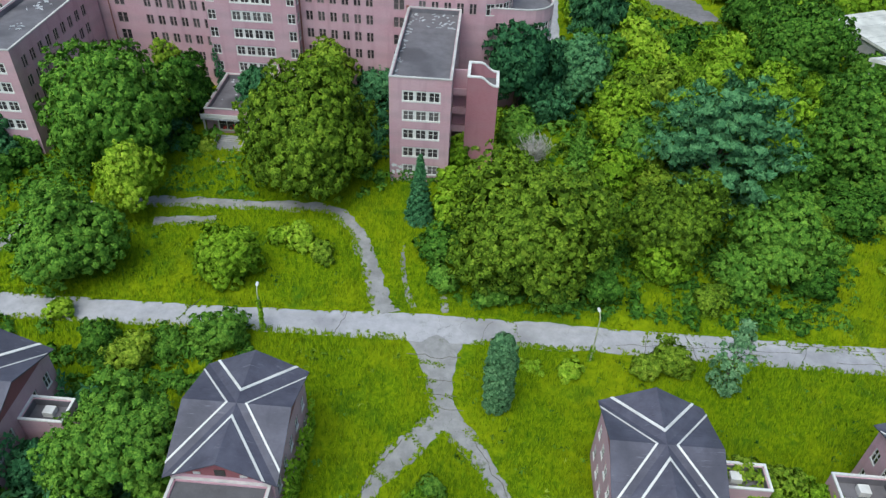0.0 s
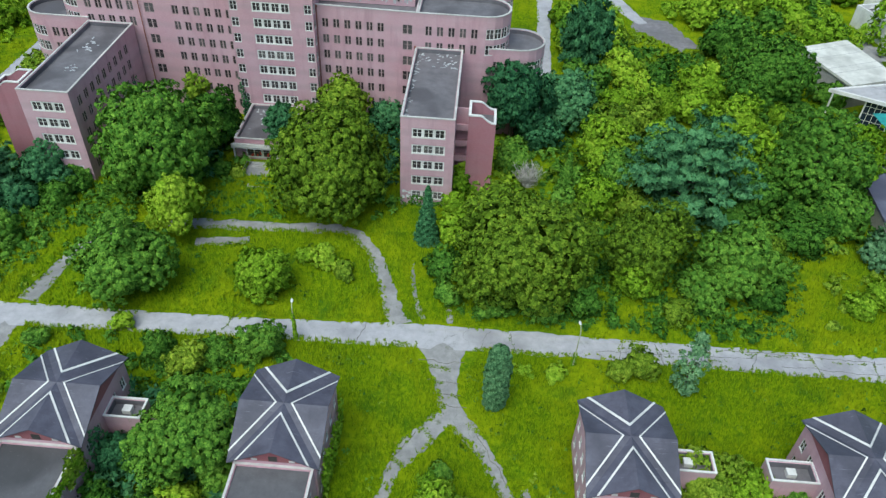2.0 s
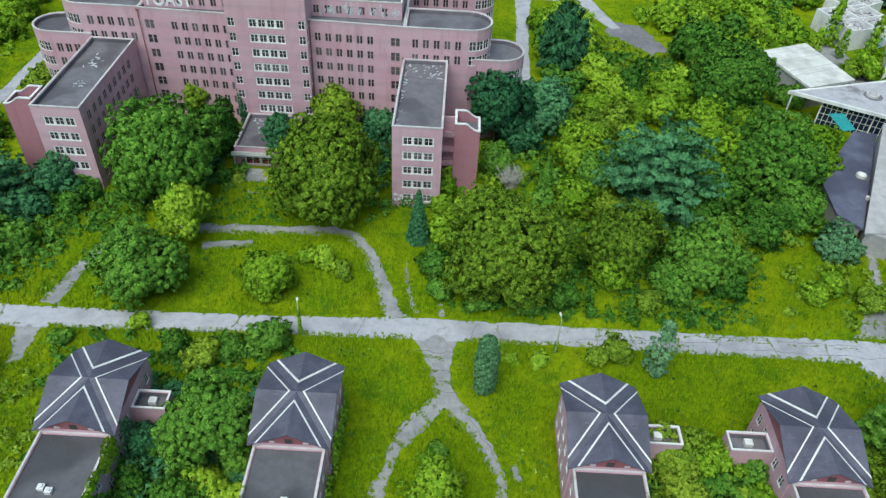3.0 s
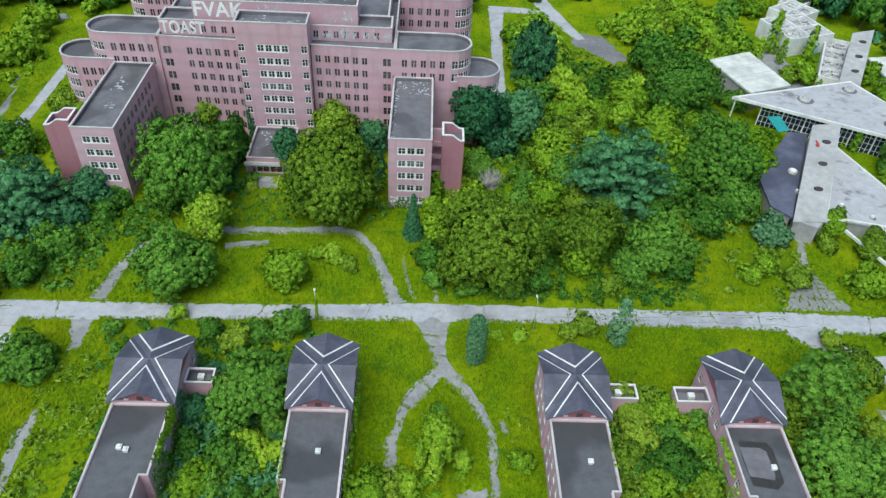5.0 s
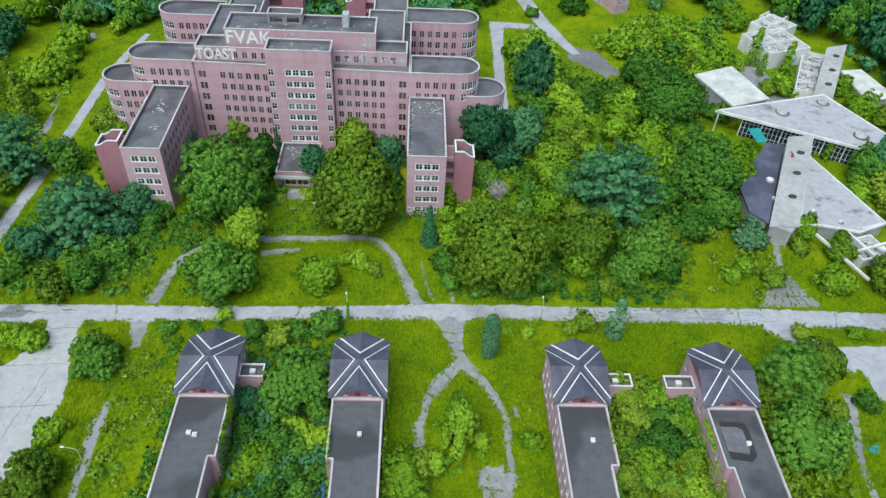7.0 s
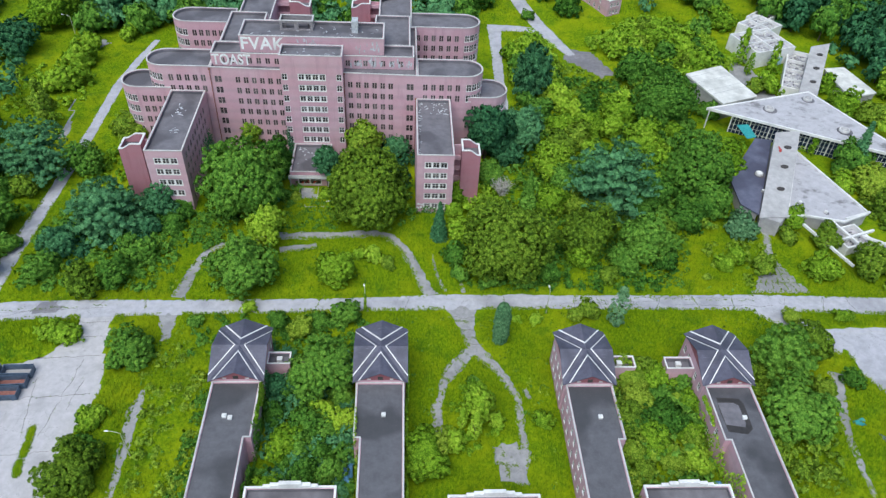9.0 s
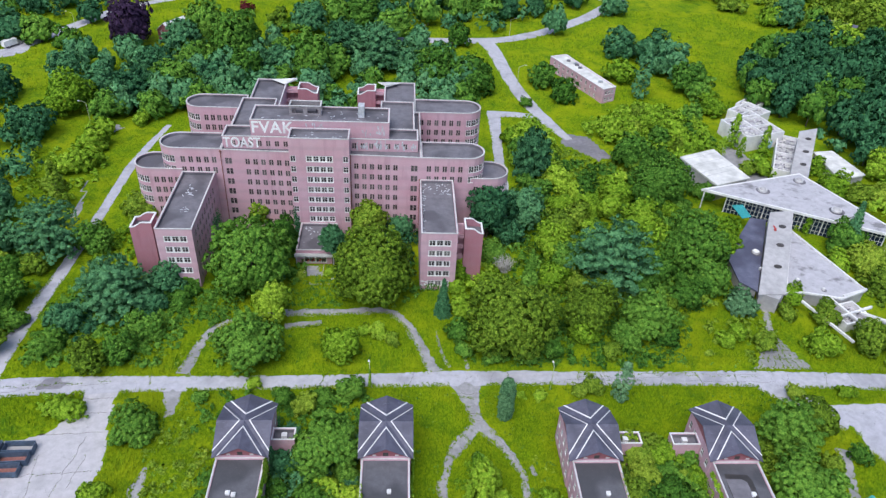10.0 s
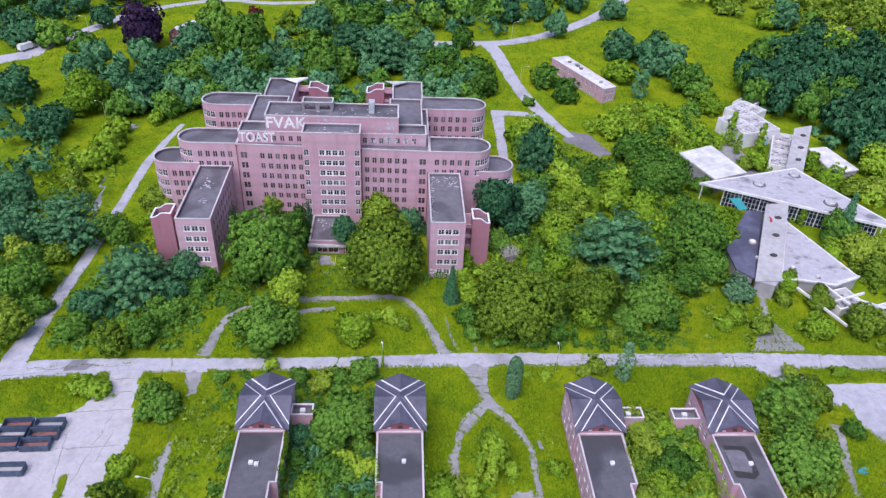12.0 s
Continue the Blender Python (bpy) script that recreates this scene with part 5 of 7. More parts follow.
gabled_house("white_house", 4, 366, 14, 10, 6.0, 4.0, 5, WHITE, CONCRETE, "white gabled house beyond trees")
built(-130, -108, 268, 286)


# ---- yard things ----
def dumpster(x, y, rz, inner):
    """An open-topped roll-off container with ribbed sides."""
    ob = thing("dumpster", "dark blue open-topped steel container with a rusty inside", "dumpster", (x, y, 0.05), rz, "yard containers")
    L, W, H = 5.9, 2.3, 1.75
    bm = bmesh.new()
    ring(bm, [(-L / 2, -W / 2), (L / 2, -W / 2), (L / 2, W / 2), (-L / 2, W / 2)], [(-L / 2 + 0.08, -W / 2 + 0.08), (L / 2 - 0.08, -W / 2 + 0.08), (L / 2 - 0.08, W / 2 - 0.08), (-L / 2 + 0.08, W / 2 - 0.08)], 0.2, H)
    part("body", bm, NAVY, ob)
    bm = bmesh.new()
    box(bm, -L / 2 + 0.08, L / 2 - 0.08, -W / 2 + 0.08, W / 2 - 0.08, 0.2, 0.3)
    part("floor_plate", bm, inner, ob, "rusty floor plate")
    for s in (-1, 1):
        for i in range(8):
            xx = -L / 2 + 0.3 + i * (L - 0.6) / 7
            bm = bmesh.new()
            box(bm, xx - 0.07, xx + 0.07, s * W / 2 - 0.07, s * W / 2 + 0.07, 0.2, H - 0.05)
            part("rib", bm, NAVY, ob)
        bm = bmesh.new()
        box(bm, -L / 2 - 0.03, L / 2 + 0.03, s * W / 2 - 0.08, s * W / 2 + 0.08, H - 0.04, H + 0.1)
        part("rim", bm, NAVY, ob)
        bm = bmesh.new()
        box(bm, s * (L / 2 - 0.9) - 0.15, s * (L / 2 - 0.9) + 0.15, -W / 2, W / 2, 0.0, 0.2)
        part("skid", bm, NAVY, ob)
    return ob


for k, (x, y) in enumerate(((-91.7, 41.9), (-98.2, 41.9), (-91.9, 39.2), (-98.4, 39.2), (-92.6, 36.4), (-99.0, 36.4), (-95.2, 30.2), (-101.6, 30.2))):
    dumpster(x, y, 1.5 + (k * 37) % 3, RUST if k % 3 else CONCRETE)


def street_lamp(x, y, h, rz, arm, label="tall grey steel street lamp with a bent arm"):
    ob = thing("street_lamp", label, "street lamp", (x, y, 0), rz, "street lamps")
    bm = bmesh.new()
    bmesh.ops.create_cone(bm, cap_ends=True, segments=8, radius1=0.13, radius2=0.07, depth=h + 0.2, matrix=Matrix.Translation((0, 0, h / 2 - 0.1)))
    part("pole", bm, POLE, ob)
    bm = bmesh.new()
    pts = [Vector((arm * t, 0, h + 0.5 * math.sin(t * 1.57))) for t in (0, 0.25, 0.5, 0.75, 1)]
    rows = [[bm.verts.new(p + Vector((0, 0.06 * math.cos(a), 0.06 * math.sin(a)))) for a in (0, 1.26, 2.51, 3.77, 5.03)] for p in pts]
    for a, b in zip(rows, rows[1:]):
        for i in range(5):
            bm.faces.new((a[i], a[(i + 1) % 5], b[(i + 1) % 5], b[i]))
    part("arm", bm, POLE, ob)
    bm = bmesh.new()
    bmesh.ops.create_uvsphere(bm, u_segments=10, v_segments=6, radius=0.3, matrix=Matrix.Translation((arm + 0.25, 0, h + 0.47)) @ Matrix.Diagonal((1.5, 0.7, 0.45, 1)))
    part("lamp_head", bm, WHITE, ob, "pale lamp head")
    return ob


vine_lamp = street_lamp(-21.4, 60.4, 6.6, 100, 0.8, "street lamp wrapped in yellow-green vines")
vine_lamp_two = street_lamp(20.4, 59.3, 7.6, 95, 0.9, "leaning street lamp on the verge")
street_lamp(-64.2, 22.6, 7.6, 175, 2.2)
street_lamp(34.5, 236, 8.0, 20, 3.0)
street_lamp(38.0, 296, 8.0, 30, 3.0)
street_lamp(92.0, 330, 8.0, 150, 3.0)
street_lamp(-166, 283, 8.5, 160, 3.0)
street_lamp(-128, 190, 8.0, 170, 2.4)
street_lamp(-4.5, 281, 8.0, 90, 2.0)


def box_truck(x, y, rz):
    ob = thing("box_truck", "white box truck parked by the far road", "truck", (x, y, 0.05), rz)
    bm = bmesh.new()
    box(bm, -4.0, 2.2, -1.2, 1.2, 0.9, 3.3)
    part("cargo_box", bm, WHITE, ob)
    bm = bmesh.new()
    prism(bm, [(2.3, -1.1), (4.2, -1.1), (4.2, 1.1), (2.3, 1.1)], 0.6, [2.6, 1.7, 1.7, 2.6])
    part("cab", bm, METAL, ob)
    for wx in (-2.6, 3.2):
        for s in (-1, 1):
            bm = bmesh.new()
            bmesh.ops.create_cone(bm, cap_ends=True, segments=14, radius1=0.48, radius2=0.48, depth=0.3, matrix=Matrix.Translation((wx, s * 1.05, 0.48)) @ Matrix.Rotation(1.5708, 4, "X"))
            part("wheel", bm, TAR, ob)


box_truck(-186, 262, 60)
def tarpaulin(x, y, z, w, d, rz, material, label, seed):
    """A crumpled sheet with hanging edges, lying over growth or rubbish."""
    ob = thing("tarpaulin", label, "tarpaulin", (x, y, z), rz)
    rnd = random.Random(seed)
    bm = bmesh.new()
    bmesh.ops.create_grid(bm, x_segments=10, y_segments=8, size=1.0)
    for v in bm.verts:
        rim = max(abs(v.co.x), abs(v.co.y))
        lift = 0.3 * math.sin(5 * v.co.x + 3 * v.co.y + seed) + rnd.uniform(-0.08, 0.08)
        v.co = Vector((v.co.x * w / 2 + rnd.uniform(-0.1, 0.1), v.co.y * d / 2 + rnd.uniform(-0.1, 0.1), 0.75 + lift - 0.8 * rim ** 4))
    bmesh.ops.solidify(bm, geom=bm.faces[:], thickness=0.05)
    part("sheet", bm, material, ob)
    return ob


tarpaulin(-23.6, 17.5, 1.3, 3.2, 4.4, 0, BLUE, "crumpled blue tarpaulin over growth between ward houses", 1)
tarpaulin(45.6, 13.6, 1.3, 4.4, 3.2, 8, BLUE, "blue tarpaulin over growth beside a link building", 2)
tarpaulin(82.0, 28.8, 0.0, 2.6, 2.4, 20, TEAL, "faded teal sheet dumped in grass", 3)
tarpaulin(86.0, 24.6, 0.0, 5.2, 2.2, -28, NAVY, "dark blue sheet dumped in grass beside a path", 4)


# ---- plants ----
rng = np.random.default_rng(11)


def cards(centres, normals, size, spread=0.5, aspect=1.0, along=None):
    """Small leaf sprays, one triangle each, near the centres; returns corners, faces and the soft normals of the foliage they belong to."""
    n = len(centres)
    soft = normals / np.linalg.norm(normals, axis=1, keepdims=True)
    nv = soft + rng.normal(0, spread, (n, 3))
    nv /= np.linalg.norm(nv, axis=1, keepdims=True)
    nv *= np.sign((nv * soft).sum(1, keepdims=True) + 1e-9)
    lead = rng.normal(0, 1, (n, 3)) + (0 if along is None else along)
    v = lead - nv * (lead * nv).sum(1, keepdims=True)
    v /= np.linalg.norm(v, axis=1, keepdims=True) + 1e-9
    u = np.cross(v, nv)
    s = size * rng.uniform(0.65, 1.35, (n, 1))
    a, b = u * s * 0.52, v * s * 0.75 * aspect
    verts = np.stack([centres - a - b * 0.6, centres + a - b * 0.6, centres + b], 1)
    soft = soft + nv * 0.25
    return verts.reshape(-1, 3), np.arange(n * 3).reshape(-1, 3), np.repeat(soft, 3, axis=0)


def leafy(name, v, f, nrm, material):
    me = fast_mesh(name, v, f, material, True)
    me.normals_split_custom_set_from_vertices(nrm / np.linalg.norm(nrm, axis=1, keepdims=True))
    return me


def unit(d):
    return d / np.linalg.norm(d, axis=1, keepdims=True)


def fibonacci(n, jitter=0.35):
    """About n directions spread evenly over a ball, slightly shaken."""
    i = np.arange(n) + 0.5
    z = 1 - 2 * i / n
    a = 2.39996 * i + rng.uniform(0, 6.28)
    w = np.sqrt(1 - z * z)
    return unit(np.stack([w * np.cos(a), w * np.sin(a), z], 1) + rng.normal(0, jitter / math.sqrt(n), (n, 3)) * 2)


def crown_tufts(kind, r, leaf):
    """Middles, outward directions and radii of the leaf tufts of a crown of radius one that will be r metres wide to each side."""
    up = np.array([0, 0, 1.0])
    if kind in ("broad", "bush"):
        tr = float(np.clip(max(0.42 + 0.024 * r, 1.25 * leaf) / r, 0.055, 0.24))
        d = fibonacci(int(3.5 / tr ** 2))
        d = d[d[:, 2] > -0.66]
        m = int(7 + 0.9 * r) if kind == "broad" else 7
        lobes = fibonacci(m, 1.0)
        lobes[:, 2] = np.maximum(lobes[:, 2], -0.45)
        lobes = unit(lobes)
        size = rng.uniform(0.86 if r > 9 else 0.78 if kind == "broad" else 0.62, 1.08, m)
        near = d @ lobes.T + (size - 0.95) * 0.5
        j = near.argmax(1)
        a = np.arccos(np.clip((d * lobes[j]).sum(1), -1, 1)) / (1.9 / math.sqrt(m))
        reach = size[j] * (1.03 - (0.2 if r > 9 else 0.3) * np.minimum(a, 1.4) ** 2) * rng.uniform(*((0.9, 1.07) if kind == "broad" else (0.72, 1.16)), len(d))
        reach *= np.where(rng.random(len(d)) < 0.24, 0.86, 1.0)
        q = d * reach[:, None] * np.where(d[:, 2:] > 0, np.array([[1, 1, 0.98]]), np.array([[1, 1, 0.8]]))
        out = unit(d + 0.75 * (d - lobes[j]) + 0.12 * up)
        rad = tr * rng.uniform(0.7, 1.25, len(d))
        return q, out, rad, np.array([1, 1, 0.9])
    if kind == "column":
        tr = float(np.clip(0.5 / r, 0.07, 0.12))
        n = int(3.4 / tr ** 2 * 0.3)
        h = np.linspace(-1, 1, n) + rng.uniform(-0.03, 0.03, n)
        a = 2.39996 * np.arange(n)
        w = 0.23 * np.sqrt(np.clip(1.04 - np.abs(h) ** 3 * np.where(h > 0, 0.95, 0.55), 0.02, 1)) * rng.uniform(0.84, 1.05, n)
        q = np.stack([w * np.cos(a), w * np.sin(a), h], 1)
        out = unit(np.stack([np.cos(a), np.sin(a), 0.5 + 0.6 * np.clip(h, 0, 1)], 1))
        return q, out, tr * rng.uniform(0.8, 1.2, n), np.array([1, 1, 1.25])
    if kind == "ragged":
        n = 72
        h = np.linspace(-0.85, 1.0, n)
        a = 2.39996 * np.arange(n)
        w = 0.3 * np.clip(1.12 - np.clip(h, -0.2, 1.0), 0.1, 1.0) * np.sqrt(rng.uniform(0.05, 1.0, n)) * np.clip((h + 1.05) * 3, 0.3, 1)
        q = np.stack([w * np.cos(a), w * np.sin(a), h], 1)
        out = unit(np.stack([np.cos(a), np.sin(a), np.full(n, 0.9)], 1))
        return q, out, rng.uniform(0.07, 0.13, n), np.array([1, 1, 1.2])
    if kind == "pine":
        # boughs in loose whorls, flat fans of needles along each
        rows, outs, rads = [], [], []
        tr = float(np.clip(0.75 / r, 0.07, 0.14))
        for k in range(92):
            h = -0.72 + 1.62 * (k / 91) ** 0.9
            full = math.sqrt(max(0.03, 1 - max(0.0, h + 0.1) ** 1.7)) * rng.uniform(0.72, 1.05)
            a = 2.39996 * k + rng.uniform(-0.3, 0.3)
            n = max(2, int(full * 0.75 / tr))
            t = np.linspace(0.3, 1.0, n) if full > 0.35 else np.linspace(0.1, 1.0, n)
            side = rng.normal(0, 0.11, n) * t
            x, y = full * t * math.cos(a) - side * math.sin(a), full * t * math.sin(a) + side * math.cos(a)
            z = h * 0.92 + 0.16 * t * t + rng.normal(0, 0.03, n)
            rows.append(np.stack([x, y, z], 1))
            outs.append(np.tile([0.75 * math.cos(a), 0.75 * math.sin(a), 0.75], (n, 1)))
            rads.append(tr * rng.uniform(0.8, 1.3, n) * (1.15 - 0.35 * t))
        return np.concatenate(rows), unit(np.concatenate(outs)), np.concatenate(rads), np.array([1, 1, 0.5])
    n = 170
    h = np.linspace(0, 1, n) ** 1.3
    a = 2.39996 * np.arange(n)
    w = (1 - h) * 0.36 * rng.uniform(0.72, 1.05, n) + 0.01
    q = np.stack([w * np.cos(a), w * np.sin(a), h * 2 - 1.0 - 0.08 * (1 - h)], 1)
    return q, unit(np.stack([np.cos(a), np.sin(a), np.full(n, 0.6)], 1)), 0.03 + 0.06 * (1 - h), np.array([1, 1, 0.75])


def crown_arrays(kind, r, leaf):
    """Corners and soft normals of the sprays of a crown of radius one; leaf is their length in metres on a crown of r metres."""
    q, out, rad, flat = crown_tufts(kind, r, leaf)
    leaf = min(leaf / r, 0.2) * (0.8 if kind in ("pine", "spruce", "column") else 1.0)
    cover = {"pine": 1.9, "ragged": 0.9, "spruce": 1.5}.get(kind, 1.45)
    n = int(np.clip(cover * float((5.0 * rad ** 2).sum()) / (0.62 * leaf ** 2), 260, 25000))
    which = rng.choice(len(q), n, p=rad ** 2 / (rad ** 2).sum())
    e = unit(rng.normal(0, 1, (n, 3)) + 1.0 * out[which] + np.array([0, 0, 0.3]))
    p = q[which] + e * flat * (rad[which] * rng.uniform(0.3, 1.0, n) ** 0.45)[:, None]
    nrm = 0.75 * e + 0.65 * out[which] + np.array([0, 0, 0.1])
    lead = 1.1 * e + (1.6 * out[which] if kind in ("pine", "spruce") else 0)
    v, _, nrm = cards(p, nrm, leaf, 0.5, 1.9 if kind in ("pine", "spruce") else 1.2, lead)
    # broad sprays behind the tufts close the crown
    if kind != "ragged":
        k = np.repeat(np.arange(len(q)), 1 if kind == "pine" else 3)
        deep = rng.uniform(1.2, 2.2, (len(k), 1)) * rad[k, None]
        back = q[k] - out[k] * deep - 0.06 * q[k] + rng.normal(0, 0.4, (len(k), 3)) * rad[k, None]
        v2, _, n2 = cards(back, out[k], float(rad.mean()) * (0.8 if kind == "pine" else 1.3), 0.3)
        v, nrm = np.concatenate([v, v2]), np.concatenate([nrm, n2])
    return v, nrm


def crown_mesh(kind, r, leaf, material):
    v, nrm = crown_arrays(kind, r, leaf)
    return leafy("crown", v, np.arange(len(v)).reshape(-1, 3), nrm, material)


def trunk_mesh(kind, limbs=7):
    """A tapered trunk from -1 to about 0.6 with limbs (unit crown heights)."""
    bm = bmesh.new()
    rnd = random.Random(kind)

    def limb(a, b, r0, r1, seg=7):
        a, b = Vector(a), Vector(b)
        q = (b - a).to_track_quat("Z", "Y").to_matrix()
        rows = [[bm.verts.new(p + q @ Vector((r * math.cos(6.283 * i / seg), r * math.sin(6.283 * i / seg), 0))) for i in range(seg)] for p, r in ((a, r0), (a.lerp(b, 0.5) + Vector((rnd.uniform(-0.03, 0.03), rnd.uniform(-0.03, 0.03), 0)), (r0 + r1) / 2), (b, r1))]
        for lo, hi in zip(rows, rows[1:]):
            for i in range(seg):
                bm.faces.new((lo[i], lo[(i + 1) % seg], hi[(i + 1) % seg], hi[i]))
        bm.faces.new(rows[-1])

    limb((0, 0, -1.32), (0, 0, 0.45), 0.075, 0.03)
    for i in range(limbs):
        z, ang = -0.6 + 0.9 * i / limbs, 2.4 * i + rnd.uniform(-0.4, 0.4)
        reach = rnd.uniform(0.35, 0.6)
        limb((0, 0, z), (reach * math.cos(ang), reach * math.sin(ang), z + rnd.uniform(0.15, 0.45)), 0.035, 0.012, 5)
    me = bpy.data.meshes.new("trunk")
    bm.to_mesh(me)
    bm.free()
    me.materials.append(BARK)
    return me


CROWNS, TRUNKS = {}, {}
SIZES = (1.6, 2.4, 3.3, 4.4, 6.0, 8.0, 11.0)


def crown_data(form, tone, variant, r, leaf):
    """A unit crown whose sprays come out about leaf metres long on a crown of radius r."""
    r = min(SIZES, key=lambda s: abs(math.log(s / r)))
    key = (form, tone, variant, r, leaf)
    if key not in CROWNS:
        CROWNS[key] = crown_mesh(form, r, leaf, LEAF[tone])
    return CROWNS[key]


def tree(x, y, r, form="broad", tone="green", label="", low=0.8, tall=1.0, name="tree"):
    """A tree or shrub at x, y: r is half its crown's width, low the height of the crown's middle in crown radii, tall its stretch upwards."""
    if form == "bush":
        low = min(low, 0.62 * tall)
    k = int(abs(x * 7.3 + y * 3.1)) % (3 if form in ("broad", "bush") else 2)
    words = {"broad": "broad-leaved tree with a dense lobed crown", "bush": "rounded overgrown shrub", "column": "narrow columnar evergreen", "ragged": "slender ragged young tree", "pine": "layered pine with blue-green needles", "spruce": "small pointed spruce"}[form]
    hue = {"green": "mid-green", "olive": "olive-green", "lime": "bright yellow-green", "dark": "deep green", "teal": "blue-green", "purple": "dark purple", "sage": "grey-green", "maroon": "dark red"}[tone]
    ob = thing("shrub" if form == "bush" else name, label or hue + " " + words + " in rank grass", "shrub" if form == "bush" else "tree", (x, y, 0), (x * 37 + y * 11) % 360)
    crown = new("crown", crown_data(form, tone, k, r, 0.27 if y < 60 else 0.33 if y < 85 else 0.4 if y < 112 else 0.52 if y < 150 else 0.66 if y < 215 else 0.88))
    crown.parent = ob
    zc = low * r * tall
    crown.matrix_local = Matrix.LocRotScale((0, 0, zc), None, (r, r, r * tall))
    if form not in TRUNKS:
        TRUNKS[form] = trunk_mesh(form)
    tr = new("trunk", TRUNKS[form])
    tr.parent = ob
    h = zc / 1.3
    slim = min(r, 7) * (0.9 if form in ("broad", "pine", "bush") else 0.28)
    tr.matrix_local = Matrix.LocRotScale((0, 0, zc), None, (slim, slim, h * 1.02))
    return ob

# single trees and shrubs, place by place
tree(-53.2, 95.6, 11.1, "broad", "green", label="large spreading mid-green tree in front of the brick hospital", low=0.76, tall=1.1)
tree(-47.3, 110.9, 5.56, "broad", "green", low=0.99, tall=1.2)
tree(-57.1, 125.6, 4.67, "broad", "olive", low=1.06)
tree(-21.9, 92.5, 10.4, "broad", "olive", label="large olive-green tree beside the entrance hall", low=0.8, tall=1.16)
tree(-24.4, 117.9, 6.07, "broad", "olive", low=1.29)
tree(-33.6, 106.6, 3.4, "pine", "teal", label="young blue-green pine beside the entrance hall", low=1.9, tall=1.3)
tree(-41.8, 100.2, 1.7, "bush", "olive")
tree(-34.0, 101.6, 1.9, "bush", "lime")
tree(-45.2, 101.0, 2.3, "bush", "green")
tree(-31.0, 103.0, 1.8, "bush", "green")
tree(1.2, 98.8, 2.1, "broad", "lime", low=1.25, tall=1.4)
tree(-15.2, 121.3, 4.15, "broad", "dark", low=0.91)
tree(-50.0, 69.1, 7.84, "broad", "green", label="round mid-green tree on the front lawn", low=0.72)
tree(-46.8, 82.1, 5.24, "broad", "lime", low=0.99, tall=1.25)
tree(-28.6, 70.6, 5.34, "broad", "lime", label="small round bright-leaved tree on the front lawn", low=0.68)
tree(-19.7, 77.1, 2.92, "bush", "lime")
tree(-16.3, 74.5, 2.02, "bush", "olive")
tree(-23.6, 77.8, 1.9, "bush", "lime")
tree(-3.7, 85.5, 6.03, "spruce", "teal", low=1.0)
tree(1.4, 85.5, 3.64, "broad", "lime", low=0.76)
tree(0.2, 76.7, 3.51, "broad", "green", low=0.68)
tree(0.8, 71.0, 2.57, "bush", "green")
tree(0.6, 94.2, 2.52, "broad", "lime", low=0.91)
tree(12.3, 73.8, 11.37, "broad", "olive", label="huge spreading olive-green tree by the road", low=0.76)
tree(33.3, 81.0, 8.0, "broad", "olive", low=0.82)
tree(31.1, 76.6, 4.42, "broad", "lime", low=0.61)
tree(48.6, 79.4, 7.2, "broad", "green", low=0.76)
tree(42.0, 74.9, 4.41, "broad", "green", low=0.53)
tree(22.4, 71.1, 4.31, "bush", "green")
tree(37.1, 71.1, 2.89, "bush", "olive")
tree(7.9, 68.6, 2.8, "bush", "green")
tree(16.4, 69.0, 3.1, "bush", "green")
tree(52.3, 75.2, 3.55, "bush", "green")
tree(42.5, 97.5, 12.35, "pine", "teal", label="big spreading blue-green pine", low=0.72)
tree(58.7, 110.4, 6.76, "broad", "lime", low=0.76)
tree(58.0, 124.2, 7.1, "broad", "lime", low=0.76)
tree(68.3, 108.5, 10.0, "broad", "green", label="broad mid-green tree beside the ruined building", low=0.8)
tree(70.2, 96.6, 6.2, "broad", "green", low=0.7)
tree(79.2, 115.0, 7.25, "broad", "lime", low=0.76)
tree(64.1, 100.5, 3.29, "bush", "green")
tree(10.8, 120.7, 8.21, "broad", "dark", low=0.99, tall=1.2)
tree(16.5, 119.4, 5.2, "broad", "dark", low=0.68)
tree(21.4, 126.9, 7.2, "broad", "teal", low=0.91, tall=1.1)
tree(28.9, 111.8, 5.72, "broad", "lime", low=0.91, tall=1.1)
tree(31.6, 106.2, 4.64, "broad", "green", low=0.76)
tree(21.0, 99.9, 5.6, "spruce", "green", low=1.0)
tree(25.6, 101.5, 2.6, "bush", "dark")
tree(45.4, 132.4, 5.33, "spruce", "lime", low=1.0)
tree(33.7, 122.8, 4.93, "broad", "olive", low=0.76)
tree(41.9, 118.8, 4.88, "broad", "lime", low=0.68)
tree(21.1, 96.5, 3.83, "bush", "green")
tree(26.8, 96.9, 3.52, "bush", "lime")
tree(29.1, 157.1, 6.2, "pine", "teal", label="tall pointed blue-green conifer beside a road", low=0.8, tall=1.6)
tree(68.4, 141.1, 9.8, "broad", "green", low=0.85)
tree(66.1, 166.1, 7.35, "broad", "green", low=0.76)
tree(34.7, 154.4, 3.15, "broad", "lime", low=0.68)
tree(64.0, 187.1, 5.66, "broad", "lime", low=0.76)
tree(68.9, 180.3, 5.56, "broad", "lime", low=0.76)
tree(79.5, 191.4, 6.63, "broad", "lime", low=0.76)
tree(87.2, 186.9, 6.55, "broad", "lime", low=0.76)
tree(91.0, 174.2, 6.33, "broad", "lime", low=0.68)
tree(34.0, 190.5, 4.4, "broad", "lime", low=0.68)
tree(25.2, 182.0, 3.6, "broad", "lime", low=0.68)
tree(38.5, 148.2, 3.86, "bush", "lime")
tree(46.1, 147.6, 4.24, "broad", "green", low=0.68)
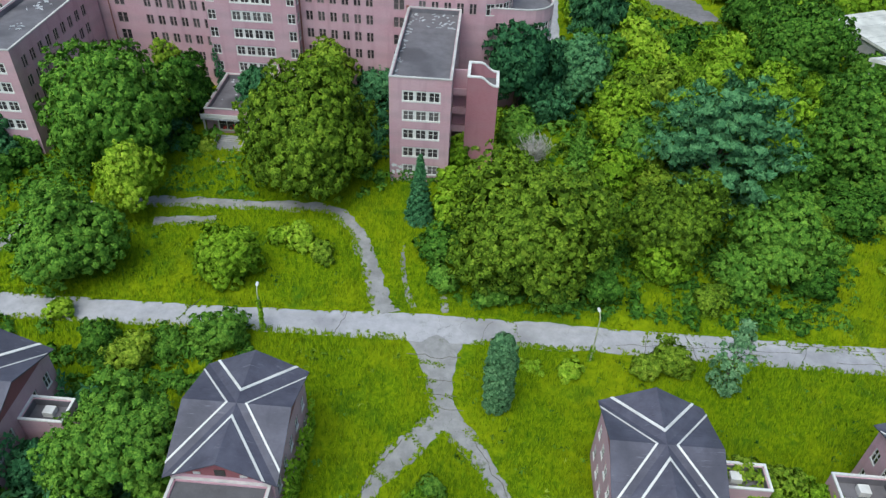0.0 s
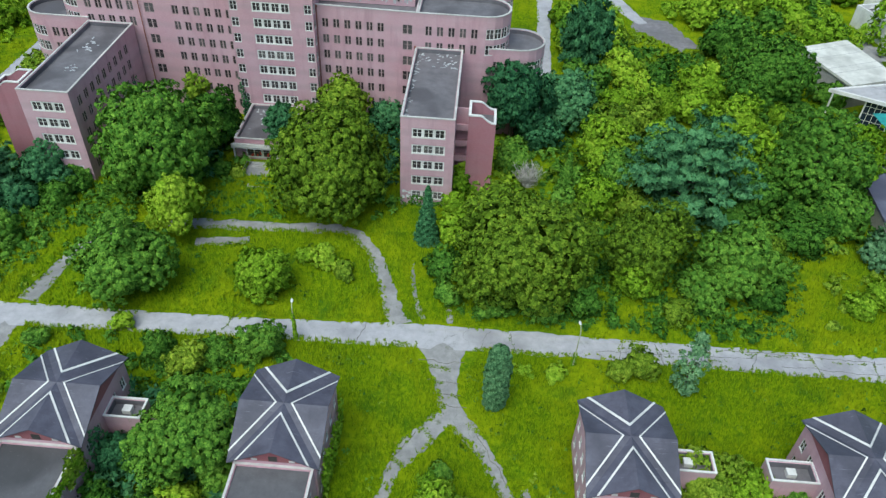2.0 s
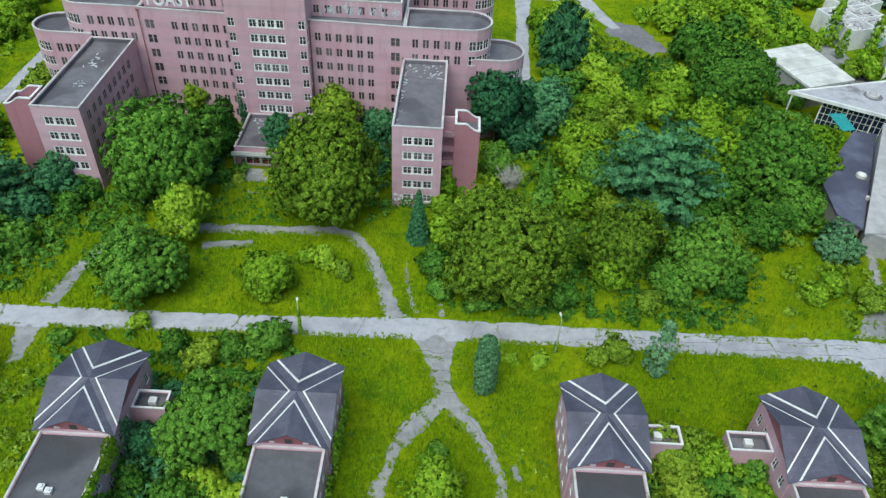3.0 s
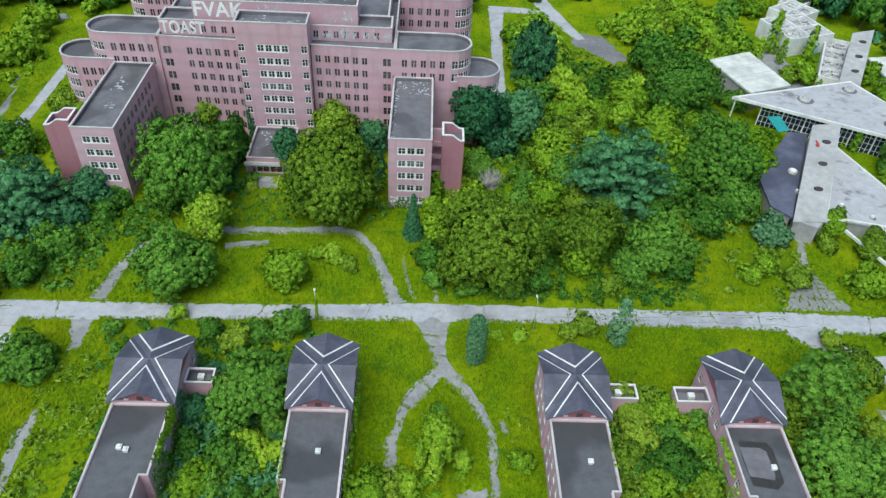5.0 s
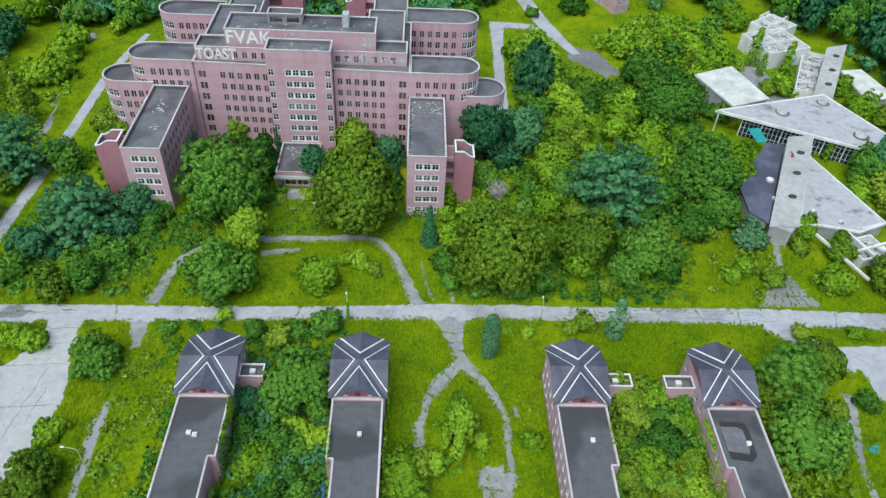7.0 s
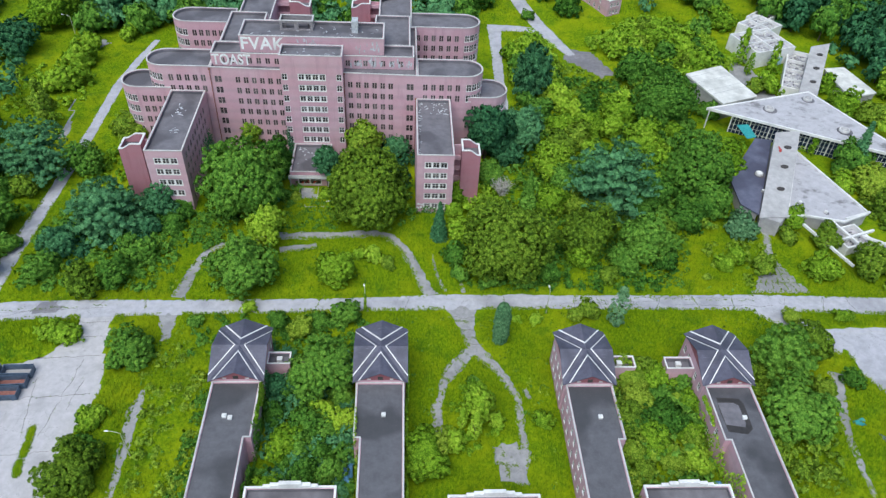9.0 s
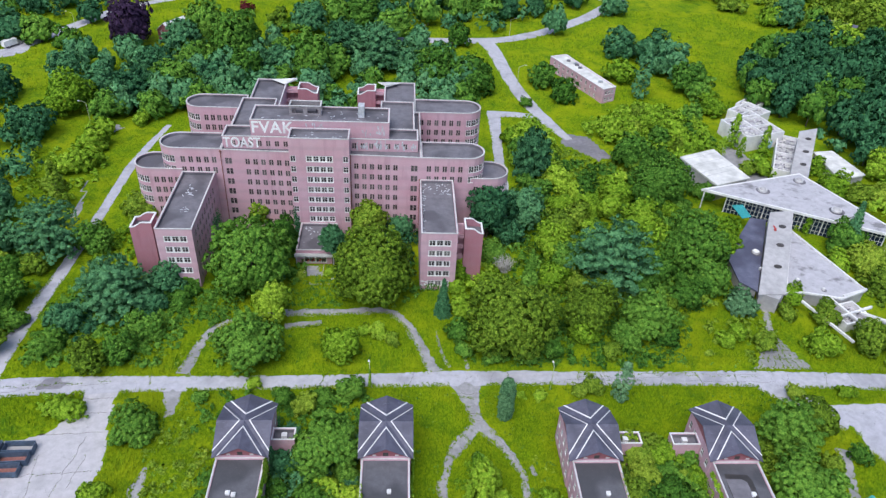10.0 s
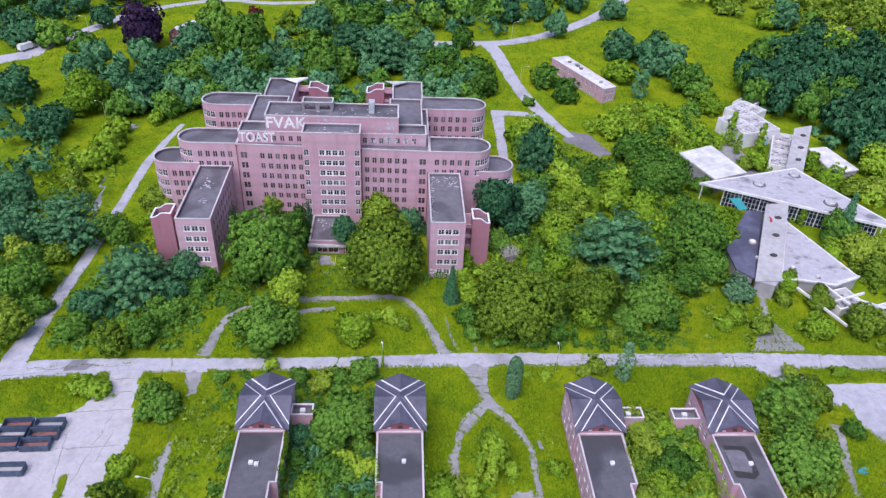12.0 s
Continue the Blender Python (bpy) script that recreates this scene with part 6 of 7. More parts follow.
tree(29.7, 142.3, 4.52, "broad", "green", low=0.76)
tree(54.8, 143.3, 4.95, "broad", "lime", low=0.68)
tree(85.0, 145.7, 4.26, "broad", "green", low=0.61)
tree(51.6, 114.3, 3.79, "bush", "lime")
tree(70.6, 133.9, 4.08, "broad", "lime", low=0.68)
tree(110.2, 210.9, 5.64, "broad", "lime", low=0.76)
tree(71.5, 77.9, 3.31, "bush", "lime")
tree(77.8, 74.3, 3.56, "bush", "olive")
tree(67.8, 74.7, 2.97, "bush", "lime")
tree(92.1, 91.8, 3.83, "broad", "lime", low=0.76)
tree(88.2, 85.6, 2.81, "bush", "olive")
tree(91.6, 72.4, 4.72, "broad", "lime", low=0.65)
tree(97.6, 84.2, 4.35, "broad", "olive", low=0.68)
tree(105.4, 73.9, 5.65, "broad", "olive", low=0.68)
tree(118.5, 115.9, 5.96, "broad", "green", low=0.76)
tree(120.7, 117.8, 8.54, "spruce", "teal", low=1.0)
tree(111.4, 125.3, 3.54, "ragged", "lime", low=1.0)
tree(121.8, 106.7, 6.79, "broad", "olive", low=0.68)
tree(113.7, 108.2, 3.77, "bush", "lime")
tree(121.4, 97.1, 4.93, "broad", "olive", low=0.68)
tree(100.5, 172.6, 4.62, "ragged", "lime", low=1.0)
tree(118.5, 177.3, 5.73, "ragged", "lime", low=1.0)
tree(131.6, 149.5, 5.93, "broad", "lime", low=0.61)
tree(138.6, 144.8, 5.08, "broad", "olive", low=0.61)
tree(154.7, 160.7, 6.98, "broad", "lime", low=0.68)
tree(144.7, 141.7, 5.8, "broad", "olive", low=0.68)
tree(108.4, 182.2, 6.73, "ragged", "lime", low=1.0)
tree(109.1, 175.0, 4.08, "ragged", "lime", low=1.0)
tree(111.9, 163.8, 4.86, "bush", "lime")
tree(106.9, 162.5, 3.23, "bush", "olive")
tree(132.5, 164.2, 4.08, "broad", "lime", low=0.68)
tree(134.8, 151.3, 3.53, "bush", "lime")
tree(118.9, 177.4, 3.09, "ragged", "lime", low=1.0)
tree(110.3, 128.4, 1.81, "bush", "lime")
tree(122.8, 120.8, 5.28, "broad", "green", low=0.68)
tree(118.0, 113.7, 3.44, "bush", "lime")
tree(93.4, 93.1, 2.84, "bush", "lime")
tree(76.2, 88.0, 4.4, "broad", "sage", label="thin grey-green tree beside the ruined building", low=0.7)
tree(-86.4, 87.6, 8.85, "pine", "teal", label="blue-green pine in a thicket", low=0.65)
tree(-95.8, 79.5, 4.58, "broad", "dark", low=0.61)
tree(-97.0, 70.7, 4.42, "broad", "green", low=0.46)
tree(-86.7, 66.6, 4.88, "bush", "olive")
tree(-80.1, 68.9, 4.67, "bush", "green")
tree(-76.1, 76.7, 4.85, "broad", "green", low=0.53)
tree(-75.4, 94.7, 5.53, "broad", "dark", low=0.61)
tree(-70.2, 87.6, 3.59, "bush", "green")
tree(-78.0, 86.8, 4.46, "broad", "dark", low=0.61)
tree(-90.3, 126.0, 6.19, "broad", "olive", low=0.72)
tree(-100.1, 111.6, 5.53, "broad", "green", low=0.72)
tree(-111.2, 109.8, 9.89, "pine", "teal", low=0.76)
tree(-133.9, 126.3, 8.46, "broad", "dark", low=0.76)
tree(-127.6, 107.9, 8.69, "broad", "teal", low=0.76)
tree(-115.1, 85.8, 7.27, "broad", "green", low=0.68)
tree(-112.8, 71.6, 6.3, "broad", "olive", low=0.61)
tree(-108.0, 80.2, 3.44, "bush", "green")
tree(-117.9, 100.1, 4.35, "broad", "green", low=0.61)
tree(-116.5, 131.9, 8.43, "ragged", "olive", low=1.0)
tree(-119.6, 169.9, 5.96, "broad", "lime", low=0.61)
tree(-120.8, 153.5, 5.65, "bush", "lime")
tree(-117.3, 156.4, 4.95, "bush", "lime")
tree(-122.4, 142.1, 3.99, "bush", "olive")
tree(-119.6, 181.7, 3.72, "bush", "lime")
tree(-109.7, 189.8, 3.4, "bush", "lime")
tree(-103.5, 198.8, 3.7, "broad", "green", low=0.76)
tree(-70.2, 46.4, 5.4, "broad", "green", label="low spreading tree at the yard's edge", low=0.55, tall=0.9)
tree(-86.6, 52.0, 4.6, "bush", "lime", tall=0.75)
tree(-74.0, 29.7, 2.72, "bush", "lime")
tree(-72.4, 22.0, 3.8, "broad", "green", low=0.5)
tree(-76.0, 25.0, 2.0, "bush", "olive")
tree(-29.2, 37.5, 7.3, "broad", "green", label="large dense green tree between two ward houses", low=0.98)
tree(-35.1, 23.4, 4.0, "broad", "lime", low=0.61)
tree(-38.2, 30.7, 3.01, "broad", "green", low=0.61)
tree(-31.7, 28.0, 4.1, "broad", "green", low=0.61)
tree(-24.9, 29.0, 3.45, "bush", "lime")
tree(-25.2, 35.0, 3.57, "broad", "green", low=0.53)
tree(-38.0, 36.3, 2.9, "broad", "dark", label="deep green shrubby tree against a ward house annex", low=1.15)
tree(-35.0, 37.0, 2.4, "broad", "dark", low=1.2)
tree(-36.6, 36.7, 3.11, "broad", "green", low=0.53)
tree(-25.6, 56.6, 4.1, "broad", "green", low=0.53)
tree(-31.4, 55.2, 2.89, "bush", "green")
tree(-40.5, 55.2, 2.88, "bush", "green")
tree(-58.7, 55.6, 2.09, "bush", "green")
tree(-47.8, 60.2, 1.74, "bush", "lime")
tree(-35.1, 52.9, 3.11, "bush", "olive")
tree(8.7, 50.7, 6.11, "column", "sage", label="tall narrow columnar evergreen beside the drive", low=1.0)
tree(35.9, 56.0, 6.01, "ragged", "sage", label="slender leaning blue-green poplar by the road", low=1.0)
tree(30.2, 58.8, 3.2, "bush", "olive", tall=0.9)
tree(17.4, 56.8, 1.9, "bush", "lime", tall=0.8)
tree(13.0, 57.0, 1.6, "bush", "lime", tall=0.7)
tree(27.2, 58.1, 2.45, "bush", "olive")
tree(34.8, 38.7, 4.94, "broad", "olive", low=0.72)
tree(40.7, 38.8, 4.22, "broad", "lime", low=0.61)
tree(32.0, 27.8, 5.13, "broad", "olive", low=0.61)
tree(39.9, 28.0, 4.69, "broad", "green", low=0.61)
tree(45.7, 37.9, 3.23, "broad", "green", low=0.53)
tree(35.9, 24.2, 3.9, "broad", "lime", low=0.61)
tree(46.7, 33.2, 2.91, "bush", "lime")
tree(35.2, 32.5, 4.07, "broad", "olive", low=0.68)
tree(44.2, 25.8, 3.26, "bush", "lime")
tree(40.2, 34.5, 3.41, "bush", "green")
tree(69.6, 43.4, 6.89, "pine", "green", low=0.68)
tree(79.3, 48.6, 4.75, "broad", "olive", low=0.61)
tree(67.0, 28.1, 8.2, "broad", "green", label="broad mid-green thicket tree beside a ward house", low=0.61)
tree(68.4, 42.8, 3.08, "broad", "green", low=0.53)
tree(84.7, 39.5, 2.54, "bush", "green")
tree(90.5, 57.6, 2.22, "bush", "lime")
tree(76.8, 36.0, 3.23, "bush", "olive")
tree(78.1, 57.3, 2.48, "bush", "olive")
tree(2.4, 30.6, 3.6, "broad", "lime", label="bushy yellow-green sapling on the oval lawn", low=0.95, tall=1.45)
tree(1.0, 33.6, 4.4, "ragged", "lime", low=1.0)
tree(2.8, 29.7, 3.68, "ragged", "lime", low=1.0)
tree(-0.9, 28.6, 3.1, "ragged", "lime", low=1.0)
tree(1.3, 25.8, 4.15, "ragged", "lime", low=1.0)
tree(6.0, 29.4, 2.11, "bush", "lime")
tree(2.1, 38.6, 1.72, "bush", "green")
tree(4.7, 34.0, 1.68, "bush", "olive")
tree(-6.7, 23.4, 3.38, "broad", "olive", low=0.61)
tree(-8.5, 20.5, 5.78, "broad", "lime", low=0.53)
tree(-2.7, 24.7, 2.59, "bush", "lime")
tree(15.4, 29.2, 2.35, "bush", "lime")
tree(-73.2, 17.6, 6.0, "broad", "olive", low=0.5)
tree(-73.1, 30.3, 2.82, "bush", "lime")
tree(-135.0, 267.5, 9.6, "broad", "purple", label="dark purple copper beech", low=0.85, tall=1.25)
tree(-108.8, 253.3, 8.99, "pine", "dark", low=0.91)
tree(-85.5, 248.7, 10.35, "broad", "green", low=0.91, tall=1.2)
tree(-100.8, 264.3, 9.19, "broad", "green", low=0.99, tall=1.3)
tree(-114.4, 292.4, 4.6, "broad", "maroon", low=0.9)
tree(-93.5, 316.0, 3.6, "broad", "maroon", low=0.8)
tree(-137.7, 199.0, 9.45, "broad", "lime", low=0.68)
tree(-122.8, 193.6, 6.81, "broad", "green", low=0.68)
tree(-144.3, 177.8, 8.46, "broad", "dark", low=0.68)
tree(-167.2, 207.4, 8.75, "broad", "dark", low=0.76)
tree(-150.8, 229.5, 7.02, "broad", "dark", low=0.76)
tree(-130.4, 212.0, 7.6, "broad", "dark", low=0.76)
tree(-116.1, 204.5, 8.32, "pine", "dark", low=0.84)
tree(-102.2, 214.1, 9.03, "broad", "green", low=0.76)
tree(-113.8, 228.8, 7.98, "pine", "dark", low=0.84)
tree(-90.2, 220.1, 7.84, "broad", "dark", low=0.76)
tree(-82.2, 212.2, 4.54, "broad", "teal", low=0.76)
tree(-78.6, 232.7, 8.12, "broad", "green", low=0.76)
tree(-66.4, 238.5, 7.3, "pine", "dark", low=0.76)
tree(-51.9, 228.9, 8.48, "broad", "green", low=0.99, tall=1.3)
tree(-40.6, 254.8, 10.13, "pine", "teal", low=0.91)
tree(-25.3, 246.9, 10.94, "pine", "teal", low=0.91)
tree(-19.3, 282.2, 9.24, "broad", "green", low=0.91)
tree(-34.9, 298.4, 9.01, "broad", "green", low=0.91)
tree(-59.5, 291.8, 8.86, "broad", "dark", low=0.76)
tree(-73.5, 292.9, 6.67, "broad", "olive", low=0.68)
tree(1.4, 229.7, 10.58, "broad", "green", low=0.68)
tree(13.3, 226.0, 9.56, "broad", "green", low=0.68)
tree(3.2, 214.2, 6.04, "broad", "green", low=0.61)
tree(-5.6, 231.2, 6.3, "broad", "lime", low=0.61)
tree(12.0, 278.6, 6.0, "broad", "green", low=0.76)
tree(60.7, 298.7, 6.31, "broad", "teal", low=0.84, tall=1.3)
tree(10.0, 336.0, 13.41, "spruce", "dark", low=1.0)
tree(24.0, 333.0, 11.68, "spruce", "green", low=1.0)
tree(41.0, 328.0, 11.8, "spruce", "dark", low=1.0)
tree(97.9, 331.5, 7.44, "broad", "dark", low=0.68)
tree(45.1, 234.6, 6.42, "broad", "green", low=0.61)
tree(51.3, 220.0, 6.19, "broad", "green", low=0.61)
tree(35.2, 214.9, 2.82, "bush", "green")
tree(79.5, 242.1, 6.58, "broad", "lime", low=0.68)
tree(99.7, 265.6, 9.1, "broad", "dark", low=0.76)
tree(87.6, 271.2, 8.67, "broad", "dark", low=0.68)
tree(104.8, 251.0, 9.31, "broad", "dark", low=0.76)
tree(107.1, 232.8, 8.42, "broad", "green", low=0.76)
tree(84.8, 224.5, 11.66, "ragged", "teal", low=1.0)
tree(110.3, 225.5, 6.35, "broad", "green", low=0.68)
tree(182.6, 323.9, 6.8, "broad", "lime", low=0.68)
tree(190.2, 324.8, 9.27, "broad", "dark", low=0.76)
tree(196.2, 298.9, 7.64, "broad", "lime", low=0.68)
tree(195.4, 273.9, 11.1, "broad", "lime", low=0.61)
tree(235.5, 321.9, 9.29, "broad", "olive", low=0.68)
tree(-161.9, 263.4, 6.13, "broad", "green", low=0.61)
tree(-162.9, 294.0, 6.02, "broad", "dark", low=0.91)
tree(-176.1, 269.1, 7.73, "broad", "green", low=0.68)
tree(-189.4, 268.7, 9.23, "broad", "dark", low=0.68)


# ---- undergrowth, far woods and grass ----
def free_at(x, y, margin=0.2):
    j, i = np.clip(((x - GX0) / STEP).astype(int), 0, NX - 1), np.clip(((y - GY0) / STEP).astype(int), 0, NY - 1)
    return (PAVED[i, j] > margin) & ~BUILT[i, j]


def in_poly(x, y, pts):
    inside = np.zeros(x.shape, bool)
    for (ax, ay), (bx, by) in zip(pts, pts[1:] + pts[:1]):
        inside ^= ((ay > y) != (by > y)) & (x < (bx - ax) * (y - ay) / ((by - ay) or 1e-9) + ax)
    return inside


def scatter(pts, count, margin=0.4):
    """Random free places inside an outline."""
    xs_, ys_ = [p[0] for p in pts], [p[1] for p in pts]
    x, y = rng.uniform(min(xs_), max(xs_), count), rng.uniform(min(ys_), max(ys_), count)
    k = in_poly(x, y, pts) & free_at(x, y, margin)
    return x[k], y[k]


def thicket(name, pts, count, r_lo, r_hi, tone, label, leaf=0.5, stand=0.55, sprays=90, category="undergrowth"):
    """A mass of overlapping low clumps, or of far trees: one mesh."""
    x, y = scatter(pts, count)
    n = len(x)
    r = rng.uniform(r_lo, r_hi, n)
    big = rng.random(n) ** 2
    r *= 0.8 + 0.5 * big
    which = np.repeat(np.arange(n), sprays)
    tufts = 13
    lob = rng.normal(0, 1, (n, tufts, 3))
    lob[:, :, 2] = np.abs(lob[:, :, 2]) * 0.9 - 0.1
    lob /= np.linalg.norm(lob, axis=2, keepdims=True)
    lob *= rng.uniform(0.6, 1.05, (n, tufts, 1))
    l = rng.integers(0, tufts, len(which))
    t = lob[which, l]
    d = unit(rng.normal(0, 1, (len(which), 3)) + 0.9 * t + np.array([0, 0, 0.4]))
    c = 0.8 * t + d * 0.3 * rng.uniform(0.5, 1.05, (len(which), 1))
    p = c * r[which, None] * np.array([1, 1, 0.9]) + np.stack([x[which], y[which], r[which] * stand], 1)
    p[:, 2] = np.maximum(p[:, 2], 0.1)
    v, f, nrm = cards(p, 0.7 * d + 0.6 * t + np.array([0, 0, 0.4]), leaf, 0.45, 1.3, 0.9 * d + np.array([0, 0, 0.6]))
    return tagged(new(name, leafy(name, v, f, nrm, LEAF[tone])), label, category, kind="stuff")


LAWNS = [[(-66, 12), (-51, 12), (-51, 46), (-58, 57), (-70, 56)], [(57, 40), (80, 40), (78, 58), (58, 58)], [(9, 12), (18, 12), (18, 46), (12, 44)], [(-62, 66.5), (-12, 67), (-16, 82), (-55, 82)], [(4, 42), (30, 44), (60, 44), (76, 56), (60, 59.5), (5, 59)], [(-66, 46), (-8, 46), (-2, 58), (-66, 57)], [(55, 66.5), (74, 67), (80, 84), (58, 84)], [(-103, 66), (-66, 66), (-66, 92), (-98, 92)], [(-11, 12), (-7, 12), (-4, 48), (-11, 48)]]
for outline in LAWNS:
    area = (max(q[0] for q in outline) - min(q[0] for q in outline)) * (max(q[1] for q in outline) - min(q[1] for q in outline))
    thicket("weeds", outline, int(area * 0.2), 0.35, 0.8, "olive", "low leafy weeds in rank grass", 0.3, 0.1, 16, "weeds")
    thicket("weeds", outline, int(area * 0.09), 0.4, 1.1, "green", "dark leafy weeds in rank grass", 0.32, 0.1, 18, "weeds")
thicket("undergrowth", [(-64, 90), (-42, 94), (-40, 104), (-30, 104), (-12, 88), (-10, 94), (-12, 118), (-64, 118)], 120, 1.2, 2.4, "green", "shaded shrubs under courtyard trees", 0.5, 0.5, 80)
thicket("undergrowth", [(-62, 70), (-58, 80), (-44, 78), (-42, 66.8), (-60, 66.5)], 30, 0.8, 1.6, "green", "shaded growth round a lawn tree", 0.45, 0.5, 80)
E_WOOD = [(9, 108), (14, 96), (24, 88), (60, 84), (72, 92), (74, 118), (80, 145), (76, 160), (62, 158), (45, 155), (24, 155), (23, 128), (18, 116)]
thicket("undergrowth", [(-45, 88.5), (-29, 88.5), (-30, 104), (-45, 104)], 190, 0.5, 1.1, "green", "low growth in the overgrown entrance court", 0.36, 0.3, 34)
thicket("undergrowth", E_WOOD, 230, 1.0, 2.0, "green", "dense mid-green undergrowth between trees", 0.55, 0.5, 110)
thicket("undergrowth", E_WOOD, 90, 1.0, 2.0, "olive", "olive-green brambles and saplings between trees", 0.55, 0.5, 110)
thicket("undergrowth", E_WOOD, 40, 1.6, 2.6, "olive", "tall olive-green saplings between trees", 0.55, 0.8, 150)
thicket("undergrowth", E_WOOD, 1700, 0.6, 1.3, "green", "low shaded growth on a wood floor", 0.42, 0.3, 34)
thicket("undergrowth", [(3, 67), (56, 68), (62, 84), (24, 90), (12, 98), (8, 90), (3, 84)], 800, 0.6, 1.3, "green", "low shaded growth under roadside trees", 0.4, 0.3, 34)
thicket("undergrowth", [(-72, 80), (-57, 80), (-55, 94), (-66, 95), (-72, 93)], 90, 0.8, 1.7, "green", "shaded growth beside the wing", 0.42, 0.4, 60)
thicket("undergrowth", [(-63, 12), (-51, 12), (-51, 34), (-57, 46), (-65, 54), (-67, 40)], 150, 0.6, 1.5, "olive", "tall weeds and brambles beside a ward house", 0.4, 0.4, 50)
thicket("undergrowth", [(-56, 12), (-50.5, 12), (-50.5, 36), (-54, 40)], 50, 0.8, 1.7, "green", "brambles at the foot of a ward house", 0.42, 0.4, 60)
thicket("undergrowth", [(38, 157), (64, 157), (70, 170), (62, 171), (55, 168), (43, 180), (39, 178)], 190, 0.7, 1.5, "olive", "low scrub beside a parking yard", 0.55, 0.35, 46)
thicket("undergrowth", [(38, 157), (66, 157), (68, 164), (50, 166), (40, 172)], 60, 1.2, 2.2, "green", "shrubs beside a parking yard", 0.55, 0.4, 70)
own = random.Random(21)


def grove(pts, count, apart, r_lo, r_hi, tones, lift=1.0, tall=1.0):
    """Single trees set loosely inside an outline."""
    placed = []
    xs_, ys_ = [p[0] for p in pts], [p[1] for p in pts]
    for _ in range(count * 12):
        x, y = own.uniform(min(xs_), max(xs_)), own.uniform(min(ys_), max(ys_))
        a = np.array([x]), np.array([y])
        if len(placed) < count and in_poly(*a, pts)[0] and free_at(*a, 2.5)[0] and all(math.hypot(x - p, y - q) > apart for p, q in placed):
            placed.append((x, y))
            tree(x, y, own.uniform(r_lo, r_hi), "broad", own.choice(tones), low=own.uniform(0.65, 0.95) * lift, tall=tall)


grove(E_WOOD, 34, 6.5, 3.0, 5.0, ("green", "lime", "olive", "green", "lime"))
N_WOOD = [(24, 160), (38, 162), (40, 184), (42, 188), (38, 191), (26, 191)]
thicket("undergrowth", N_WOOD, 130, 1.8, 3.4, "lime", "yellow-green saplings beside a road", 0.65, 0.6, 100)
thicket("undergrowth", [(52, 195), (66, 178), (84, 170), (104, 176), (100, 210), (80, 215)], 260, 1.8, 3.4, "lime", "yellow-green saplings behind a yard", 0.7, 0.6, 100)
thicket("undergrowth", [(62, 168), (78, 160), (80, 175), (66, 180)], 70, 2.0, 3.6, "green", "mid-green saplings behind a yard", 0.65, 0.7, 110)
W_WOOD = [(-103, 78), (-101, 66), (-72, 66), (-66, 74), (-70, 88), (-69, 93), (-78, 96), (-92, 98), (-101, 98)]
thicket("undergrowth", W_WOOD, 620, 0.5, 1.1, "green", "low mid-green growth beside the road", 0.4, 0.3, 30)
thicket("undergrowth", [(-77, 90.5), (-67, 90.5), (-67, 94.6), (-77, 94.6)], 46, 1.0, 1.7, "green", "hedge of creepers and shrubs along the wing", 0.42, 1.0, 110)
thicket("undergrowth", W_WOOD, 190, 0.9, 1.9, "green", "mid-green brambles beside the road", 0.5, 0.5, 90)
thicket("undergrowth", [(-98, 78), (-90, 72), (-76, 76), (-72, 94), (-88, 100), (-100, 95)], 110, 1.4, 2.4, "dark", "dense shrubs at the foot of the wing", 0.5, 0.6, 110)
thicket("undergrowth", [(-101, 104), (-86, 100), (-80, 108), (-82, 120), (-94, 122), (-100, 118)], 40, 1.2, 2.2, "lime", "loose shrubs beside the wing", 0.5, 0.5, 90)
thicket("undergrowth", [(-39, 12), (-22.5, 12), (-22.5, 47), (-39, 47)], 150, 1.2, 2.3, "dark", "deep green undergrowth between two ward houses", 0.5, 0.6, 110)
thicket("undergrowth", [(-39, 12), (-22.5, 12), (-22.5, 30), (-39, 30)], 60, 1.2, 2.4, "green", "mid-green undergrowth between two ward houses", 0.5, 0.6, 110)
thicket("undergrowth", [(29, 12), (47, 12), (47, 37), (29, 37)], 120, 1.2, 2.4, "green", "mid-green undergrowth between two ward houses", 0.5, 0.7, 110)
thicket("undergrowth", [(29, 12), (47, 12), (47, 36), (29, 36)], 60, 1.4, 2.4, "olive", "olive-green undergrowth between two ward houses", 0.5, 0.6, 110)
thicket("undergrowth", [(-46, 47.5), (-18, 47.8), (-20, 57), (-30, 58.5), (-60, 57.5), (-58, 47)], 90, 0.9, 1.8, "green", "low shrubs behind the ward houses", 0.45, 0.5, 80)
thicket("undergrowth", [(58, 14), (72, 14), (74, 34), (66, 44), (58, 38)], 80, 1.6, 3.0, "olive", "olive-green thicket beside a ward house", 0.5, 0.6, 110)
thicket("undergrowth", [(0, 20), (6, 27), (6.5, 34), (3, 40), (0, 40), (-3.5, 33), (-2, 24)], 46, 0.5, 1.2, "lime", "tall weeds on the oval lawn", 0.45, 0.5, 80)
thicket("undergrowth", [(-66, 112), (-66, 119), (-46, 121), (-46, 96), (-60, 96)], 60, 1.5, 3.0, "dark", "shaded shrubs at the foot of the hospital", 0.5, 0.6, 110)
thicket("undergrowth", [(-31, 118), (-31, 100), (-12, 98), (-11, 119)], 60, 1.5, 3.0, "dark", "shaded shrubs at the foot of the hospital", 0.5, 0.6, 110)
thicket("undergrowth", [(3, 92), (8, 92), (16, 98), (12, 116), (3, 116)], 50, 1.2, 2.4, "lime", "brambles around the stair tower", 0.5, 0.6, 100)
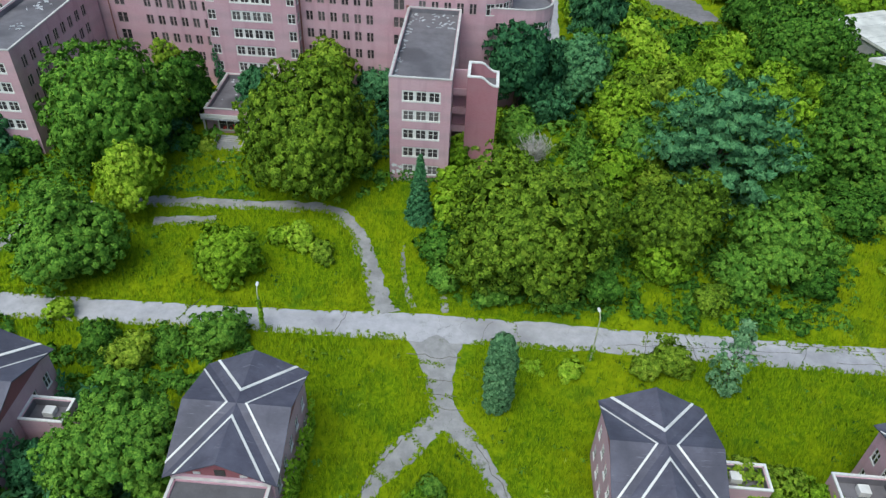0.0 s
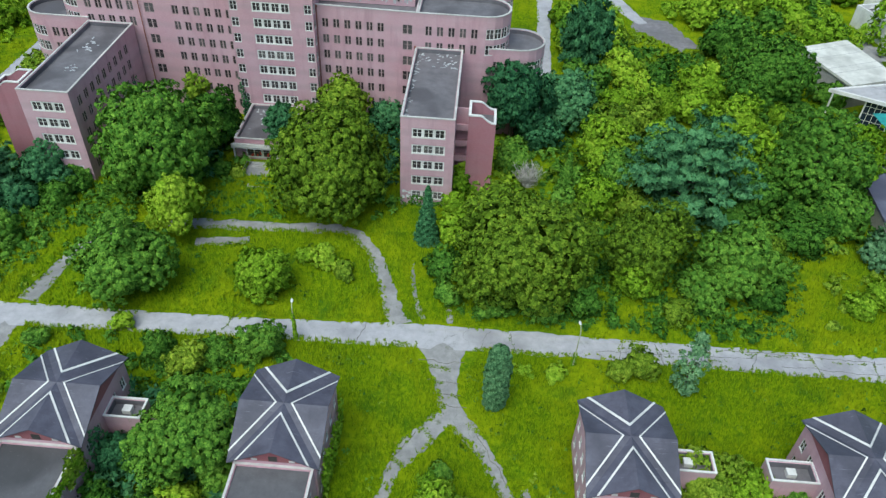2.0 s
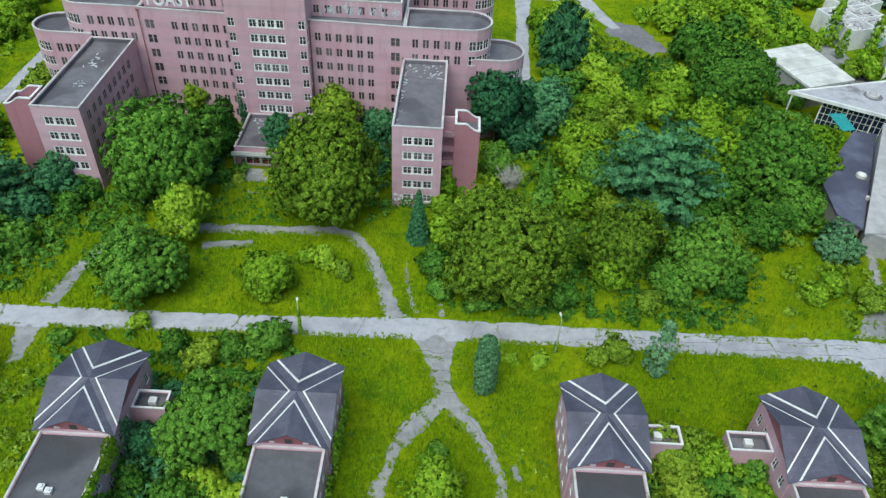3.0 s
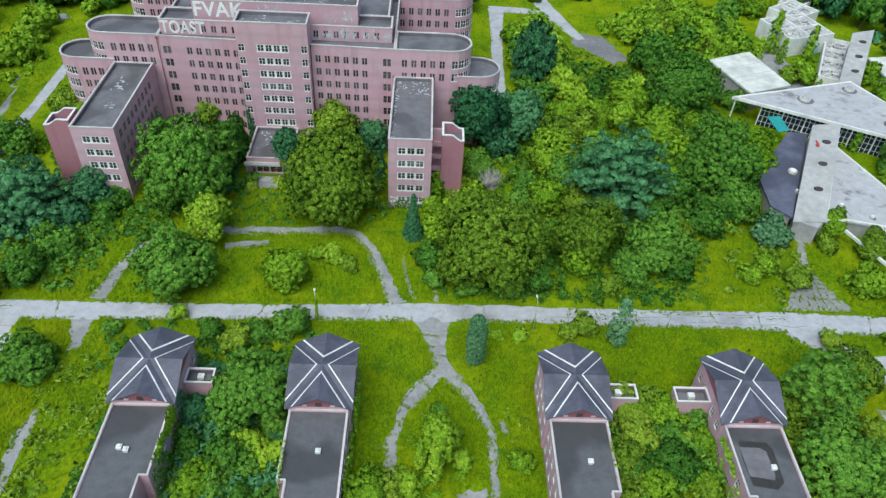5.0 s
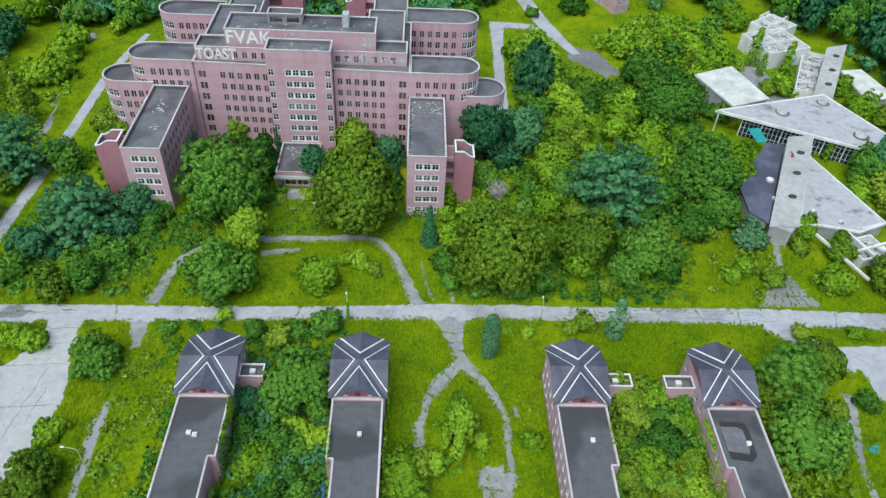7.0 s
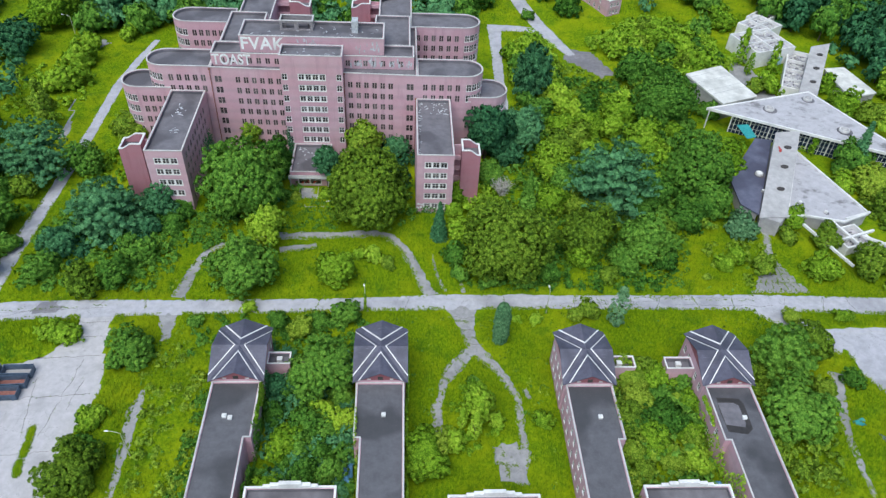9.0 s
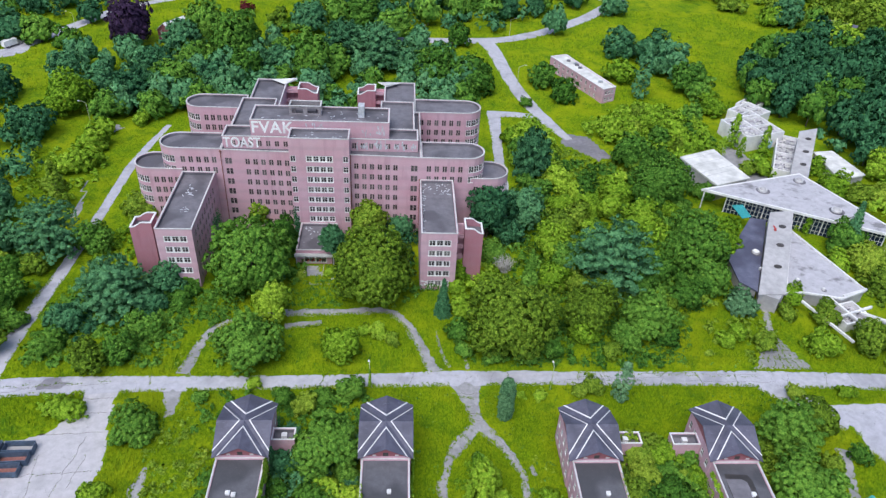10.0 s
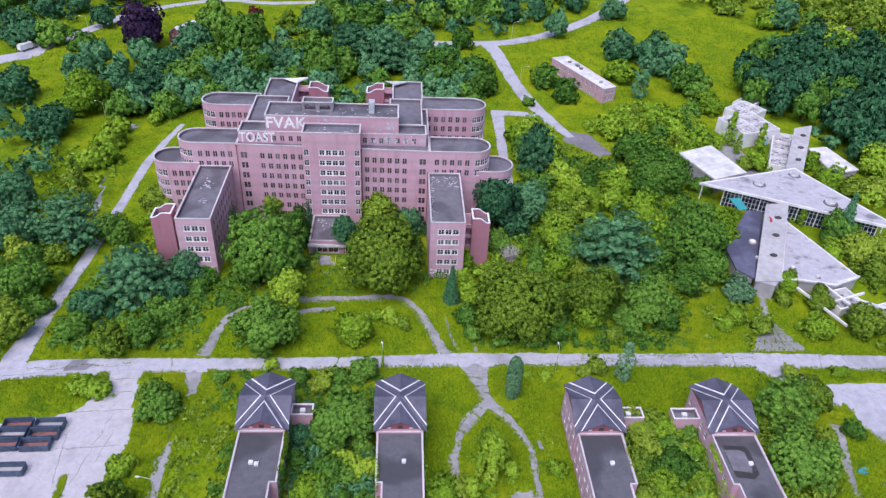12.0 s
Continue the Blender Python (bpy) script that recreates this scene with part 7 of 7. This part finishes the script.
thicket("undergrowth", [(4, 66.5), (52, 67), (58, 76), (40, 84), (3, 80)], 110, 0.9, 1.9, "green", "shaded growth under roadside trees", 0.45, 0.5, 80)
thicket("undergrowth", [(74, 68), (80, 79), (83, 90), (76, 96), (66, 86), (62, 70)], 60, 0.8, 1.6, "olive", "loose shrubs on the eastern lawn", 0.45, 0.5, 80)
thicket("undergrowth", [(-135, 130), (-112, 130), (-112, 172), (-140, 172)], 70, 0.8, 1.8, "lime", "low yellow-green scrub in a field", 0.5, 0.5, 80)
thicket("undergrowth", [(-135, 64), (-111, 64), (-108.5, 104), (-140, 120)], 120, 1.4, 3.0, "green", "dense shrubs west of the road", 0.55, 0.6, 100)
thicket("undergrowth", [(86, 60), (110, 68), (124, 84), (114, 92), (116, 110), (130, 112), (136, 84), (130, 60)], 120, 1.4, 2.8, "olive", "overgrowth around the low white buildings", 0.55, 0.6, 100)
thicket("undergrowth", [(100, 140), (108, 120), (120, 118), (112, 106), (108, 108)], 40, 1.0, 2.0, "lime", "saplings between low white buildings", 0.5, 0.6, 90)
grove([(25, 158), (34, 160), (36, 188), (27, 188)], 6, 7, 3.0, 4.6, ("lime", "green", "olive"))
grove([(66, 184), (84, 172), (104, 176), (100, 210), (64, 205)], 10, 8, 3.2, 5.0, ("lime", "green", "olive"))
grove([(-135, 64), (-111, 64), (-108.5, 104), (-140, 120)], 14, 7, 3.0, 5.0, ("green", "dark", "olive"))
grove([(30, 13), (46, 13), (46, 36), (30, 36)], 9, 4.5, 2.2, 3.6, ("lime", "green", "olive"))
grove([(-38, 13), (-24, 13), (-24, 32), (-38, 32)], 7, 4.5, 2.2, 3.4, ("green", "lime", "green"))
# far woods
thicket("woods", [(128, 222), (136, 208), (141, 192), (147, 180), (152, 165), (168, 150), (225, 165), (240, 280), (190, 284), (152, 272)], 150, 3.0, 4.5, "dark", "dense dark undergrowth of a wood", 1.1, 0.6, 110, "woods")
thicket("woods", [(150, 150), (134, 140), (142, 118), (170, 100), (190, 160), (165, 165)], 60, 3.0, 5.0, "lime", "yellow-green wood edge", 0.9, 0.9, 110, "woods")
thicket("woods", [(-142, 206), (-118, 196), (-60, 188), (-58, 178), (-8, 180), (2, 205), (-6, 240), (-60, 250), (-120, 240), (-148, 235)], 80, 2.5, 4.5, "dark", "dark-green wood behind the hospital", 0.9, 1.0, 110, "woods")
thicket("woods", [(-120, 240), (-60, 250), (0, 240), (8, 275), (-40, 278), (-90, 300), (-112, 290)], 80, 3.0, 4.5, "green", "mixed wood behind the hospital", 1.0, 1.1, 110, "woods")
thicket("woods", [(-60, 300), (20, 295), (60, 318), (80, 345), (60, 420), (-60, 400)], 90, 4.5, 7.0, "dark", "low growth of a distant wood", 1.2, 0.5, 110, "woods")
thicket("woods", [(-240, 268), (-200, 262), (-182, 290), (-150, 335), (-60, 350), (-60, 420), (-240, 420)], 260, 4.5, 7.0, "dark", "low growth of a distant wood", 1.2, 0.5, 110, "woods")
thicket("woods", [(150, 345), (190, 320), (250, 320), (320, 360), (320, 440), (150, 440)], 150, 4.5, 7.0, "olive", "low growth of a distant mixed wood", 1.2, 0.5, 110, "woods")
thicket("woods", [(180, 290), (205, 285), (300, 250), (330, 330), (250, 322), (190, 318)], 120, 4.0, 6.5, "olive", "low growth of a distant mixed wood", 1.2, 0.5, 110, "woods")
thicket("woods", [(-220, 130), (-142, 128), (-128, 150), (-150, 200), (-200, 215)], 90, 3.5, 6.0, "dark", "dark wood beyond the western field", 0.9, 0.9, 110, "woods")


def wood(label, pts, count, apart, r_lo, r_hi, tone, lift, tall, leaf=1.0):
    """Far trees that stand too close to be counted: crowns and trunks joined."""
    moulds = [crown_arrays("broad", 6.0, leaf) for _ in range(3)]
    xs_, ys_ = [p[0] for p in pts], [p[1] for p in pts]
    placed, vs, ns = [], [], []
    for _ in range(count * 14):
        x, y = own.uniform(min(xs_), max(xs_)), own.uniform(min(ys_), max(ys_))
        a = np.array([x]), np.array([y])
        if len(placed) < count and in_poly(*a, pts)[0] and free_at(*a, 2.0)[0] and all(math.hypot(x - p, y - q) > apart for p, q, _ in WOODED):
            r, q = own.uniform(r_lo, r_hi), own.uniform(0, 6.28)
            placed.append((x, y, r))
            WOODED.append((x, y, r))
            v0, n0 = moulds[len(placed) % 3]
            rot = np.array([[math.cos(q), -math.sin(q), 0], [math.sin(q), math.cos(q), 0], [0, 0, 1.0]])
            up = own.uniform(0.75, 1.0) * lift * r * tall
            vs.append(v0 @ rot.T * np.array([r, r, r * tall]) + np.array([x, y, up]))
            ns.append(n0 @ rot.T)
    v = np.concatenate(vs)
    tagged(new("woods", leafy("woods", v, np.arange(len(v)).reshape(-1, 3), np.concatenate(ns), LEAF[tone])), label, "woods", kind="stuff")
    bm = bmesh.new()
    for x, y, r in placed:
        bmesh.ops.create_cone(bm, cap_ends=True, segments=5, radius1=0.3, radius2=0.1, depth=r * 1.3, matrix=Matrix.Translation((x, y, r * 0.65 - 0.1)))
    tagged(part("tree_trunks", bm, BARK, None), "bark-covered trunks of far woods", "woods", kind="stuff")


WOODED = []
SLOPE = [(127, 222), (131, 214), (135, 204), (142, 188), (147, 175), (160, 158), (172, 148), (200, 160), (226, 278), (190, 284), (151, 272)]
BEHIND = [(-146, 206), (-118, 194), (-64, 186), (-60, 178), (-8, 180), (10, 205), (8, 262), (-40, 272), (-100, 262), (-148, 240)]
wood("dense dark-green wood on the far slope", SLOPE, 74, 7.0, 4.8, 7.0, "dark", 1.25, 1.3)
wood("mid-green trees of the wood on the slope", SLOPE, 26, 6.2, 4.2, 6.0, "green", 1.25, 1.3)
wood("dark-green wood behind the hospital", BEHIND, 36, 8.8, 4.6, 6.8, "dark", 1.0, 1.2)
wood("mid-green trees in the wood behind the hospital", BEHIND, 28, 7.8, 4.2, 6.4, "green", 1.0, 1.1)
wood("blue-green trees in the wood behind the hospital", BEHIND, 12, 7.0, 4.0, 5.6, "teal", 1.1, 1.3)


RIDGE = [(-70, 300), (-10, 294), (20, 300), (52, 318), (84, 345), (110, 400), (60, 440), (-70, 420)]
NORTHWEST = [(-250, 290), (-200, 282), (-182, 300), (-158, 336), (-120, 356), (-60, 358), (-60, 430), (-260, 430)]
NORTHEAST = [(185, 296), (215, 288), (300, 260), (330, 330), (320, 440), (150, 440), (165, 350), (190, 330)]
wood("distant dark-green wood beyond the road", RIDGE, 22, 9.5, 5.2, 8.0, "dark", 1.0, 1.25, 1.5)
wood("distant mid-green trees beyond the road", RIDGE, 44, 8.0, 4.6, 7.0, "green", 1.0, 1.25, 1.5)
wood("distant dark-green wood beside the road", NORTHWEST, 46, 10.0, 5.5, 8.0, "dark", 1.0, 1.15, 1.5)
wood("distant mid-green trees beside the road", NORTHWEST, 24, 9.0, 4.6, 7.0, "green", 1.0, 1.15, 1.5)
wood("distant olive-green wood beyond the field", NORTHEAST, 46, 9.0, 5.0, 7.6, "olive", 0.9, 1.0, 1.5)
wood("distant mid-green trees beyond the field", NORTHEAST, 22, 8.5, 4.6, 6.8, "green", 0.9, 1.1, 1.5)


def grass(name, pts, count, tone, h_lo, h_hi, label, width=0.2):
    """Tussocks of three bent blades each, on free ground."""
    x, y = scatter(pts, count, 0.05)
    nn = np.array([noise.noise((a * 0.06, b * 0.06, 5.0 if tone == "grass" else 9.0)) for a, b in zip(x, y)])
    keep = nn > rng.uniform(-0.75, 0.25, len(x))
    x, y = x[keep], y[keep]
    n = len(x)
    z = ground_height(x, y)
    verts = []
    for k in range(3):
        ang = rng.normal(1.57, 0.8, n)
        h = rng.uniform(h_lo, h_hi, n)
        lean = rng.uniform(0.3, 0.9, n) * h
        ca, sa = np.cos(ang), np.sin(ang)
        ox, oy = x + rng.normal(0, 0.12, n), y + rng.normal(0, 0.12, n)
        w = width * rng.uniform(0.6, 1.3, n)
        a = np.stack([ox - sa * w / 2, oy + ca * w / 2, z - 0.03], 1)
        b = np.stack([ox + sa * w / 2, oy - ca * w / 2, z - 0.03], 1)
        c = np.stack([ox + ca * lean, oy + sa * lean, z + h], 1)
        verts.append(np.stack([a, b, c], 1))
    v = np.concatenate(verts).reshape(-1, 3)
    nrm = rng.normal(0, 0.16, v.shape) + np.array([0, 0, 1.0])
    return tagged(new(name, leafy(name, v, np.arange(len(v)).reshape(-1, 3), nrm, LEAF[tone])), label, "grass", kind="stuff")


NEAR = [(-112, 10), (110, 10), (118, 66), (100, 100), (-112, 100)]
grass("grass", NEAR, 110000, "grass", 0.35, 0.85, "rank yellow-green grass tussocks", 0.17)
grass("weeds", NEAR, 45000, "weed", 0.3, 0.8, "rank green weeds in the grass", 0.24)
MIDDLE = [(-140, 100), (120, 100), (120, 215), (-140, 215)]
grass("grass", MIDDLE, 42000, "grass", 0.2, 0.55, "rank yellow-green grass tussocks", 0.35)
grass("weeds", MIDDLE, 16000, "weed", 0.25, 0.6, "rank green weeds in the grass", 0.36)
grass("grass", [(-230, 215), (260, 215), (320, 345), (-240, 330)], 30000, "grass", 0.5, 1.1, "distant rank grass", 0.8)


def verge(name, lo, hi, count, tone, h, label):
    """Weeds that creep over the edges and joints of pavements."""
    x, y = rng.uniform(-110, 105, count), rng.uniform(12, 100, count)
    j, i = ((x - GX0) / STEP).astype(int), ((y - GY0) / STEP).astype(int)
    k = (PAVED[i, j] > lo) & (PAVED[i, j] < hi) & ~BUILT[i, j]
    x, y = x[k], y[k]
    k = np.array([noise.noise((a * 0.3, b * 0.3, 2.0)) for a, b in zip(x, y)]) > rng.uniform(-0.5, 0.5, len(x))
    x, y = x[k], y[k]
    m = np.repeat(np.arange(len(x)), 6)
    d = rng.normal(0, 1, (len(m), 3))
    d[:, 2] = np.abs(d[:, 2])
    d = unit(d)
    p = np.stack([x[m], y[m], np.full(len(m), 0.08)], 1) + d * np.array([0.3, 0.3, h]) * rng.uniform(0.4, 1, (len(m), 1))
    v, f, nrm = cards(p, 0.25 * d + np.array([0, 0, 0.9]), 0.22, 0.35)
    return tagged(new(name, leafy(name, v, f, nrm, LEAF[tone])), label, "weeds", kind="stuff")


def cracks(label, lines, width=0.14):
    """Crooked open cracks, filled with dirt, as thin raised ribbons."""
    bm = bmesh.new()
    for a, b in lines:
        L = math.dist(a, b)
        n = max(3, int(L / 0.7))
        ux, uy = (b[0] - a[0]) / L, (b[1] - a[1]) / L
        rows = []
        for i in range(n + 1):
            t = i / n
            s_ = 0.5 * noise.noise((t * L * 0.45, a[0], a[1])) + 0.25 * noise.noise((t * L * 1.4, a[1], a[0]))
            w = width * (0.35 + 0.9 * abs(noise.noise((t * L * 0.7, b[0], 1.0)))) / 2
            x, y = a[0] + ux * L * t - uy * s_, a[1] + uy * L * t + ux * s_
            rows.append([bm.verts.new((x + uy * k, y - ux * k, 0.092)) for k in (-w, w)])
        for p, q in zip(rows, rows[1:]):
            bm.faces.new((p[0], p[1], q[1], q[0]))
    bmesh.ops.recalc_face_normals(bm, faces=bm.faces)
    for f in bm.faces:
        if f.normal.z < 0:
            f.normal_flip()
    r = bmesh.ops.extrude_face_region(bm, geom=bm.faces[:])
    bmesh.ops.translate(bm, vec=(0, 0, -0.05), verts=[g for g in r["geom"] if isinstance(g, bmesh.types.BMVert)])
    bmesh.ops.recalc_face_normals(bm, faces=bm.faces)
    return tagged(part("pavement_cracks", bm, CRACK, None), label, "cracks", kind="stuff")


YARD = [((-111, 20), (-78, 24)), ((-111, 34), (-76, 37)), ((-90, 46), (-77, 47)), ((-98, 4), (-96, 26)), ((-87, 6), (-87.6, 22)), ((-86, 27), (-88, 41)), ((-82.5, 27), (-80, 46)), ((-79.5, 33), (-78.6, 41)), ((-116, 10), (-76, 12)), ((-84, 52), (-78, 52.4)), ((-84.6, 56), (-78, 56.4))]
cracks("dark cracks across a concrete yard", YARD, 0.075)
cracks("dark cracks across the old road", [((a, 60.6 + 0.04 * b), (a + b, 65.0)) for a, b in ((-92, 1.5), (-82, 2), (-71, -1), (-50, 1), (-33, 2), (-12, 1), (6, 2), (12, -1), (27, 1.5), (34, -0.5), (41, 1), (47, 2), (58, -1), (66, 1), (78, 2), (88, 1.5), (96, -1))] + [((24, 62.6), (48, 63.6)), ((44, 64.9), (72, 64.6)), ((-104, 59), (-80, 60.8)), ((52, 62.4), (76, 62.2)), ((-110, 56.5), (-92, 60.2))], 0.13)
cracks("dark cracks in a broken drive", [((-2.6, 58.4), (4.2, 58.0)), ((-1.0, 54.4), (3.6, 54.0)), ((-0.2, 52.4), (4.0, 52.0)), ((0.4, 50.6), (5.0, 50.2)), ((-2, 45.6), (-5.6, 38)), ((6.6, 46), (10.8, 38))], 0.12)


def crack_weeds(label, lines, per_metre=26, wide=0.16):
    """Weeds rooted in the cracks of a pavement, along crooked lines."""
    pts = []
    for a, b in lines:
        L = math.dist(a, b)
        t = rng.random(int(L * per_metre))
        gapped = np.array([noise.noise((q * L * 0.8, a[0], a[1])) for q in t]) > -0.15
        t = t[gapped]
        sway = np.array([0.45 * noise.noise((q * L * 0.5, a[1], 4.0)) for q in t])
        ux, uy = (b[0] - a[0]) / L, (b[1] - a[1]) / L
        k = rng.normal(0, wide, (len(t), 2))
        pts.append(np.stack([a[0] + (b[0] - a[0]) * t - uy * sway + k[:, 0], a[1] + (b[1] - a[1]) * t + ux * sway + k[:, 1], rng.uniform(0.08, 0.22, len(t))], 1))
    p = np.concatenate(pts)
    v, f, nrm = cards(p, rng.normal(0, 0.2, p.shape) + np.array([0, 0, 1.0]), 0.2, 0.3)
    return tagged(new("weeds", leafy("weeds", v, f, nrm, LEAF["weed"])), label, "weeds", kind="stuff")


crack_weeds("weeds in the joints of a broken drive", [((-2.6, 57.2), (2.2, 56.9)), ((-1.0, 54.4), (1.4, 54.1)), ((2.4, 52.0), (4.8, 51.7)), ((0.4, 49.6), (1.6, 48.2)), ((-1.2, 46.2), (1.2, 44)), ((5.6, 47.4), (7.2, 45.2)), ((-4.6, 41), (-2.6, 40)), ((6.4, 24.0), (7.6, 17.0)), ((5.4, 20.5), (9.6, 20.0))], 20, 0.22)
crack_weeds("strip of rank grass in a concrete yard", [((-84.4, 29.6), (-84.0, 23.0)), ((-84.2, 24.0), (-83.6, 17.4))], 420, 0.33)
crack_weeds("weeds in road cracks", [((a, 60.6 + 0.04 * b), (a + b, 65.4)) for a, b in ((-92, 1.5), (-71, -1), (-50, 1), (-33, 2), (12, -1), (27, 1.5), (34, -0.5), (41, 1), (47, 2), (58, -1), (66, 1), (88, 1.5))] + [((28, 63.5), (48, 64.6)), ((50, 64.4), (72, 64.0)), ((-104, 59.6), (-80, 61.4)), ((31, 62.4), (44, 62.6))], 8, 0.12)
crack_weeds("weeds in the joints of a concrete yard", YARD, 0.7, 0.1)
crack_weeds("weeds in the joints of a slabbed forecourt", [((74 + 2 * i, 66.8), (80.6 + 0.3 * i, 79)) for i in range(7)] + [((74, 70), (86, 70)), ((76, 73), (85, 73)), ((78, 76), (84, 76))], 14, 0.1)
verge("weeds", -0.6, 0.6, 100000, "grass", 0.22, "weeds creeping over pavement edges")
verge("weeds", -0.4, 0.5, 30000, "weed", 0.3, "yellow-green weeds along pavement edges")


def climbers(a, b, z0, z1, count, tone, parent, label):
    """Creepers on a wall from a to b, denser towards the ground."""
    a, b = Vector(a), Vector(b)
    n = Vector(((b - a).y, -(b - a).x)).normalized()
    t, h = rng.random(count), rng.random(count) ** 1.5
    cover = np.array([0.5 + 0.7 * noise.noise((q * (b - a).length * 0.25, 3.0, a.x)) for q in t])
    k = h < cover + 0.15
    t, h = t[k], h[k]
    p = np.stack([a.x + (b.x - a.x) * t, a.y + (b.y - a.y) * t, z0 + (z1 - z0) * h], 1) + np.array([n.x, n.y, 0]) * rng.uniform(0.05, 0.45, (len(t), 1))
    v, f, nrm = cards(p, np.array([n.x, n.y, 0.5]) + rng.normal(0, 0.3, p.shape), 0.4, 0.4)
    ob = tagged(new("creeper", leafy("creeper", v, f, nrm, LEAF[tone])), label, "creeper", kind="stuff")
    return ob


climbers((-40.1, 34.0), (-40.1, 47.0), 0, 8.5, 1500, "dark", None, "dark creepers up a ward house wall")
climbers((-41.3, 10), (-40.35, 33.8), 0, 9.3, 2600, "green", None, "creepers over the parapet of a ward house")
climbers((-12.0, 34.0), (-12.0, 46.5), 0, 8.5, 1200, "lime", None, "yellow-green creepers up a ward house wall")
climbers((-12.25, 8), (-12.25, 33.5), 0, 8.5, 1500, "lime", None, "yellow-green creepers up a ward house wall")
climbers((-21.55, 33.6), (-20.6, 8), 0, 9.2, 1800, "olive", None, "creepers up a ward house wall")
climbers((28.35, 8), (28.35, 32.8), 0, 9.2, 1400, "lime", None, "creepers up a ward house wall")
climbers((47.5, 32.6), (48.6, 8), 0, 9.2, 1500, "lime", None, "creepers up a ward house wall")
climbers((-40.3, 24.5), (-40.3, 33.4), 7.6, 9.9, 420, "lime", None, "bright creepers spilling over a roof edge")
climbers((-40.3, 29.5), (-40.3, 33.2), 6.0, 10.6, 300, "olive", None, "creepers heaped on a parapet")
climbers((47.5, 31.0), (47.6, 24.0), 6.5, 9.7, 260, "lime", None, "bright creepers spilling over a roof edge")
climbers((-21.6, 33.0), (-21.3, 20.0), 6.5, 9.6, 300, "lime", None, "creepers along a parapet")
climbers((28.4, 24.0), (28.4, 32.0), 6.5, 9.7, 220, "lime", None, "creepers along a parapet")
climbers((-8, 95.15), (-0.2, 95.15), 0, 3.5, 300, "green", None, "low creepers on the wing's foot")
climbers((0.0, 100.9), (2.1, 100.9), 0, 9.5, 900, "lime", None, "bright creepers between wing and stair tower")
climbers((2.1, 99.1), (4.6, 99.1), 0, 5.5, 500, "lime", None, "bright creepers on the stair tower")
climbers((-76, 95.1), (-67.5, 95.1), 0, 5.2, 1700, "green", None, "thick green creepers at the foot of the wing")
climbers((-67.0, 112), (-67.0, 122), 0, 13, 900, "dark", None, "creepers in the courtyard corner")
climbers((-45.6, 120.3), (-43.5, 120.3), 0, 14, 500, "dark", None, "creepers beside the centre bay")
for lamp, tone_, n_, top_ in ((vine_lamp, "lime", 260, 5.5), (vine_lamp_two, "lime", 60, 3.0)):
    hh = rng.random(n_) ** 1.4 * top_
    d = unit(rng.normal(0, 1, (n_, 3)) * np.array([1, 1, 0.3]))
    p = d * (0.16 + 0.25 * np.exp(-hh[:, None] * 0.4)) + np.stack([np.zeros(n_), np.zeros(n_), hh], 1)
    v, f, nrm = cards(p, d + np.array([0, 0, 0.5]), 0.32, 0.4)
    vine = new("vine", leafy("vine", v, f, nrm, LEAF[tone_]))
    vine.parent = lamp
    vine["label"] = "climbing yellow-green vine"


dead = thing("dead_shrub", "bleached leafless shrub beside the stair tower", "shrub", (14.0, 103.5, 0))
rnd = random.Random(9)
for k in range(64):
    bm = bmesh.new()
    ang, reach, top = rnd.uniform(0, 6.28), rnd.uniform(0.6, 3.6), rnd.uniform(2.4, 5.4)
    stem = [Vector((0.1 * math.cos(ang), 0.1 * math.sin(ang), 0)), Vector((reach * 0.4 * math.cos(ang), reach * 0.4 * math.sin(ang), top * 0.5)), Vector((reach * math.cos(ang + 0.3), reach * math.sin(ang + 0.3), top))]
    runs = [(stem, (0.1, 0.07, 0.03))]
    for _ in range(9):
        root = stem[1].lerp(stem[2], rnd.uniform(0.05, 0.95))
        tip = root + Vector((rnd.uniform(-0.9, 0.9), rnd.uniform(-0.9, 0.9), rnd.uniform(0.2, 1.1)))
        runs.append(([root, root.lerp(tip, 0.5) + Vector((0, 0, 0.06)), tip], (0.045, 0.035, 0.02)))
    for pts, wide in runs:
        rows = [[bm.verts.new(p + Vector((w * math.cos(a), w * math.sin(a), 0))) for a in (0, 2.1, 4.2)] for p, w in zip(pts, wide)]
        for lo, hi in zip(rows, rows[1:]):
            for i in range(3):
                bm.faces.new((lo[i], lo[(i + 1) % 3], hi[(i + 1) % 3], hi[i]))
    part("branch", bm, DEADWOOD, dead)
